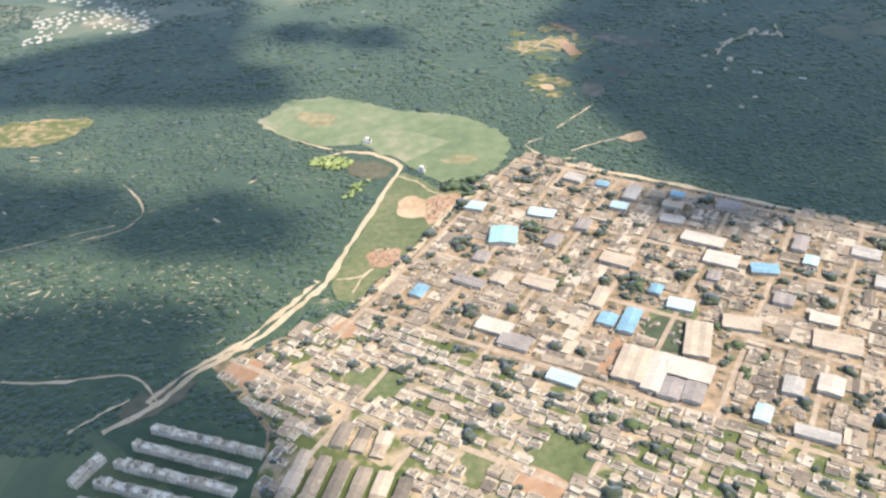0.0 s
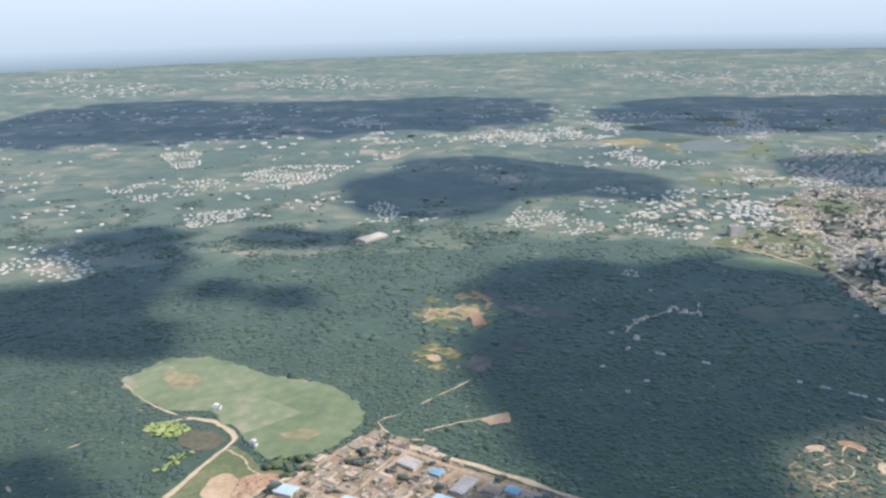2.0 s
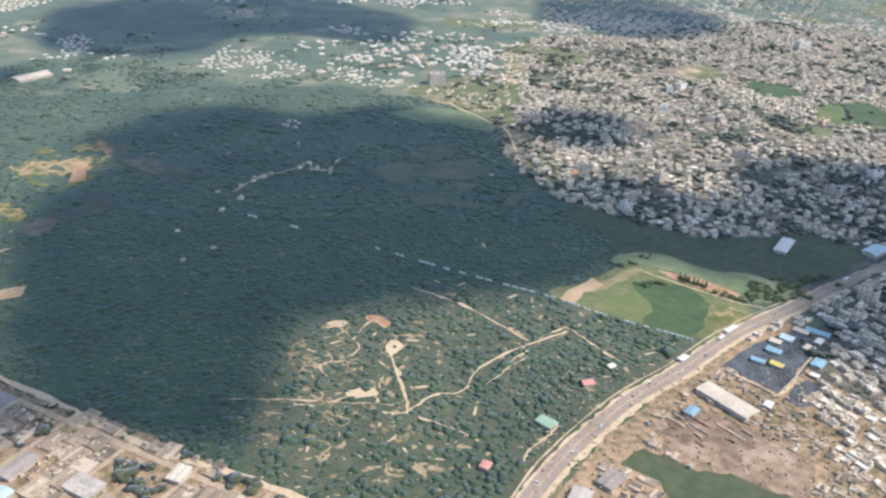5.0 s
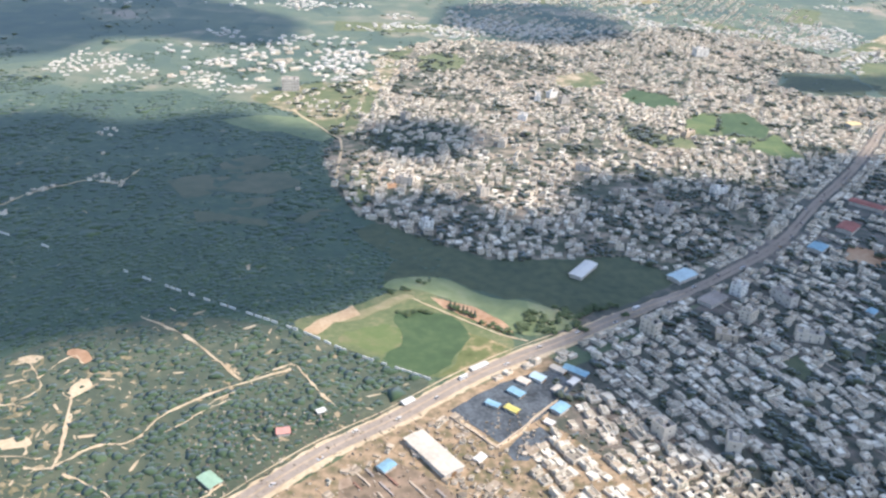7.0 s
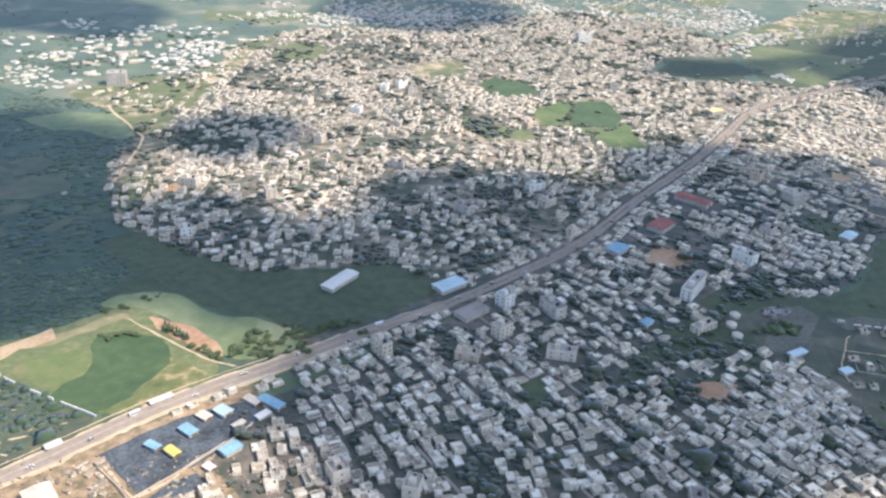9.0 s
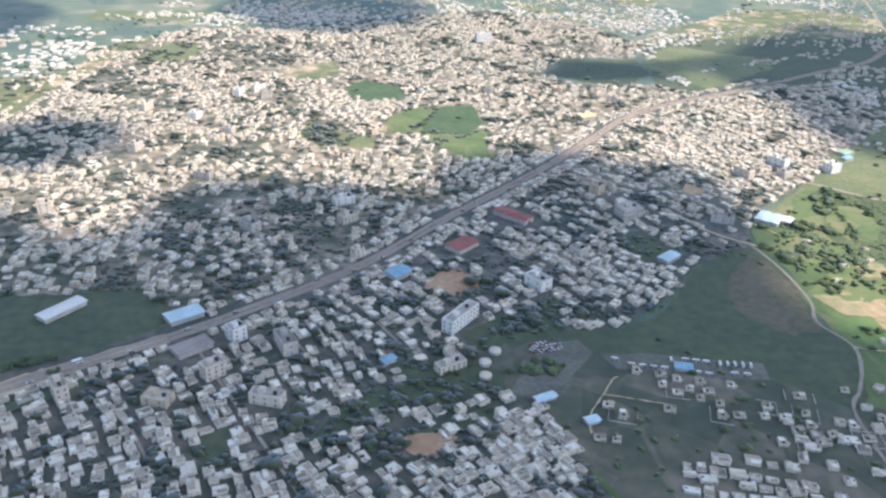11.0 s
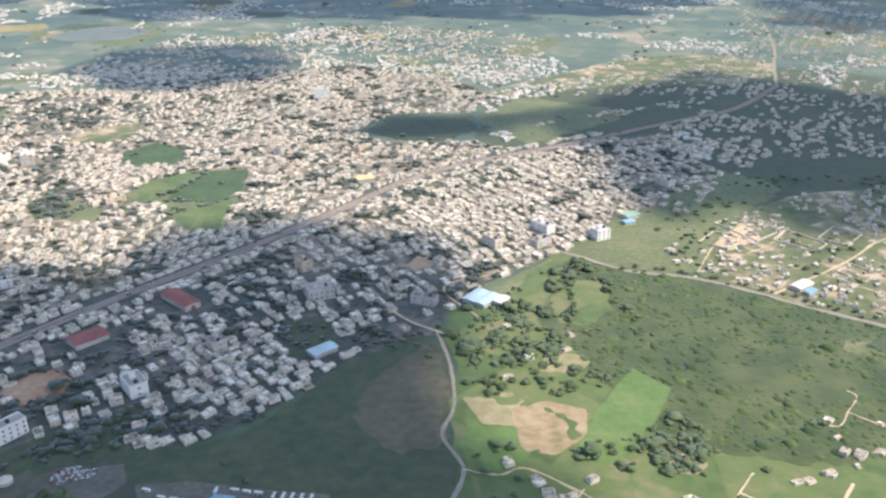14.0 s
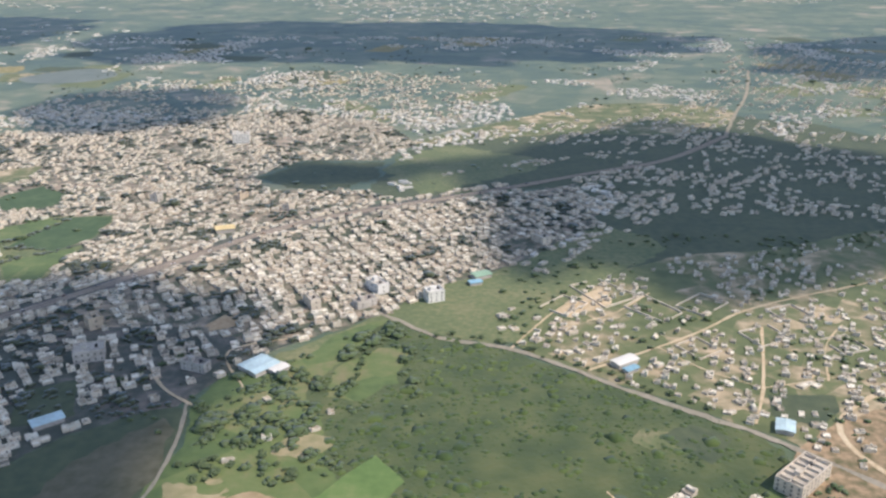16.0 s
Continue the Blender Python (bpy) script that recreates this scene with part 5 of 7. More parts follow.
town_halls = []
for x, y in hall_rng.uniform((-5, 105), (185, 268), (420, 2)):
    ln, wd = hall_rng.uniform(4.5, 10), hall_rng.uniform(3, 5.5)
    if len(town_halls) < 46 and inside(TOWN_OLD, [x - 5, x + 5, x, x], [y, y, y - 5, y + 5]).all() and not inside(TOWN_NEW, [x], [y])[0] and all(math.hypot(x - a[2], y - a[3]) > (max(a[4], a[5]) + ln) * .62 for a in LANDMARKS + town_halls):
        nm, lb, rm = HALL_KINDS[int(hall_rng.choice(5, p=(.28, .22, .2, .1, .2)))]
        town_halls.append((nm, lb, x, y, ln, wd, 2.4, 61 + 90 * hall_rng.integers(0, 2) + hall_rng.normal(0, 3), rm, int(hall_rng.integers(1, 3))))
for nm, lb, x, y, ln, wd, ht, dg, rm, bays in town_halls:
    shed(nm, lb, x, y, ln, wd, ht * .55, dg, rm, pitch=.05, bays=bays)
BLOCKS = [
    ("white_hut", "small white hut in the meadow", -34, 289, 3, 1.6, .9, -10, M_WHITE, M_WHITE, 1), ("white_hut", "small white hut beside the track", -13, 264, 2.4, 1.4, .9, -20, M_WHITE, M_WHITE, 1),
    ("white_block", "tall white block of flats", 424, 317.5, 12.5, 3.4, 3.6, 52, M_WHITE, M_CONCRETE, 3), ("white_block", "white flat-roofed building by the highway", 367, 311, 4, 4, 3.6, 40, M_WHITE, M_CONCRETE, 3), ("pink_block", "pinkish narrow block by the highway", 332, 287, 5.5, 3, 4.2, -58, M_CREAM, M_CONCRETE, 3),
    ("pink_block", "pinkish stepped building near the highway", 364, 295, 5, 3.4, 3.6, 40, M_CREAM, M_CONCRETE, 3), ("school", "cream school building with a yard", 420, 297, 7.5, 3, 1.8, 30, M_CREAM, M_CONCRETE, 2), ("white_hall", "white block at the town edge", 579, 429, 5.5, 4.5, 3.4, 25, M_WHITE, M_WHITE, 3),
    ("tower_block", "unfinished grey tower block on the plain", 203, 527, 9, 6, 6, 5, M_CONCRETE, M_CONCRETE, 4), ("tall_block", "tall pale block above the houses", 463, 640, 9, 6, 5, 10, M_WHITE, M_CONCRETE, 5), ("school", "low grey hall with a paved court", 487, 387, 8, 6, 3, 20, M_CONCRETE, M_CONCRETE, 2),
    ("building_site", "half-built cream block on red earth", 660.5, 336.5, 13, 6, 3.0, 44, M_CREAM, M_CREAM, 3), ("white_block", "white narrow block near the highway", 396, 356, 3.4, 2.8, 2.6, 40, M_CREAM, M_CONCRETE, 3), ("white_block", "white stepped block among houses", 392, 381, 6, 3.6, 2.4, 40, M_CREAM, M_CONCRETE, 3),
    ("tall_block", "tall pale building in the town", 293, 388, 4, 4, 3.2, 20, M_CREAM, M_CONCRETE, 3), ("tall_block", "tall pale building in the town", 270, 355, 3.6, 3.6, 3.4, 20, M_WHITE, M_CONCRETE, 3), ("tall_block", "slim tall tower in the town", 596, 655, 3.5, 3.5, 3.5, 20, M_CREAM, M_CONCRETE, 2),
]
mid_rng = np.random.default_rng(52)
MID_KINDS = (("apartment_house", "pale cream apartment house among lower roofs", M_CREAM, M_CONCRETE), ("apartment_house", "white apartment house with a bare concrete roof", M_WHITE, M_CONCRETE), ("concrete_building", "grey concrete building among houses", M_CONCRETE, M_BROWNGREY), ("tan_building", "tan plastered building with a pale roof", M_TAN, M_CREAM))
mid_blocks = []
for x, y in mid_rng.uniform((240, 225), (630, 540), (900, 2)):
    ln, wd = mid_rng.uniform(4, 8), mid_rng.uniform(2.8, 4.4)
    city = inside(CITY_NORTH, [x - 4, x + 4, x, x], [y, y, y - 4, y + 4]).all() or inside(CITY_SOUTH, [x - 4, x + 4, x, x], [y, y, y - 4, y + 4]).all()
    free = city and not near_line(hw_line, [x], [y], 9)[0] and not any(inside(f, [x - 3, x + 3], [y, y]).any() for f in CITY_FIELDS + [PARK_LOT])
    if free and len(mid_blocks) < 34 and all(math.hypot(x - a[2], y - a[3]) > 9 for a in LANDMARKS + BLOCKS + mid_blocks):
        nm, lb, wm, rm = MID_KINDS[int(mid_rng.integers(0, 4))]
        mid_blocks.append((nm, lb, x, y, ln, wd, mid_rng.uniform(1.9, 3.6), mid_rng.choice([30, 40, -50, -60, 71, -19]) + mid_rng.normal(0, 4), wm, rm, 2))
for nm, lb, x, y, ln, wd, ht, dg, wm, rm, st in mid_blocks:
    block(nm, lb, x, y, ln, wd, ht, dg, wm, rm, st, 2.4)
BLOCK_AREAS = BLOCKS + mid_blocks
for nm, lb, x, y, ln, wd, ht, dg, wm, rm, st in BLOCKS:
    block(nm, lb, x, y, ln, wd, ht, dg, wm, rm, st)
spots = [(a[2], a[3], max(a[4], a[5]) * .62 + 1.2) for a in LANDMARKS + town_halls] + [(a[2], a[3], max(a[4], a[5]) * .56 + .9) for a in BLOCK_AREAS]


site = [o for o in scene.objects if o.name.startswith("building_site") and o.parent is None][0]
for i in range(6):
    part("roof_wall", Geo().add(box_geo(-5.6 + i * 2.2, -5.45 + i * 2.2, -2.6, 2.6, 3.05, 3.7)), M_CREAM, site, "unfinished upper wall")
part("roof_wall", Geo().add(box_geo(-6.2, 6.2, -.08, .08, 3.05, 3.6)), M_CREAM, site, "unfinished upper wall")


def off_spots(l):
    """Leaves out the lots that landmarks stand on."""
    ok = np.ones(len(l), bool)
    for x, y, r in spots:
        ok &= (l[:, 0] - x) ** 2 + (l[:, 1] - y) ** 2 > r * r
    return l[ok]


TOWN_GREENS = [P("-2,129 2,133 8,127 0,122"), P("13,130 19,136 26,132 27,122 13,122"), P("-30,158 -20,160 -14,152 -24,148"), P("50,166 62,178 58,184 48,176"), P("-37,178 -32,181 -27,178 -29,173 -35,173"), P("-60,161 -52,165 -48,159 -54,155"), P("9,122 14,126 21,121 16,116")]
CITY_HOLES = [P("414,335 420,345 431,345 427,333"), P("409,267 413,273 420,272 417,266"), P("512,409 518,416 524,411 518,404"), P("408,322 416,330 412,333 402,326"), PARK_LOT, P("424,286 436,300 446,312 432,308 420,300")]
LORRY_YARD = P("95,150 105,154 110,146 104,134 96,131 90,138")
DARK_STRIPS = [P("477,369 490,375 496,357 483,352"), P("389,273 395,284 408,291 416,293 407,285 399,277 391,270"), P("409,271 420,279 431,284 429,277 417,272"), P("405,299 420,301 433,296 433,288 426,286 416,290"), P("430,315 441,325 453,330 452,314 436,305"), P("364,268 366,273 371,276 372,268 369,262"), P("409,285 416,294 424,296 428,293 420,283 414,281"), P("424,312 436,323 441,322 439,315 433,306 426,304")]
for i, outline in enumerate(DARK_STRIPS):
    sheet("dark_strip", outline, .15 + .003 * i, M_DARKCROP_SHADE, "dark overgrown strip between blocks of houses", "yard", wobble=.6, smoothed=False)
NURSERY = P("270,252 283,236 298,248 310,262 300,272 288,266")
A1 = radians(61)
town_streets = streets(TOWN_OLD, A1, 19, 1.3, M_STREET, (25, 161)) + streets(TOWN_OLD, A1 - math.pi / 2, 33, 1.6, M_STREET, (28, 154), z=.218)
streets(P("300,264 330,287 352,303 378,323 398,336 410,310 404,262 420,205 330,205 312,228 296,246"), radians(-60), 22.05, .8, M_ASPHALT, (342, 290), "worn grey street between houses")

APT = P("-88,132 -76,146 -44,139 -44,112 -80,112")
APT_GREY = P("-43,112 -38,134 -28,142 -14,136 -10,112")
old_lots = off_spots(lots(TOWN_OLD, A1, 5.0, 4.1, .45, (25, 161), .97, TOWN_GREENS + [APT, APT_GREY, TOWN_NEW, LORRY_YARD], [(DIRT_ROAD, 4)] + town_streets, fill=1.12, clump=1.3, jit=.12))
new_lots = off_spots(lots(TOWN_NEW, radians(-30), 3.0, 2.9, 1.6, (-20, 150), .92, TOWN_GREENS + [APT, APT_GREY, P("-66,158 -56,152 -46,138 -60,136 -80,146")], [(DIRT_ROAD, 4)], fill=1.02, jit=.14, clump=1.0))


def terrace(x0, y0, x1, y1, depth, lot):
    """Attached houses in one straight row."""
    ln, a = math.hypot(x1 - x0, y1 - y0), math.atan2(y1 - y0, x1 - x0)
    k = round(ln / lot)
    return [(x0 + (x1 - x0) * (i + .5) / k, y0 + (y1 - y0) * (i + .5) / k, ln / k * rng.uniform(.9, 1.06), depth * rng.uniform(.85, 1.1), a) for i in range(k)]


apt_lots = np.array(sum((terrace(-72 - i * 2.6, 140.5 - i * 5.2, -45 - i * 2.2, 131.5 - i * 5.2, 2.5, 2.2) for i in range(5)), []) + terrace(-81, 132, -85, 124, 2.4, 2.0))
grey_lots = np.array(sum((terrace(-35.5 + i * 4.5, 131.5 - i * 1.7, -41 + i * 4.5, 110 - i * 1.7, 3.1, 6.2) for i in range(6)), []) + sum((terrace(-27 + i * 4.5, 140 - i * 1.7, -29 + i * 4.5, 133 - i * 1.7, 2.9, 3.4) for i in range(3)), []))
south_lots = off_spots(lots(CITY_SOUTH, radians(-60), 3.0, 2.8, 1.5, (342, 290), .92, CITY_HOLES + DARK_STRIPS + [NURSERY], fill=.98, clump=.46, warp=1.7, jit=.2, gaps=.13, lane=17, dense=[P("296,250 330,284 352,300 378,320 396,330 404,306 396,280 402,262 424,262 440,250 440,205 330,205 312,228"), CITY_BRIGHT]))
north_lots = off_spots(lots(CITY_NORTH, radians(71), 3.1, 2.9, 1.3, (379, 575), .88, CITY_FIELDS + [CITY_GAP], fill=.9, clump=.36, warp=2.6, jit=.3))
back_lots = off_spots(lots(BACK_HOUSES, radians(-60), 2.9, 2.7, 1.4, (342, 290), .92, [CITY_SOUTH, NURSERY], fill=.98, jit=.18, gaps=.1, lane=17))
road_rows = []
road_s = np.concatenate([[0], np.cumsum(np.hypot(*np.diff(hw_line, axis=0).T))])
for side in (-1, 1):
    for ring in (4.3, 7.2):
        s = 175.0
        while s < 620:
            s += rng.uniform(2.6, 4.2)
            x, y = np.interp(s, road_s, hw_line[:, 0]), np.interp(s, road_s, hw_line[:, 1])
            x2, y2 = np.interp(s + 1, road_s, hw_line[:, 0]), np.interp(s + 1, road_s, hw_line[:, 1])
            a = math.atan2(y2 - y, x2 - x)
            off = side * (ring + rng.uniform(-.3, .5))
            if rng.random() < .78 and (side > 0 or x > 352):
                road_rows.append((x + math.sin(a) * off, y - math.cos(a) * off, rng.uniform(1.8, 3.2), rng.uniform(1.8, 2.6), a + rng.normal(0, .06)))
road_lots = off_spots(np.array(road_rows))
road_lots = road_lots[~inside(NURSERY, road_lots[:, 0], road_lots[:, 1])]


def apart(l, others, gap):
    """Leaves out the places that crowd the others."""
    return l[[((others[:, 0] - x) ** 2 + (others[:, 1] - y) ** 2).min() > gap * gap for x, y in l[:, :2]]]


south_lots, north_lots = apart(south_lots, road_lots, 2.3), apart(north_lots, road_lots, 2.3)
thin_p = np.where(inside(CITY_PARK, north_lots[:, 0], north_lots[:, 1]), .5, np.where(inside(CITY_EDGE, north_lots[:, 0], north_lots[:, 1]) | inside(EDGE_LOTS, north_lots[:, 0], north_lots[:, 1]), .42, np.where(inside(P("296,600 305,650 348,640 342,590 338,552 316,560"), north_lots[:, 0], north_lots[:, 1]), .45, 1.0)))
north_lots = north_lots[rng.random(len(north_lots)) < np.where(north_lots[:, 1] < 385, thin_p * .82, thin_p)]
PLOT_HOUSES = P("465,295 470.7,293.5 469.8,289.2 474,291.5 472.6,286.2 475.8,287.4 479.1,290.2 480,286.3 477.3,284 486.3,289 468.8,279.9 481,281.4 480.1,277.6 484.1,277.4 489.8,277 491.6,280.4 494.1,276 499.6,277.6 498.9,273.7 501.1,284.2 502.2,270 508.3,273 509.8,268.6 513.2,286.4 516.5,275.6 495.1,271.6 498.2,267.3 490,268 450.5,270.5 454,269.6 457.5,277.9 455,281.6")
plot_lots = off_spots(lots(EAST_PLOTS, radians(71), 3.3, 3.0, 2.6, (660, 362), .85, clump=.45, fill=.62, jit=.4, lines=[(MARSH_ROAD, 3), (P("622,384 643,398 658,409 674,423 698,436 718,445"), 2.5)]))
east_lots = np.array([(x, y, rng.uniform(1.6, 3.4), rng.uniform(1.5, 2.4), rng.choice([.5, .7, 2.1, 2.2])) for x, y in P("634,330 625,320.7 628.6,325 637,319.5 640.2,323 642,318.4 644.5,322.4 647,323.7 636.4,324 651.6,323.5 650.3,314.2 626.3,314.5 603.2,408.8 599.8,417 609.5,400.8 619.9,406 623.5,399.4 626,390 617.6,394 634.4,411 644.4,412.5 661.7,420 671.4,422.8 640.8,387 648,388.5 650,373 660.4,389.7 663.5,386 677.8,392.6 681.3,385.5 685.8,403.6 687.5,392.3 699.6,411 697.5,399 697,388 653.5,364 657,368.5 663.8,356.7 675.5,377.5 682.3,409.7 710.7,419 707,403 696.8,378 687.6,381 678.5,378")])
site_plots = np.array([(x, y, rng.uniform(1.8, 3.0), rng.uniform(1.5, 2.3), rng.choice([.75, 2.3])) for x, y in P("636,332 632,329 627,324 622,317 609,320 615,308 607,308 610,307 637,321 642,323 646,327 642,312 643,310 650,315 654,327 644,326 649,330 664,330 650,308 644,307 657,317")])
near_plots = lots(P("608,322 640,322 656,334 690,322 690,290 640,272 600,285"), radians(20), 3.4, 3.2, 3.4, (640, 310), .18, fill=.55, jit=.5, clump=.5)
shade_lots = np.concatenate([lots(P("575,569 595,553 636,575 671,606 691,582 675,522 649,493 631,474 616,449 604,456 640,505 640,560 600,545"), radians(60), 3.5, 3.3, 1.6, (660, 520), .9, clump=.12, warp=2.2, jit=.3, fill=.85),
                             lots(P("691,582 715,664 756,676 810,603 760,509 724,519 681,517"), radians(60), 3.6, 3.3, 2.8, (700, 560), .85, clump=.06, warp=2.2, jit=.4, fill=.75),
                             lots(P("575,575 671,612 700,650 715,664 690,640 640,615 600,592"), radians(40), 3.4, 3.2, 2.4, (650, 610), .8, clump=-.1, jit=.4, fill=.75)])
se_blocks = np.concatenate([lots(P("467,263 492,263 489,240 458,240"), radians(-14), 3.3, 3.0, 1.6, (470, 262), .85, fill=.9, jit=.2), lots(P("416,272 419,279 432,282 441,282 440,274 447,270 440,248 416,248"), radians(-60), 3.3, 3.0, 1.5, (420, 276), .95, fill=.96, jit=.15),
                            lots(P("492,278 524,282 545,284 560,262 540,240 492,240"), radians(-14), 3.5, 3.2, 2.6, (510, 270), .5, fill=.8, jit=.35, lines=[(CANAL, 2.2)])])
far_e_lots = lots(P("690,640 760,650 900,640 1000,900 900,1050 830,1000 770,820 700,720 620,690 560,640 600,640"), radians(60), 3.8, 3.4, 4, (760, 760), .6, clump=.12, fill=.75)
far_n_lots = lots(P("281,656 333,660 424,705 470,735 540,690 600,720 620,860 480,900 330,840 300,760"), radians(60), 3.6, 3.4, 3.2, (420, 760), .6, clump=.2, fill=.8)
croft_lots = np.array([(x + rng.normal(0, .6), y + rng.normal(0, .6), rng.uniform(1.5, 2.6), rng.uniform(1.3, 2.2), rng.uniform(.2, .8)) for x, y in P("541,296 545,295 542,292 551,300 554,291 570,294 570,290 574,292 564,289 559,286 557,286 566,285 535,307 540,301 601,301 594,299 589,285 554,353 546,349 540,366 539,340 522,287 528,286 557,361 603,422 601,416 599,409 596,448 609,416") for _ in range(1 if y > 315 else 2)])
yard_lots = off_spots(lots(P("225,196 232,214 252,232 274,250 292,244 312,226 330,205 330,150 215,150"), radians(45), 3.4, 2.8, 1.6, (250, 220), .55, [YARD_FIELD, YARD_RED, BACK_HOUSES, NURSERY], fill=.95, clump=.7, jit=.35))
hut_lots = np.array([(x, y, rng.uniform(1.2, 2.6), rng.uniform(1, 1.8), rng.uniform(0, 3)) for x, y in P("124,382 126,382 128,383 130,386 141,393 142,397 144,399 146,392 148,393 151,391 154,388 122,362 221,389 127,449 129,454 132,455 134,452 133,446 129,447 137,423 145,396 154,391 127,382 124,378 120,373 112,366 122,360 117,349 105,331 120,318 112,309")])
sparse_w = lots(P("134,540 200,520 216,540 246,560 248,606 281,656 200,640 150,590"), radians(20), 6, 5, 7, (200, 580), .2)

def off_groves(l, limit):
    """Leaves out the lots on which groups of trees grow."""
    return l[value_noise(l[:, 0] + 300, l[:, 1], .085) < limit]


old_lots, south_lots, north_lots = off_groves(old_lots, .34), off_groves(south_lots, .44), off_groves(north_lots, .46)
all_lots = np.concatenate([old_lots, new_lots, apt_lots, grey_lots, south_lots, north_lots, road_lots])

# the nearest houses, each with its parts
def house_with_parts(seed, w, d, storeys):
    """A plastered two or three storey house; its parts at the base's origin."""
    r = np.random.default_rng(seed)
    ob = new("house")
    h, t = storeys * .72, .14
    a, b = w / 2, d / 2
    part("wall", Geo().add(box_geo(-a, a, -b, b, 0, h)), M_WALL_OB, ob)
    part("roof", Geo().add(box_geo(-a + t, a - t, -b + t, b - t, h, h + .04)), M_ROOF_OB, ob)
    g = Geo()
    for q in ((-a, a, -b, -b + t), (-a, a, b - t, b), (-a, -a + t, -b + t, b - t), (a - t, a, -b + t, b - t)):
        g.add(box_geo(*q, h, h + .22))
    part("parapet", g, M_WALL_OB, ob)
    sx, sy = r.choice([-1, 1]) * (a - .78), r.choice([-1, 1]) * (b - .75)
    head = part("stair_head", Geo().add(box_geo(sx - .6, sx + .6, sy - .55, sy + .55, h + .04, h + .7)), M_WALL_OB, ob)
    part("stair_roof", Geo().add(box_geo(sx - .68, sx + .68, sy - .63, sy + .63, h + .7, h + .76, True)), M_ROOF_OB, head)
    tx, ty = -sx * .7, -sy * .5
    tank = Geo()
    ring = [(tx + .32 * math.cos(k * math.pi / 4), ty + .32 * math.sin(k * math.pi / 4)) for k in range(8)]
    v = [(x, y, h + .04) for x, y in ring] + [(x, y, h + .62) for x, y in ring] + [(tx, ty, h + .76)]
    tank.add((v, [(k, (k + 1) % 8, 8 + (k + 1) % 8, 8 + k) for k in range(8)] + [(8 + k, 8 + (k + 1) % 8, 16) for k in range(8)]))
    part("water_tank", tank, M_TANK, ob, "round black plastic tank")
    part("door", Geo().add(box_geo(-.3 + r.uniform(-.4, .4), .3, -b - .05, -b, .05, .6)), M_DOOR, ob)
    balcony = part("balcony", Geo().add(box_geo(-a * .8, a * .2, -b - .45, -b, .66, .73, True)), M_WALL_OB, ob)
    part("railing", Geo().add(box_geo(-a * .8, a * .2, -b - .45, -b - .38, .73, .95)), M_WALL_OB, balcony)
    pane = Geo().add(box_geo(-.19, .19, -.03, .03, 0, .32, True)).mesh("window", M_WINDOW)
    for s in range(storeys):
        for x, y, turn in ((a * .55, -b, 0), (-a * .5, b, 0), (a * .5, b, 0), (a, b * .45, 90), (a, -b * .45, 90), (-a, 0, 90)):
            if r.random() < .8:
                part("window", pane, None, ob).matrix_local = pose(x, y, s * .72 + .24, 0, 0, turn)
    return tagged(ob, "", "house", "houses of the dense quarter")


HOUSE_LABELS = ["pale plastered two-storey house with a flat roof terrace", "narrow pastel three-storey house with rooftop stair head", "broad plastered two-storey house with parapet and tank", "small single-storey plastered house with a flat roof", "tall pale three-storey house with a balcony"]
protos = [(2.7, 2.5, 2), (2.3, 2.7, 2), (3.3, 2.7, 2), (2.5, 2.2, 1), (2.8, 2.7, 3)]
near_mask = (south_lots[:, 1] < 292) & (south_lots[:, 0] > 318) & (south_lots[:, 0] < 452)
order = np.argsort(south_lots[:, 1])
chosen = [i for i in order if near_mask[i]][:222]
made = [None] * len(protos)
for i in chosen:
    x, y, w, d, turn = south_lots[i]
    k = int(np.argmin([abs(pw - w) + abs(pd - d) + rng.uniform(0, 1.2) for pw, pd, _ in protos]))
    m = pose(x, y, 0.08, 0, 0, math.degrees(turn))
    if made[k] is None:
        made[k] = house_with_parts(100 + k, *protos[k])
        tagged(made[k], HOUSE_LABELS[k])
        made[k].matrix_basis = m
    else:
        copy_thing(made[k], m)
plot_house = house_with_parts(140, 2.3, 2.0, 1)
tagged(plot_house, "small pale plastered house on an overgrown plot", "house", "houses on the open plots")
for i, (x, y) in enumerate(PLOT_HOUSES):
    m = pose(x, y, .08, 0, 0, (-14 if i % 3 else 76) + 5 * math.sin(i)) @ Matrix.Diagonal((1 + .2 * math.sin(i * 2.1), 1, .85 + .2 * math.sin(i * 1.3), 1))
    if i:
        copy_thing(plot_house, m)
    else:
        plot_house.matrix_basis = m
rest = np.ones(len(south_lots), bool)
rest[chosen] = False
south_lots = south_lots[rest]

# all further houses
heap("town_houses", SHED_MATS, split_batches(LOW_HALLS, turned(house_rows(old_lots, .35, .95))), "low old-town houses under brown and grey sheet roofs", "houses")
lean = np.concatenate([scatter(-45, 188, 96, 276, 1.9), scatter(212, 330, 150, 250, 1.8)])
lean = lean[(inside(TOWN_OLD, lean[:, 0], lean[:, 1]) & ~inside(TOWN_NEW, lean[:, 0], lean[:, 1]) | inside(P("225,196 232,214 252,232 274,250 292,244 312,226 330,205 330,150 215,150"), lean[:, 0], lean[:, 1])) & (rng.random(len(lean)) < .5)]
lean = lean[(value_noise(lean[:, 0] + 300, lean[:, 1], .085) < .25) & ~inside(YARD_FIELD, lean[:, 0], lean[:, 1]) & ~inside(YARD_RED, lean[:, 0], lean[:, 1]) & ~inside(BACK_HOUSES, lean[:, 0], lean[:, 1]) & ~inside(NURSERY, lean[:, 0], lean[:, 1])]
for line, q in town_streets:
    lean = lean[~near_line(line, lean[:, 0], lean[:, 1], q - .5)]
n = len(lean)
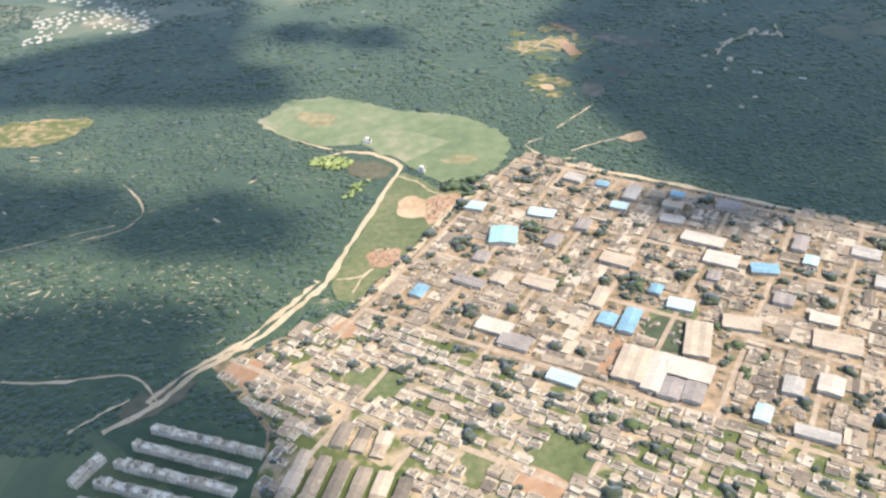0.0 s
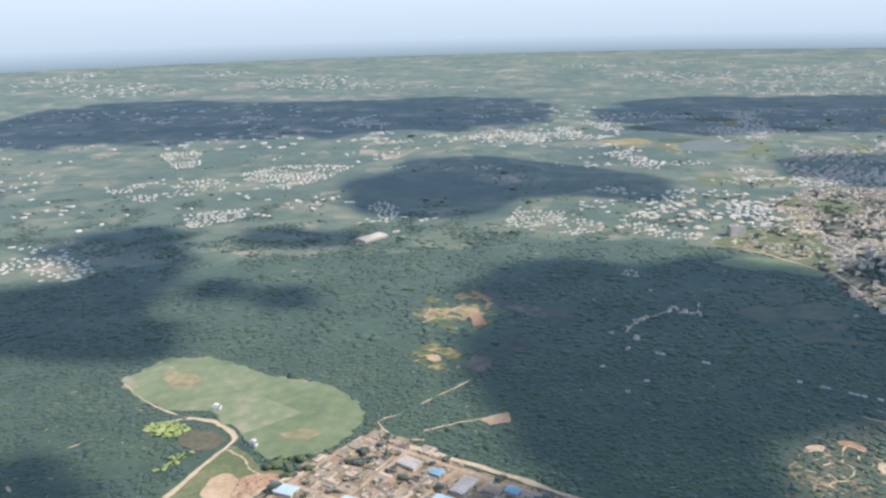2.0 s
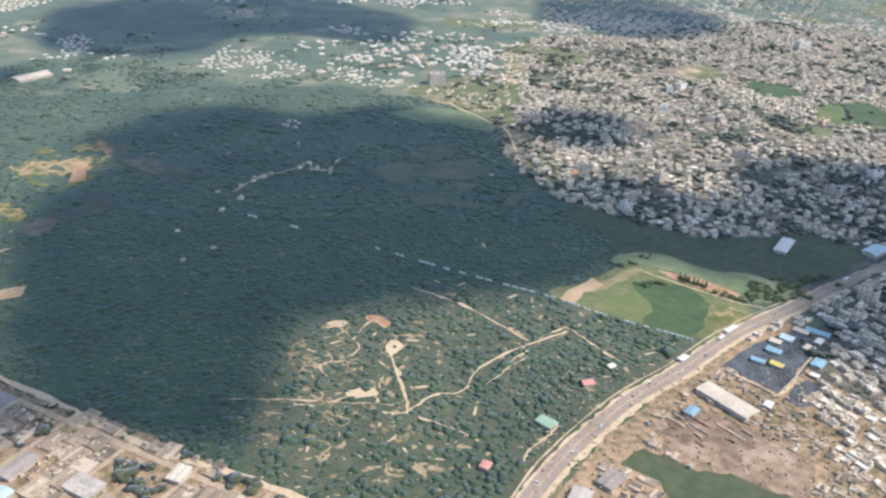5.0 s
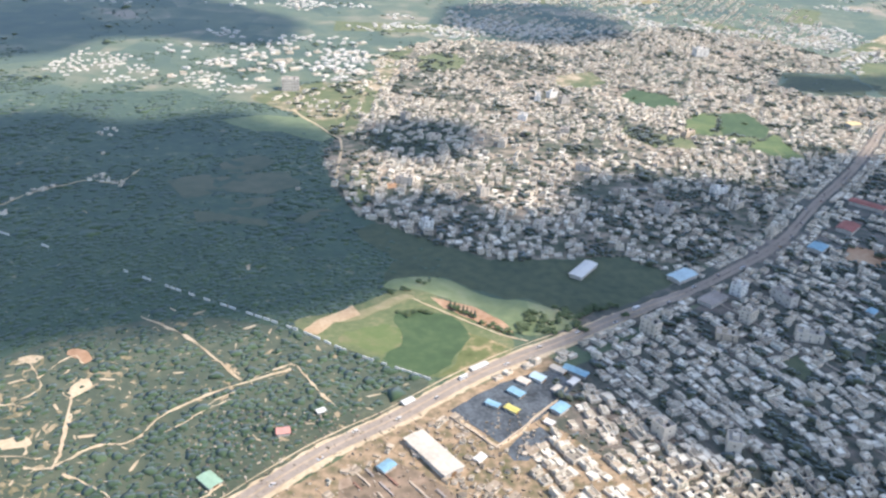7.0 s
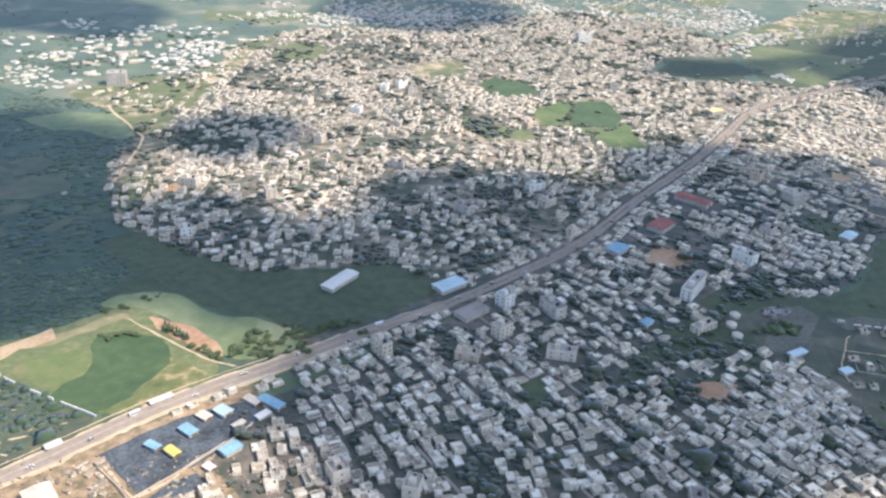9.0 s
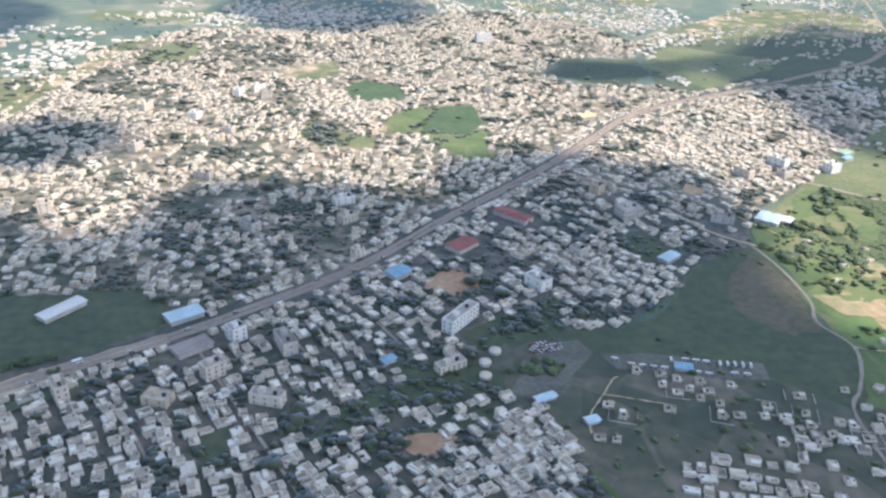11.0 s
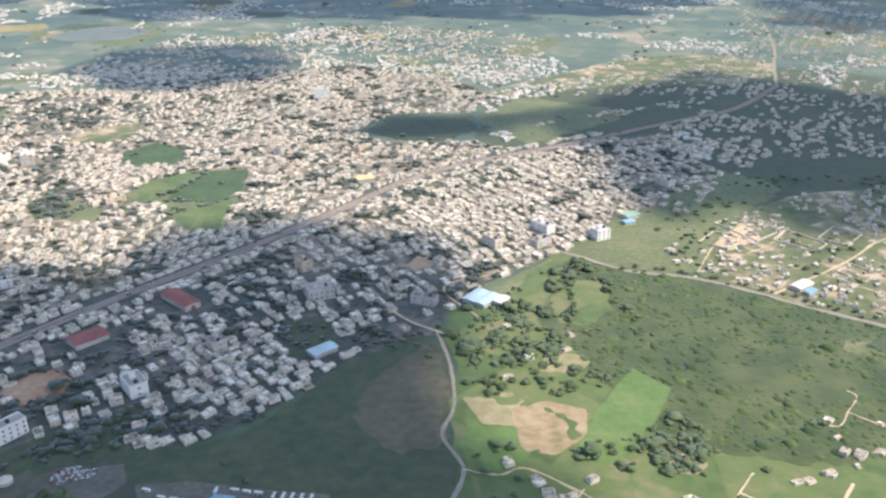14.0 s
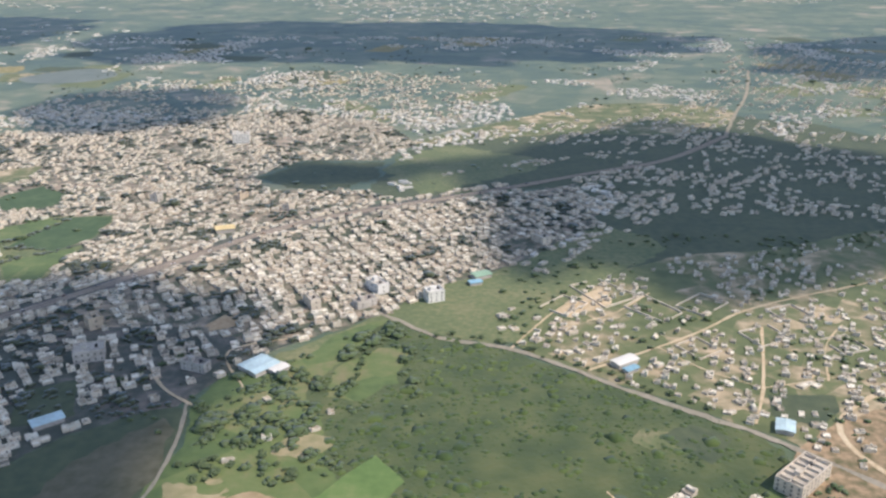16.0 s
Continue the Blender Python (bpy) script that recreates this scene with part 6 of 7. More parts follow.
heap("lean_tos", SHED_MATS, split_batches([GABLE[0], SLAB[0]], np.stack([lean[:, 0], lean[:, 1], np.full(n, .1), rng.uniform(.5, 1.8, n), rng.uniform(.5, 1.3, n), rng.uniform(.3, .95, n), rng.choice([A1, A1 + math.pi / 2], n) + rng.normal(0, .2, n)], 1)), "small lean-to roofs and piled goods in dusty yards", "sheds")
heap("yard_sheds", SHED_MATS, split_batches(LOW_HALLS, turned(house_rows(yard_lots, .4, 1.0))), "low roadside sheds and workshops in dusty yards", "sheds")
heap("new_town_houses", (M_PLASTER, M_SHEDROOF, M_WINDOW, M_TANK), split_batches(FLAT_NEAR + LOW_HALLS[:4], house_rows(new_lots, .55, 1.3)), "white and cream flat-roofed houses at the town edge", "houses")
heap("row_houses", HOUSE_MATS, split_batches(FLAT_NEAR, house_rows(apt_lots, 1.7, 2.3)), "terraced grey flat-roofed row houses", "houses")
heap("grey_terraces", SHED_MATS, split_batches(GABLE, house_rows(grey_lots, 1.3, 1.5)), "long grey-roofed terraces in rows", "houses")
heap("city_houses_south", HOUSE_MATS, split_batches(FLAT_NEAR + SLAB, turned(house_rows(np.concatenate([south_lots, back_lots, road_lots]), .6, 1.8))), "dense pale flat-roofed houses beside the highway", "houses")
near_n = north_lots[:, 1] < 470
heap("city_houses_north", HOUSE_MATS, split_batches(FLAT_NEAR + SLAB, turned(house_rows(north_lots[near_n], .6, 2.1))) + split_batches(FLAT_FAR, turned(house_rows(north_lots[~near_n], .5, 1.6))), "dense cream and white flat-roofed town houses", "houses")
heap("scattered_houses", HOUSE_MATS, split_batches(FLAT_NEAR, house_rows(np.concatenate([se_blocks, plot_lots, near_plots, site_plots, croft_lots, east_lots]), .6, 1.4)), "scattered white houses on green plots", "houses")
heap("far_houses", HOUSE_MATS, split_batches(FLAT_FAR, house_rows(np.concatenate([shade_lots, far_e_lots, far_n_lots, sparse_w, hut_lots]), .6, 1.5)), "pale houses scattered towards the horizon", "houses")
far_l = np.concatenate([lots(p, .45 + .12 * (i % 3), 4.2, 1.9, 3.4, (p[0][0], p[0][1]), .85, fill=.62, clump=.22, jit=.12) for i, p in enumerate(FAR_HOUSES)])
heap("distant_settlements", FAR_MATS, split_batches(FLAT_FAR, house_rows(far_l, .6, 1.1)), "white housing estates far out on the plain", "houses")
tv, tf = box_geo(-.5, .5, -.5, .5, 0, 1)
g = Geo().add((tv, tf), 0).add(([(-.46, -.46, 1.01), (.46, -.46, 1.01), (.46, .46, 1.01), (-.46, .46, 1.01)], [(0, 1, 2, 3)]), 1).add(box_geo(-.4, -.05, -.35, .05, 1.01, 1.35), 0)
TINY = g.tris()
spread_h = scatter(-700, 1100, 470, 1150, 5.2)
spread_h = spread_h[value_noise(spread_h[:, 0], spread_h[:, 1], .011) * .9 + value_noise(spread_h[:, 0] + 700, spread_h[:, 1], .035) * .8 + rng.uniform(-.25, .25, len(spread_h)) > np.where(spread_h[:, 0] > 250, .34, .5)]
for p in [CITY_NORTH, CITY_SOUTH, EAST_SHADE, EAST_PLOTS, P("489,570 506,599 544,598 546,566 528,551 506,552"), P("549,585 568,630 640,660 690,640 660,600 616,557 568,546"), P("-420,400 -420,470 -180,480 -40,520 60,530 150,540 216,540 246,553 248,600 210,480 240,400")] + FAR_HOUSES:
    spread_h = spread_h[~inside(p, spread_h[:, 0], spread_h[:, 1])]
spread_h = spread_h[~near_line(hw_line, spread_h[:, 0], spread_h[:, 1], 9)]
spread_h = spread_h[(spread_h[:, 0] > 130) | (spread_h[:, 1] > 900) | (rng.random(len(spread_h)) < .15)]
n = len(spread_h)
heap("village_houses", FAR_MATS, [(TINY, np.stack([spread_h[:, 0], spread_h[:, 1], np.zeros(n), rng.uniform(1.8, 4.6, n), rng.uniform(1.6, 3.0, n), rng.uniform(.4, 1.1, n), rng.uniform(0, 3, n)], 1))], "small white houses of villages on the plain", "houses")
rim = scatter(-1000, 1500, 880, 2100, 27)
rim = rim[value_noise(rim[:, 0], rim[:, 1], .004) + rng.uniform(-.2, .2, len(rim)) > .3]
n = len(rim)
heap("horizon_houses", FAR_MATS, split_batches(FLAT_FAR, np.stack([rim[:, 0], rim[:, 1], np.zeros(n), rng.uniform(3, 11, n), rng.uniform(3, 6, n), rng.uniform(.7, 1.6, n), rng.uniform(0, 3, n)], 1)), "white specks of buildings near the horizon", "houses")

# ---------------------------------------------------------------- trees
CROWNS = [crown_template(i, 4, spread=.75, rag=.34) for i in range(6)]
CROWNS_FAR = [crown_template(i + 20, 1, trunk=False, rag=.3) for i in range(4)]
PATHS = [(P("55,317 47,307 25,282 32,272 51,269"), 1.1), (P("179,229 185,229 185,234 183,244 181,254"), .8), (P("185,229 192,236 198,237 201,240 204,247 215,257 232,267"), .8), (P("162,268 166,268 170,262 172,257 167,251"), .7), (P("157,232 164,232 171,236 176,238 178,233"), .8), (P("179,268 175,272 170,262"), .7), (P("187,292 198,285 206,278 220,262"), 1.2), (P("127,345 170,322 195,307 234,284 268,263"), .5), (P("-120,225 -108,232 -106,245 -118,262"), 1.2), (P("-160,214 -140,222 -112,234"), 1.2), (P("-116,159 -102,158 -84,160 -74,150"), 1.4), (DIRT_ROAD, 3.2), (P("206,188 219,209 240,232 259,247 281,266 307,283 326,296"), 6.5)]
CLEAR = [TOWN_OLD, MEADOW, STRIP, HW_FIELD, UP_FIELD, CITY_NORTH, CITY_SOUTH, P("49,394 54,393 59,375 53,373"), P("36,340 40,340 42,335 38,334"), P("59,285 63,288 69,291 70,284 63,281"), P("58,417 74,403 92,390 98,381 92,379 76,391 60,408"), P("55,330 58,345 67,357 75,353 71,346 60,335"), P("-190,300 -185,318 -172,322 -150,320 -155,303 -165,297"), P("206,188 219,209 240,232 259,247 281,266 307,283 326,296 340,200 206,150"), APT, P("-100,95 -88,132 -76,146 -60,120")]
ORCHARDS = [P("150,205 150,255 168,280 200,292 232,285 268,262 240,234 222,213 206,190 195,178 176,190"), P("-165,212 -120,214 -70,210 -45,190 -70,180 -110,184 -160,190")]


CLEAR += FAR_HOUSES + WOOD_MEADOWS + [P("176,472 194,482 216,479 230,452 226,445 217,449 207,457 195,457 184,464"), P("126,444 126,457 136,457 136,443"), P("37,264 61,252 83,240 101,229 132,211 144,206 184,186 184,190 144,210 132,215 101,233 83,244 61,256 37,268")]


def clear_of(p, polys=CLEAR, lines=PATHS):
    ok = np.ones(len(p), bool)
    for q in polys:
        ok &= ~inside(q, p[:, 0], p[:, 1])
    for line, d in lines:
        ok &= ~near_line(line, p[:, 0], p[:, 1], d)
    return p[ok]


spk = clear_of(np.concatenate([scatter(-190, -30, 160, 300, 3.1), scatter(130, 268, 185, 300, 3.0), scatter(20, 230, 235, 480, 9)]))
in_orch = inside(ORCHARDS[0], spk[:, 0], spk[:, 1]) | inside(ORCHARDS[1], spk[:, 0], spk[:, 1])
spk = spk[rng.random(len(spk)) < np.where(in_orch, np.where(spk[:, 0] > 200, .12, np.where(spk[:, 0] < 0, .8, .3)), .06)]
k = len(spk)
spk_len = rng.uniform(.25, .95, k) * np.where(rng.random(k) < .12, 2.2, 1)
spk_turn = rng.normal(.2, .9, k)
a = np.arange(9) / 9 * 6.283
blot = np.stack([np.cos(a) * (1 + .25 * np.sin(3 * a + 1)), np.sin(a) * (1 + .3 * np.cos(2 * a)), np.zeros(9)], 1)
blot_t = (np.concatenate([blot, [[0, 0, 0]]]), np.array([(i, (i + 1) % 9, 9) for i in range(9)]), np.zeros(9, int))
heap("sandy_spots", (M_TRACK,), [(blot_t, np.stack([spk[:, 0], spk[:, 1], np.full(k, .19), spk_len, spk_len * rng.uniform(.16, .4, k), np.ones(k), spk_turn], 1))], "bare sandy spots between the trees", "soil")
wood = clear_of(scatter(-190, 275, 135, 345, 1.14, .95))
keep = np.ones(len(wood), bool)
for (x, y), q, u in zip(spk, spk_len, spk_turn):
    dx, dy = wood[:, 0] - x, wood[:, 1] - y
    al, ac = dx * math.cos(u) + dy * math.sin(u), dy * math.cos(u) - dx * math.sin(u)
    keep &= (al / (q + .75)) ** 2 + (ac / (q * .45 + .85)) ** 2 > 1
wood = wood[keep & (wood[:, 0] > -112 - (wood[:, 1] - 122) * .45)]
thin = inside(ORCHARDS[0], wood[:, 0], wood[:, 1])
dens = value_noise(wood[:, 0], wood[:, 1], .09)
BARE_ZONE = P("143,254 147,264 158,271 172,274 190,269 196,257 187,242 187,226 196,220 200,212 190,204 178,203 161,212 149,208 141,216 148,227 150,238")


def sand_field(x, y):
    """Above nought on the sandy veins and patches between the orchard trees."""
    va, vb, patch = value_noise(x, y, .24), value_noise(x + 40, y, .42), value_noise(x + 70, y, .13)
    rich = inside(BARE_ZONE, x, y)
    width = np.where(rich, .0, -.06) + .18 * np.clip(patch, -.25, .4) + .05 * value_noise(x + 9, y, .8)
    blot = value_noise(x + 11, y + 5, .4) - np.where(rich, .5, .6)
    return np.maximum(np.maximum(width - np.abs(va), width * .8 - np.abs(vb)), blot)


DARK_GROVE = P("188,227 196,235 202,238 206,245 214,248 220,258 250,262 232,240 216,220 208,214 203,217 193,223")
ragged("orchard_soil", ORCHARDS[0], .12, M_SAND, "pale sandy soil showing in veins between trees", "soil", lambda x, y: np.where(inside(DARK_GROVE, x, y), -1.0, sand_field(x, y)), .4)
wood = wood[~thin & (dens + rng.uniform(-.3, .3, len(wood)) > -.42) | thin]
thin = inside(ORCHARDS[0], wood[:, 0], wood[:, 1])
wood = wood[~thin | inside(DARK_GROVE, wood[:, 0], wood[:, 1]) | (sand_field(wood[:, 0], wood[:, 1]) < -.1)]
open_wood = inside(ORCHARDS[0], wood[:, 0], wood[:, 1]) | inside(ORCHARDS[1], wood[:, 0], wood[:, 1])
heap("woodland", (M_LEAF, M_BARK), split_batches(CROWNS_FAR, sunk(tree_rows(wood[~open_wood], 1.25, .35), .1)), "dense dark green woodland of small trees", "trees", soft_shade=True)
heap("open_woodland", (M_LEAF, M_BARK), split_batches(CROWNS_FAR, low(tree_rows(wood[open_wood], 1.05, .32), .14)), "scattered small trees on sandy ground", "trees", soft_shade=True)
wood = clear_of(scatter(-360, 262, 345, 640, 2.0, .95))
wood = wood[value_noise(wood[:, 0], wood[:, 1], .05) + rng.uniform(-.3, .3, len(wood)) > -.25 + np.clip((wood[:, 1] - 430) / 260, 0, 1) * .95]
wood = wood[~inside(P("24,388 28,411 41,419 54,420 66,400 71,381 60,370 50,366 38,372"), wood[:, 0], wood[:, 1]) | (rng.random(len(wood)) < .3)]
heap("woodland_north", (M_LEAF, M_BARK), split_batches(CROWNS_FAR, sunk(tree_rows(wood, 2.0, .35), .075)), "dark green woodland of small trees", "trees", soft_shade=True)
wood = clear_of(scatter(-900, 1100, 480, 1200, 7.5), [CITY_NORTH, CITY_SOUTH, EAST_PLOTS, EAST_SHADE] + FAR_HOUSES, [])
wood = wood[value_noise(wood[:, 0], wood[:, 1], .02) + rng.uniform(-.4, .4, len(wood)) > .42]
heap("plain_bushes", (M_SCRUBLEAF,), split_batches(CROWNS_FAR, low(tree_rows(wood, 1.2, .5), .35)), "scattered bushes and trees on the plain", "bushes", soft_shade=True)
built = np.zeros((800, 700), bool)
for x, y, w, d, _ in all_lots:
    q = max(w, d) / 2 + .35
    built[max(0, int(x - q + 81)):int(x + q + 81), max(0, int(y - q - 79)):int(y + q - 79)] = True
for x, y, q in spots:
    built[max(0, int(x - q + 81)):max(0, int(x + q + 81)), max(0, int(y - q - 79)):int(y + q - 79)] = True
town_t = np.concatenate([scatter(-60, 188, 95, 275, 2.3), scatter(195, 660, 205, 730, 2.3)])
tx, ty = town_t[:, 0], town_t[:, 1]
ok = inside(TOWN_OLD, tx, ty) | inside(CITY_NORTH, tx, ty) | inside(CITY_SOUTH, tx, ty)
ok &= ~near_line(hw_line, tx, ty, 2.6) & ~built[np.clip(tx + 80, 0, 799).astype(int), np.clip(ty - 80, 0, 699).astype(int)]
for p in TOWN_GREENS + CITY_FIELDS + [P("414,335 420,345 431,345 427,333"), P("409,267 413,273 420,272 417,266"), PARK_LOT, APT_GREY]:
    ok &= ~inside(p, tx, ty)
for line, q in town_streets:
    ok &= ~near_line(line, tx, ty, q - .6)
shade = inside(CITY_PARK, tx, ty) * .5 + (inside(CITY_SOUTH, tx, ty) & (tx < 480)) * .6 + (inside(CITY_NORTH, tx, ty) & (ty < 430)) * .3
grove = value_noise(tx + 300, ty, .085) - np.where(inside(TOWN_OLD, tx, ty), .25, .46)
town_t = town_t[ok & ((grove > 0) | (value_noise(tx, ty, .07) + rng.uniform(-.6, .6, len(tx)) > .28 - shade - .75 * inside(TOWN_OLD, tx, ty)))]
heap("town_trees", (M_TOWNLEAF, M_BARK), split_batches(CROWNS, low(tree_rows(town_t, 1.2, .35), .36)), "dark green trees between the houses", "trees", soft_shade=True)
bush = scatter(545, 665, 295, 415, .95)
bush = bush[inside(MARSH, bush[:, 0], bush[:, 1]) & ~inside(P("552,306 550,313 558,327 570,344 577,334 571,323 562,311 556,306"), bush[:, 0], bush[:, 1]) & ~inside(P("555,383 566,396 574,394 572,376 563,367 555,367"), bush[:, 0], bush[:, 1])]
bush = bush[value_noise(bush[:, 0], bush[:, 1], .07) + rng.uniform(-.15, .15, len(bush)) > -.3 - np.where(inside(P("560,412 602,395 618,370 600,345 580,346 566,360 566,395"), bush[:, 0], bush[:, 1]), .25, 0)]
rows_b = sunk(tree_rows(bush, 1.1, .45), .42)
heap("marsh_bushes", (M_MARSHLEAF,), split_batches(CROWNS_FAR, rows_b), "low green marsh bushes and tall grass", "bushes", soft_shade=True)
fld = np.concatenate([scatter(440, 760, 205, 400, 5), scatter(600, 800, 330, 500, 4.2)])
fld = clear_of(fld, [MARSH, CITY_SOUTH, CITY_NORTH, P("539,317 543,324 551,327 552,321 548,312 542,311"), P("560,330 570,343 579,333 567,314 558,320"), P("466,315 482,325 498,349 516,356 518,320 515,296 490,300"), PARK_LOT], [(CANAL, 2), (MARSH_ROAD, 2)])
fld = fld[~inside(EAST_PLOTS, fld[:, 0], fld[:, 1]) | (rng.random(len(fld)) < .5)]
fld = fld[value_noise(fld[:, 0], fld[:, 1], .05) + rng.uniform(-.4, .4, len(fld)) > .24]
heap("plot_bushes", (M_BUSH, M_BARK), split_batches(CROWNS, low(tree_rows(fld, .95, .22), .5)), "bushes and small trees around green plots", "bushes", soft_shade=True)


def leaf_tree(seed, radius, m):
    """A tree whose crown is many small leafy tufts on a tapered trunk with limbs."""
    r = np.random.default_rng(seed)
    ob = new("tree")
    g = Geo()
    def limb(p, q, r0, r1):
        d = Vector(q) - Vector(p)
        e = d.orthogonal().normalized()
        f = d.cross(e).normalized()
        v = [tuple(Vector(c) + rad * (e * math.cos(k * 2.094) + f * math.sin(k * 2.094))) for c, rad in ((p, r0), (q, r1)) for k in range(3)]
        g.add((v, [(0, 1, 4, 3), (1, 2, 5, 4), (2, 0, 3, 5)]))
    limb((0, 0, 0), (0, 0, radius), .16 * radius, .1 * radius)
    for i in range(6):
        a = i * 1.05 + r.uniform(-.3, .3)
        tip = (math.cos(a) * radius * .65, math.sin(a) * radius * .65, radius * r.uniform(1.1, 1.8))
        limb((0, 0, radius * .8), tip, .08 * radius, .02 * radius)
    bv, bf = ICO1
    crown = Geo()
    for i in range(36):
        d = Vector(r.normal(0, 1, 3)).normalized() * radius * r.uniform(.45, .92)
        c = np.array([d.x, d.y, d.z * .75 + radius * 1.35])
        v = bv * radius * r.uniform(.16, .3) * (1 + r.normal(0, .28, (len(bv), 1))) + c
        crown.add(([tuple(q) for q in v], [tuple(int(k) for k in f) for f in bf]))
    part("trunk", g, M_BARK, ob)
    foliage = part("crown", crown, m, ob)
    foliage.data.polygons.foreach_set("use_smooth", [True] * len(foliage.data.polygons))
    return ob


bits = np.concatenate([scatter(-30, 4, 203, 250, .8), scatter(212, 330, 150, 250, 1.5), scatter(28, 60, 124, 160, 1.2)])
bits = bits[inside(P("-11,244 -3,247 1,245 -6,231 -11,228"), bits[:, 0], bits[:, 1]) | inside(P("-28,213 -22,216 -18,212 -21,205 -27,206"), bits[:, 0], bits[:, 1]) | inside(P("30,136 44,140 40,150 28,146"), bits[:, 0], bits[:, 1]) | (bits[:, 0] > 212)]
bits = bits[(rng.random(len(bits)) < .45) & ~inside(YARD_FIELD, bits[:, 0], bits[:, 1])]
n = len(bits)
heap("rubble", (M_SHEDROOF,), [((np.array(box_geo(-.5, .5, -.5, .5, 0, 1)[0]), Geo().add(box_geo(-.5, .5, -.5, .5, 0, 1)).tris()[1], np.zeros(10, int)), np.stack([bits[:, 0], bits[:, 1], np.full(n, .18), rng.uniform(.2, .9, n), rng.uniform(.15, .4, n), rng.uniform(.1, .35, n), rng.uniform(0, 3, n)], 1))], "piled bricks, planks and rubble in dusty yards", "rubble")
tree_protos = [leaf_tree(i, .8 + .22 * i, M_BUSH) for i in range(4)]
tree_spots = []
for line, gap, off in ((P("275,300 277,298 280,296 282,294"), .9, .15), (P("284,291 287,289 290,287 292,285"), 1.0, .5), (P("526,361 530,352 536,360 530,366"), 2.4, 1), (P("527,338 537,340 536,334 530,333"), 1.8, .7), (P("543,384 552,376 560,372 562,392 566,408"), 2.3, .8), (P("551,332 549,341 540,346 533,350"), 2.6, 1),
                       (P("575,306 566,312 560,306 556,316"), 2.6, 1.2), (P("300,291 318,299 326,303 312,296"), 2.2, 1), (P("434,294 441,300 447,298 440,293"), 2, .8), (P("398,262 404,276 412,290 424,296"), 2.6, 1.2), (P("500,372 508,384 516,392"), 3, 1.5), (P("582,404 601,399 616,389 634,376 650,364"), 3.2, .8)):
    c = smooth(line, False, 12)
    dist = np.concatenate([[0], np.cumsum(np.hypot(*np.diff(c, axis=0).T))])
    for s in np.arange(0, dist[-1], gap):
        tree_spots.append((np.interp(s, dist, c[:, 0]) + rng.normal(0, off), np.interp(s, dist, c[:, 1]) + rng.normal(0, off)))
CLUMPS = P("261,296 264,297 267,297 262,311 268,314 258,308 295,291 298,295 301,297 304,292 301,288 296,288 299,292 302,293 308,297 311,298 312,295 296,289 298,294 298,297 301,288 294,287 304,287 309,295 307,289 310,298 311,291 305,291 310,300 316,299 313,288 327,297 321,300 534,338 532,339 535,337 553,336 554,334 547,334 570,306 567,308 572,305 568,315 566,312 531,349 528,357 526,362 530,353")
CLUMPS += P("438,297 441,299 445,299 446,296 443,295 440,296 568,408 570,403 572,396 573,388 574,381 576,375 577,370")
CLUMPS += P("-4,255 -1,257 3,255 -3,251 1,251 412,500 420,480 404,470 425,462 436,490 390,530")
CLUMPS += P("548,377 552,373 559,375 550,347 554,342 547,358 571,314 574,311 566,307 562,313 578,318 67,171 67,164 64,159 67,153 73,158 31,147 35,145 33,140 37,137 117,170 115,160 120,160 128,163 127,156 119,151 122,145 106,139 3,250 7,251 21,225 23,222 31,206 34,203 32,197 27,195 5,199 48,189 50,194")
CLUMPS += P("544,351 540,351 552,374 556,372 559,370 549,376 558,344 560,340 562,339 546,339 555,344 559,305 552,310 549,310 534,312 606,319 570,404 575,392 577,376 577,362")
for x, y in CLUMPS:
    for _ in range(3):
        tree_spots.append((x + rng.normal(0, 1.1), y + rng.normal(0, 1.0)))
more_trees = np.array(tree_spots[298:])
heap("hedge_trees", (M_BUSH, M_BARK), split_batches(CROWNS, low(tree_rows(more_trees, 1.25, .35), .42)), "dark green trees and shrubs along hedges", "trees", soft_shade=True)
for i, (x, y) in enumerate(tree_spots[:298]):
    k = i % 4
    m = pose(x, y, 0.1, 0, 0, rng.uniform(0, 360)) @ Matrix.Diagonal((.9, .9, .62, 1))
    if i < 4:
        tree_protos[k].matrix_basis = m
        tagged(tree_protos[k], "dark green leafy tree with a rounded uneven crown", "tree", "trees along fields and roads")
    else:
        copy_thing(tree_protos[k], m)
hedge = scatter(526, 580, 298, 415, 1.7)
hedge = hedge[inside(P("527,345 548,345 566,364 556,370 554,384 566,398 570,410 556,402 545,390 530,378"), hedge[:, 0], hedge[:, 1]) | inside(P("560,300 580,304 588,318 578,330 570,318 560,308"), hedge[:, 0], hedge[:, 1])]
hedge = hedge[value_noise(hedge[:, 0], hedge[:, 1], .13) + rng.uniform(-.2, .2, len(hedge)) > .1]
heap("croft_trees", (M_BUSH, M_BARK), split_batches(CROWNS, low(tree_rows(hedge, 1.1, .4), .3)), "dark green trees in clumps between meadows", "trees", soft_shade=True)
hedge = scatter(366, 452, 436, 512, 1.6, .9)
on_edge = np.zeros(len(hedge), bool)
for line in (P("419,505 427,502 421,485 414,470"), P("418,470 428,470 440,468"), P("425,456 432,462 440,468"), P("388,452 391,467")):
    on_edge |= near_line(line, hedge[:, 0], hedge[:, 1], 1.3)
grove_in = inside(P("369,468 373,479 382,472 388,455 379,452"), hedge[:, 0], hedge[:, 1])
hedge = hedge[on_edge & (rng.random(len(hedge)) < .6) | grove_in]
heap("city_hedges", (M_TOWNLEAF, M_BARK), split_batches(CROWNS, low(tree_rows(hedge, 1.15, .35), .35)), "dark green hedges and a grove between city fields", "trees", soft_shade=True)
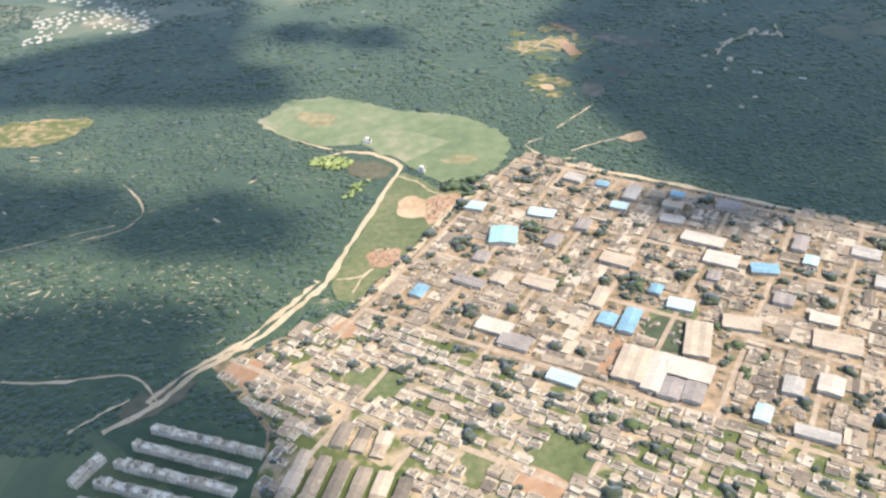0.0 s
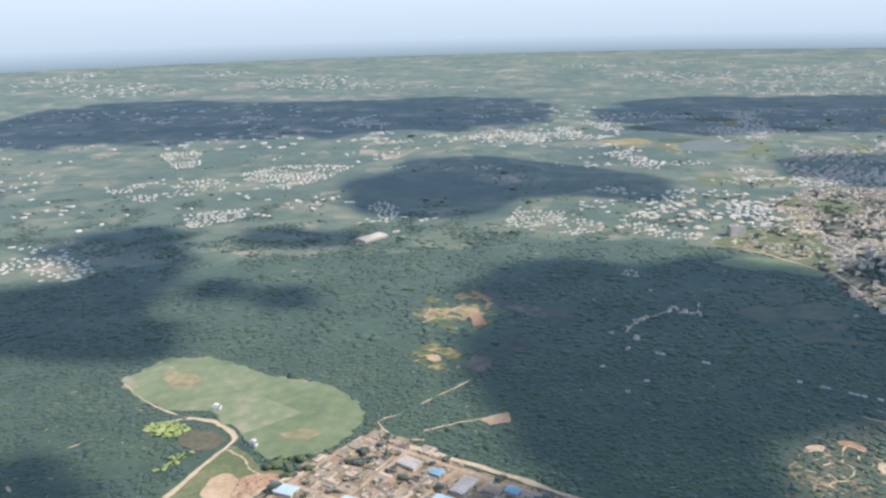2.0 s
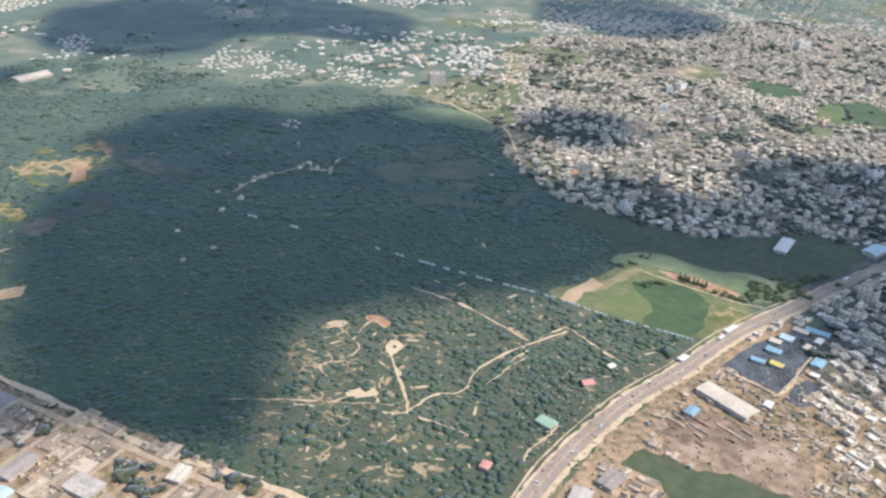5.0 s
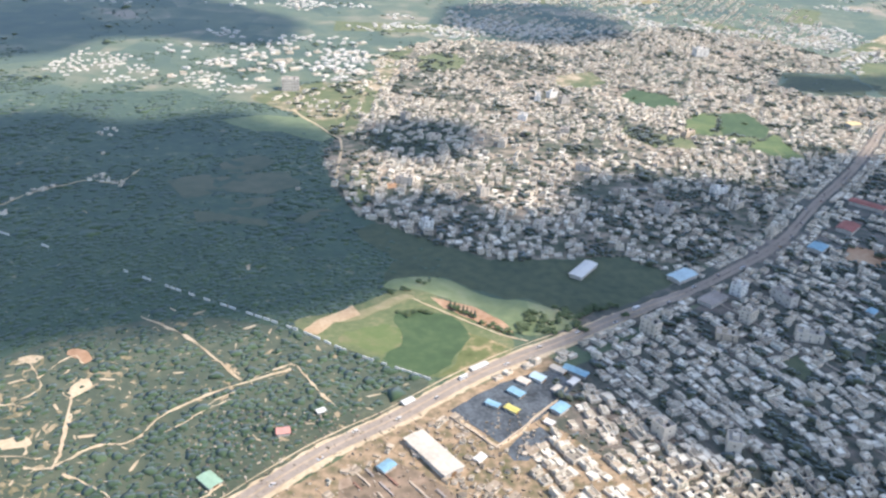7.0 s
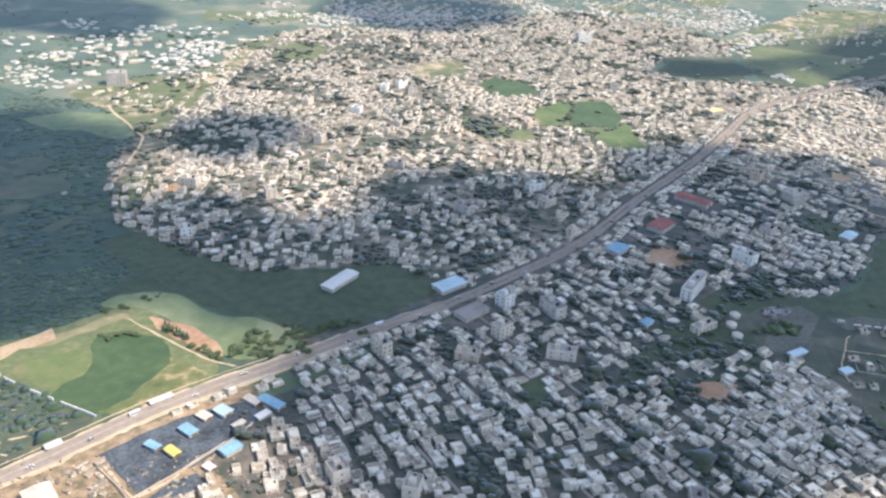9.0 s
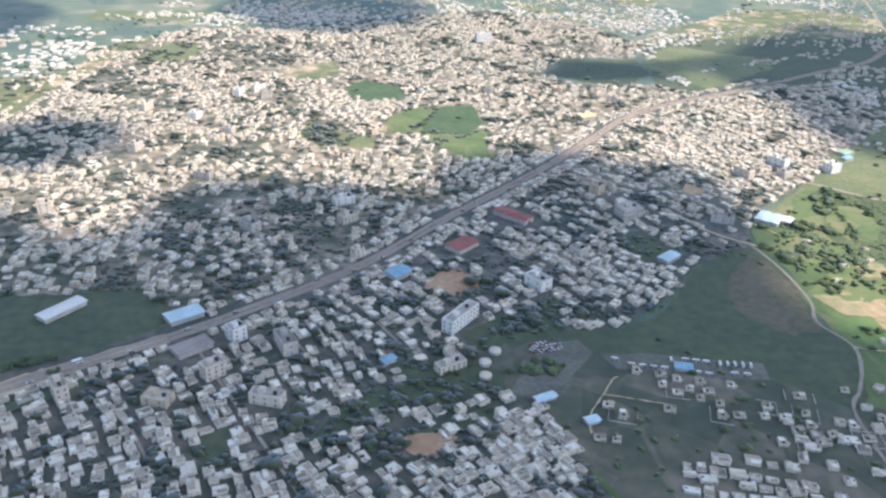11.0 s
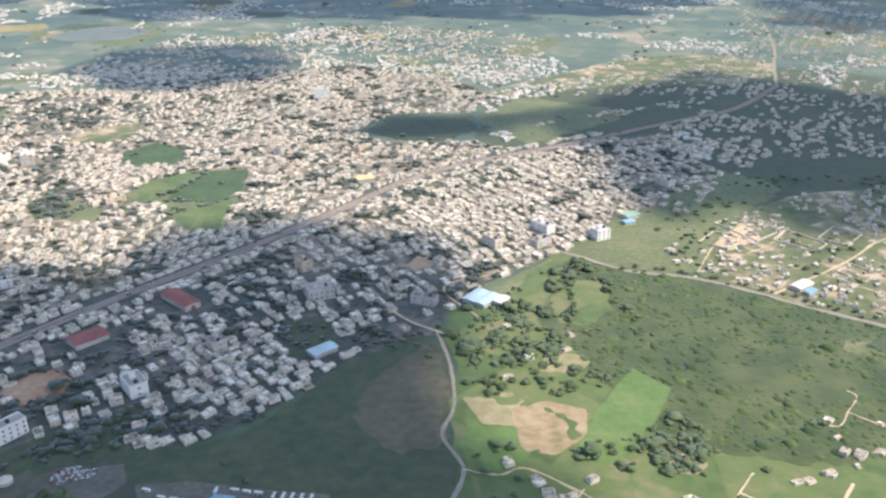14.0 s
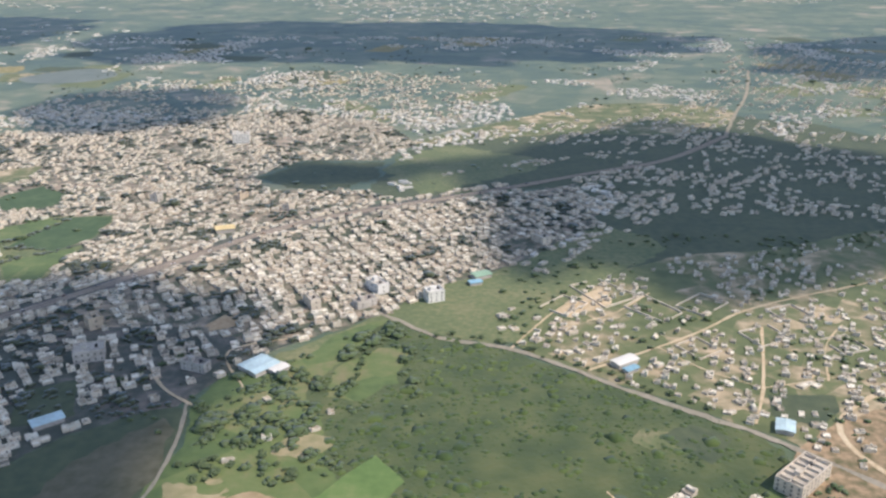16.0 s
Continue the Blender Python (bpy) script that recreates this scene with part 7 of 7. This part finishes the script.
lime = np.concatenate([scatter(-56, -38, 266, 280, 1.3), scatter(-39, -30, 246, 260, 1.3)])
lime = lime[inside(P("-55,274 -46,279 -38,274 -42,267 -50,270"), lime[:, 0], lime[:, 1]) | inside(P("-39,247 -36,257 -31,259 -33,252 -37,246"), lime[:, 0], lime[:, 1]) & (rng.random(len(lime)) < .6)]
heap("lime_trees", (M_LIMELEAF, M_BARK), split_batches(CROWNS, low(tree_rows(lime, .8), .7)), "bright lime green young trees", "trees")

def cypress():
    """A slim dark column of foliage on a short trunk."""
    ob = new("cypress_tree")
    r = np.random.default_rng(61)
    part("trunk", Geo().add(box_geo(-.07, .07, -.07, .07, 0, .4)), M_BARK, ob)
    crown = Geo()
    for i in range(9):
        z, rad = .45 + i * .24, .34 * (1 - (i / 9) ** 2) + .07
        v = ICO1[0] * np.array([rad, rad, .24]) * (1 + r.normal(0, .16, (len(ICO1[0]), 1))) + np.array([r.normal(0, .04), r.normal(0, .04), z])
        crown.add(([tuple(q) for q in v], [tuple(int(k) for k in f) for f in ICO1[1]]))
    part("crown", crown, M_TOWNLEAF, ob)
    return tagged(ob, "slim dark cypress tree on bare red earth", "tree", "cypresses on the red earth")


cypress_tree = cypress()
for i, (x, y) in enumerate(P("275.2,300.3 276.4,299.2 277.5,298.4 278.8,297.2 279.8,296.4 281,295.2 282,294.2")):
    m = pose(x, y, .17, 0, 0, 50 * i) @ Matrix.Scale(.95 + .12 * math.sin(i * 2.3), 4)
    if i:
        copy_thing(cypress_tree, m)
    else:
        cypress_tree.matrix_basis = m


def compound(corners, gate):
    """A low plastered wall round a plot, open on one side at its gate."""
    g = Geo()
    for i, (p, q) in enumerate(zip(corners, corners[1:] + corners[:1])):
        if i == gate:
            q = (p[0] + (q[0] - p[0]) * .6, p[1] + (q[1] - p[1]) * .6)
        ln = math.hypot(q[0] - p[0], q[1] - p[1])
        e = ((p[1] - q[1]) / ln * .13, (q[0] - p[0]) / ln * .13)
        r4 = [(p[0] - e[0], p[1] - e[1]), (q[0] - e[0], q[1] - e[1]), (q[0] + e[0], q[1] + e[1]), (p[0] + e[0], p[1] + e[1])]
        g.add(([(*z, .05) for z in r4] + [(*z, .6) for z in r4], [(0, 1, 5, 4), (1, 2, 6, 5), (2, 3, 7, 6), (3, 0, 4, 7), (4, 5, 6, 7)]))
    return tagged(new("compound_wall", g.mesh("compound_wall", M_CREAM)), "low cream wall round a bare building plot", "wall", "compound walls")


for i, corners in enumerate(("623,441 633,447 644,433 632,424", "646,434 655,421 648,414 638,425", "654,426 664,436 671,429 661,419", "612,424 620,433 627,427 619,418", "668,408 678,413 682,404 672,399", "648,399 655,404 660,396 653,391", "681,424 690,428 694,419 685,415", "690,404 698,407 701,398 693,395")):
    compound(P(corners), i % 4)

for p, q in zip(P("273,246 278,241 282,236 290,244"), P("278,241 282,236 290,244 298,253")):
    ln = math.hypot(q[0] - p[0], q[1] - p[1])
    ob = new("nursery_wall", Geo().add(box_geo(-ln / 2, ln / 2, -.15, .15, 0, .5)).mesh("nursery_wall", M_TAN))
    ob.matrix_world = pose((p[0] + q[0]) / 2, (p[1] + q[1]) / 2, .14, 0, 0, math.degrees(math.atan2(q[1] - p[1], q[0] - p[0])))
    tagged(ob, "low tan wall round the plant nursery", "wall", "nursery walls")

# low walls in rows in the red yard
wall_rng = np.random.default_rng(17)
bx, by = math.cos(-.93), math.sin(-.93)
for k, off in enumerate((1, 3.4, 6, 8.8, 12, 15.5, 19, 22.5)):
    for u in np.arange(0, 15, 2.6):
        x, y = 248.5 + off * .8 + bx * u, 225 + off * .42 + by * u
        if inside(YARD_RED, [x], [y])[0] and wall_rng.random() < .5 and abs(x - 267.5) + abs(y - 233) > 9:
            w, d, h = wall_rng.uniform(.8, 1.3), wall_rng.uniform(.2, .45), wall_rng.uniform(.3, .6)
            ob = new("low_wall", Geo().add(box_geo(-w * 1.3, w * 1.3, -d * .7, d * .7, 0, h)).mesh("low_wall", (M_OLDBRICK, M_TAN, M_BROWNGREY)[k % 3]))
            ob.matrix_world = pose(x, y, .14, 0, 0, -53 + wall_rng.normal(0, 3))
            tagged(ob, ("low wall of red bricks in a reddish yard", "low tan plastered wall in a reddish yard", "low grey block wall in a reddish yard")[k % 3], "wall", "low walls in the yard")

pw = Geo()
plot_rng = np.random.default_rng(5)
for x, y in PLOT_HOUSES:
    if plot_rng.random() < .25:
        a, w, d = radians(-14) + plot_rng.normal(0, .05), plot_rng.uniform(2.2, 3.4), plot_rng.uniform(2, 3)
        c, k = math.cos(a), math.sin(a)
        for u0, v0, u1, v1 in ((-w, -d, w, -d), (w, -d, w, d), (w, d, -w, d), (-w, d, -w, -d)):
            if plot_rng.random() < .65:
                p, q = (x + c * u0 - k * v0, y + k * u0 + c * v0), (x + c * u1 - k * v1, y + k * u1 + c * v1)
                ln = math.hypot(q[0] - p[0], q[1] - p[1])
                e = ((p[1] - q[1]) / ln * .07, (q[0] - p[0]) / ln * .07)
                r4 = [(p[0] - e[0], p[1] - e[1]), (q[0] - e[0], q[1] - e[1]), (q[0] + e[0], q[1] + e[1]), (p[0] + e[0], p[1] + e[1])]
                pw.add(([(*z, .05) for z in r4] + [(*z, .3) for z in r4], [(0, 1, 5, 4), (1, 2, 6, 5), (2, 3, 7, 6), (3, 0, 4, 7), (4, 5, 6, 7)]))
tagged(new("plot_walls", pw.mesh("plot_walls", M_CONCRETE)), "low grey compound walls round open plots", "wall", kind="structure")

# ---------------------------------------------------------------- boundary wall, nursery, vehicles
wall_line = smooth(P("127,345 170,322 195,307 230,287 247,275 268,263"), False, 14)
g = Geo()
for (x0, y0), (x1, y1) in zip(wall_line[:-1], wall_line[1:]):
    if rng.random() < (.3 if x0 > 195 else .7):
        continue
    d = np.array([x1 - x0, y1 - y0])
    e = np.array([-d[1], d[0]]) / np.hypot(*d) * .14
    e2 = d * .12
    c = [(x0 - e[0] + e2[0], y0 - e[1] + e2[1]), (x0 + e[0] + e2[0], y0 + e[1] + e2[1]), (x1 + e[0] - e2[0], y1 + e[1] - e2[1]), (x1 - e[0] - e2[0], y1 - e[1] - e2[1])]
    g.add(([(*q, 0.0) for q in c] + [(*q, .7) for q in c], [(0, 3, 7, 4), (3, 2, 6, 7), (2, 1, 5, 6), (1, 0, 4, 5), (4, 7, 6, 5)]))
tagged(new("boundary_wall", g.mesh("boundary_wall", M_WHITE)), "long low whitewashed boundary wall in segments", "wall", kind="structure")
ribbon("nursery_lane", P("282,236 289,242 293,248 299,254 303,260"), .6, .25, M_TRACK, "pale lane through the nursery", "track", wobble=.1)
ribbon("nursery_lane", P("273,248 278,242 283,236"), .5, .25, M_TRACK, "pale lane beside the nursery", "track", wobble=.1)
sheet("nursery_nets", P("284,235 289,241 294,244 296,241 289,232 286,232"), .17, M_NET, "dark nets over plant beds", "yard", wobble=.2, smoothed=False)
sheet("nursery_yard", P("272,250 283,238 294,247 306,262 300,268 286,262"), .16, M_NET, "dark ground of a plant nursery under nets", "yard", wobble=.3, smoothed=False)

def vehicle(name, label, length, width, height, cab, group, paint=M_VEHICLE):
    """A simple road vehicle with body, glazed cabin and four wheels."""
    ob = new(name)
    a, b = length / 2, width / 2
    low = height * (.55 if cab else .95)
    v, f = box_geo(-a, a, -b, b, .12, low, True)
    part("body", Geo().add((v, f)), paint, ob)
    if cab:
        v = [(-a * .55, -b * .9, low), (a * .5, -b * .9, low), (a * .5, b * .9, low), (-a * .55, b * .9, low), (-a * .4, -b * .75, height), (a * .25, -b * .75, height), (a * .25, b * .75, height), (-a * .4, b * .75, height)]
        part("cabin", Geo().add((v, [(0, 1, 5, 4), (1, 2, 6, 5), (2, 3, 7, 6), (3, 0, 4, 7)])), M_GLASS, ob)
        part("roof", Geo().add((v[4:], [(0, 1, 2, 3)])), paint, ob)
    else:
        part("window_band", Geo().add(box_geo(-a * .95, a * .95, -b - .015, b + .015, height * .55, height * .8)), M_GLASS, ob)
        part("roof", Geo().add(box_geo(-a, a, -b, b, low, height)), paint, ob)
    for sx in (-.62, .62):
        for sy in (-1, 1):
            ring = [(sx * a + .16 * math.cos(k * math.pi / 4), .16 + .16 * math.sin(k * math.pi / 4)) for k in range(8)]
            y0, y1 = sy * b - .06, sy * b + .04
            v = [(x, y0, z) for x, z in ring] + [(x, y1, z) for x, z in ring]
            part("wheel", Geo().add((v, [(k, (k + 1) % 8, 8 + (k + 1) % 8, 8 + k) for k in range(8)] + [tuple(range(8))[::-1], tuple(range(8, 16))])), M_TYRE, ob)
    return tagged(ob, label, name, group)


car = vehicle("car", "small parked car on the road", 1.5, .65, .55, True, "cars on the roads")
bus = vehicle("bus", "white bus standing in a gravel yard", 1.7, .6, .7, False, "buses in the yard", M_WHITE)
truck = vehicle("truck", "covered truck on the highway", 2.4, .85, 1.0, False, "trucks on the highway")
car.matrix_basis = pose(443, 303, .18, 0, 0, 30)
bus.matrix_basis = pose(475, 299.5, .18, 0, 0, 80)
d = np.concatenate([[0], np.cumsum(np.hypot(*np.diff(hw_line, axis=0).T))])
first = True
for s in np.arange(60, 640, 13.0):
    s += rng.uniform(-3, 3)
    x, y = np.interp(s, d, hw_line[:, 0]), np.interp(s, d, hw_line[:, 1])
    x2, y2 = np.interp(s + 1, d, hw_line[:, 0]), np.interp(s + 1, d, hw_line[:, 1])
    a = math.atan2(y2 - y, x2 - x)
    off = rng.choice([-1.5, -.8, .8, 1.5])
    m = pose(x + math.sin(a) * off, y - math.cos(a) * off, .27, 0, 0, math.degrees(a))
    if first:
        truck.matrix_basis, first = m, False
    else:
        copy_thing(truck if rng.random() < .15 else car, m)
for i, (x, y) in enumerate(P("486.8,297.6 488.7,297.4 490.5,297.2 492.4,297 494.3,296.8 478.7,299.6 481.2,299 483.6,298.4 480,294 482.5,293.3 464.6,297.8 467.2,297.2 469.8,296.6 472.4,296 461,300 489,293.4 492,293")):
    copy_thing(bus, pose(x, y + .1 * math.sin(i), .18, 0, 0, (78 if i < 5 else -13) + 3 * math.sin(i * 3)))
for i in range(18):
    copy_thing(car, pose(441 + (i % 7) * 1.25 + rng.normal(0, .15), 303.4 + (i // 7) * 1.7 + (i % 7) * .3, .18, 0, 0, 55 + rng.normal(0, 8)))


def storage_tank(radius, height):
    """A round white tank with a shallow domed cover."""
    ob = new("storage_tank")
    ring = [(math.cos(k * math.pi / 8), math.sin(k * math.pi / 8)) for k in range(16)]
    v = [(x * radius, y * radius, 0) for x, y in ring] + [(x * radius, y * radius, height) for x, y in ring]
    part("shell", Geo().add((v, [(k, (k + 1) % 16, 16 + (k + 1) % 16, 16 + k) for k in range(16)])), M_CONCRETE, ob)
    v = [(x * radius * 1.04, y * radius * 1.04, height) for x, y in ring] + [(x * radius * .6, y * radius * .6, height + .3 * radius) for x, y in ring] + [(0, 0, height + .38 * radius)]
    part("dome", Geo().add((v, [(k, (k + 1) % 16, 16 + (k + 1) % 16, 16 + k) for k in range(16)] + [(16 + k, 16 + (k + 1) % 16, 32) for k in range(16)])), M_CREAM, ob)
    return tagged(ob, "round pale storage tank with a domed cover", "tank", "storage tanks beside the parking ground")


tank = storage_tank(1.5, .9)
tank.matrix_basis = pose(431.6, 303.7, .1)
copy_thing(tank, pose(428.6, 298.7, .1))
copy_thing(tank, pose(428.1, 293.1, .1))

# ---------------------------------------------------------------- clouds
CLOUD_Z = 800.0


def cloud(outline, height=CLOUD_Z, puff=8.0, seed=1):
    """A flat-bottomed cumulus over the sun's side of the outline on the ground that it shades."""
    r = np.random.default_rng(seed)
    sx, sy = TO_SUN.x / TO_SUN.z * height, TO_SUN.y / TO_SUN.z * height
    pts = smooth(outline, True, 6)
    size = math.sqrt(np.ptp(pts[:, 0]) * np.ptp(pts[:, 1]))
    v2, _, f2, *_ = geometry.delaunay_2d_cdt([Vector((x + sx, y + sy)) for x, y in pts], [], [tuple(range(len(pts)))], 1, 1e-4)
    v0 = np.array([(p.x, p.y, height) for p in v2])
    f0 = np.array([tuple(f) for f in f2])
    bv, bf = ICO1
    V, F, k = [v0], [f0], len(v0)
    rim = pts[r.integers(0, len(pts), int(len(pts) * 3))] + r.normal(0, puff * .45, (int(len(pts) * 3), 2))
    if puff < 20:
        rim = rim[inside(pts, rim[:, 0], rim[:, 1])]
    core = r.uniform(pts.min(0), pts.max(0), (int(size / 2), 2))
    core = core[inside(pts, core[:, 0], core[:, 1])]
    for (x, y), rad in [(p, puff * r.uniform(.25, .8)) for p in rim] + [(p, min(size * .2, puff * 3) * r.uniform(.6, 1.3)) for p in core]:
        big = rad > puff
        if big and not inside(pts, [x - rad * .7, x + rad * .7, x, x], [y, y, y - rad * .7, y + rad * .7]).all():
            continue
        w = bv * rad * (1 + r.normal(0, .12, (len(bv), 1))) * np.array([1, 1, .7 if big else .45]) + np.array([x + sx, y + sy, height + (rad * .35 if big else 0)])
        V.append(w)
        F.append(bf + k)
        k += len(w)
    ob = new("cloud", mesh_of("cloud", np.concatenate(V), np.concatenate(F), M_CLOUD))
    ob.data.polygons.foreach_set("use_smooth", [True] * len(ob.data.polygons))
    return tagged(ob, "white flat-bottomed cumulus cloud drifting over the plain", "cloud", "clouds")


CLOUDS = [
    P("50,422 50,436 65,465 93,477 123,464 152,473 176,483 209,468 236,450 232,420 240,385 246,372 262,351 269,325 246,300 215,290 168,280 150,271 149,254 150,232 141,219 124,220 106,226 92,219 82,219 66,222 54,236 60,244 76,243 88,246 71,262 72,284 83,290 72,295 60,300 55,317 50,335 50,348 54,360 64,368 70,381 68,392 58,403"),
    P("240,372 260,382 280,389 300,368 320,377 331,405 350,412 378,411 399,407 426,400 437,440 470,446 488,448 492,432 518,431 530,410 528,380 522,358 521,333 523,320 527,312 533,306 541,303 545,296 545,281 556,262 535,240 480,220 436,236 420,230 404,205 380,195 354,202 345,220 336,230 326,240 323,250 318,262 307,268 309,277 313,286 312,295 304,301 298,304 288,303 280,310 274,317 266,320 259,314 240,335"),
    P("586,588 596,560 600,527 598,490 598,458 613,448 625,460 638,463 649,451 657,434 670,428 693,436 712,448 740,462 790,520 806,600 795,630 770,640 750,668 722,690 696,706 653,670 625,640 605,616 590,610 560,600 545,592 506,596 490,572 500,556 536,560 560,566"),
    P("312,712 305,768 335,798 388,808 420,786 434,724 418,685 395,672 371,662 342,664"),
    P("-190,270 -143,266 -114,256 -121,235 -129,222 -160,220"), P("-115,235 -97,245 -80,255 -58,238 -51,219 -71,212 -107,218"),
    P("-113,184 -90,192 -68,184 -71,166 -62,158 -58,151 -49,147 -43,140 -38,131 -36,118 -38,108 -100,105 -150,120 -150,168 -121,172 -104,168"),
    P("-219,389 -180,425 -163,432 -200,500 -212,520 -163,548 -125,497 -108,450 -102,391 -72,345 -87,329 -171,335 -230,339"),
    P("-95,432 -72,434 -66,411 -86,409"), P("-58,419 -33,425 -29,398 -51,397"),
    P("-47,605 -60,680 -39,741 -9,806 43,817 96,784 153,743 192,693 174,625 110,640 72,629 58,591 -1,571"),
    P("-538,965 -592,1180 -497,1343 -302,1311 44,1329 89,1080 -133,985 -312,940 -509,921"), P("220,1000 300,1250 560,1300 800,1180 760,1020 520,960 360,980"),
    P("-700,560 -620,700 -420,720 -330,640 -360,560 -520,520"), P("880,900 960,1100 1200,1150 1260,980 1080,860"),
    P("-36,500 -30,530 -90,545 -95,510"),
    P("244,466 259,478 281,480 296,471 299,453 290,438 270,424 250,432"),
]
for i, c in enumerate(CLOUDS):
    far = min(p[1] for p in c) > 600
    cloud(c, CLOUD_Z, (34.0 if min(p[1] for p in c) > 850 else 14.0) if far else 8.0, i)
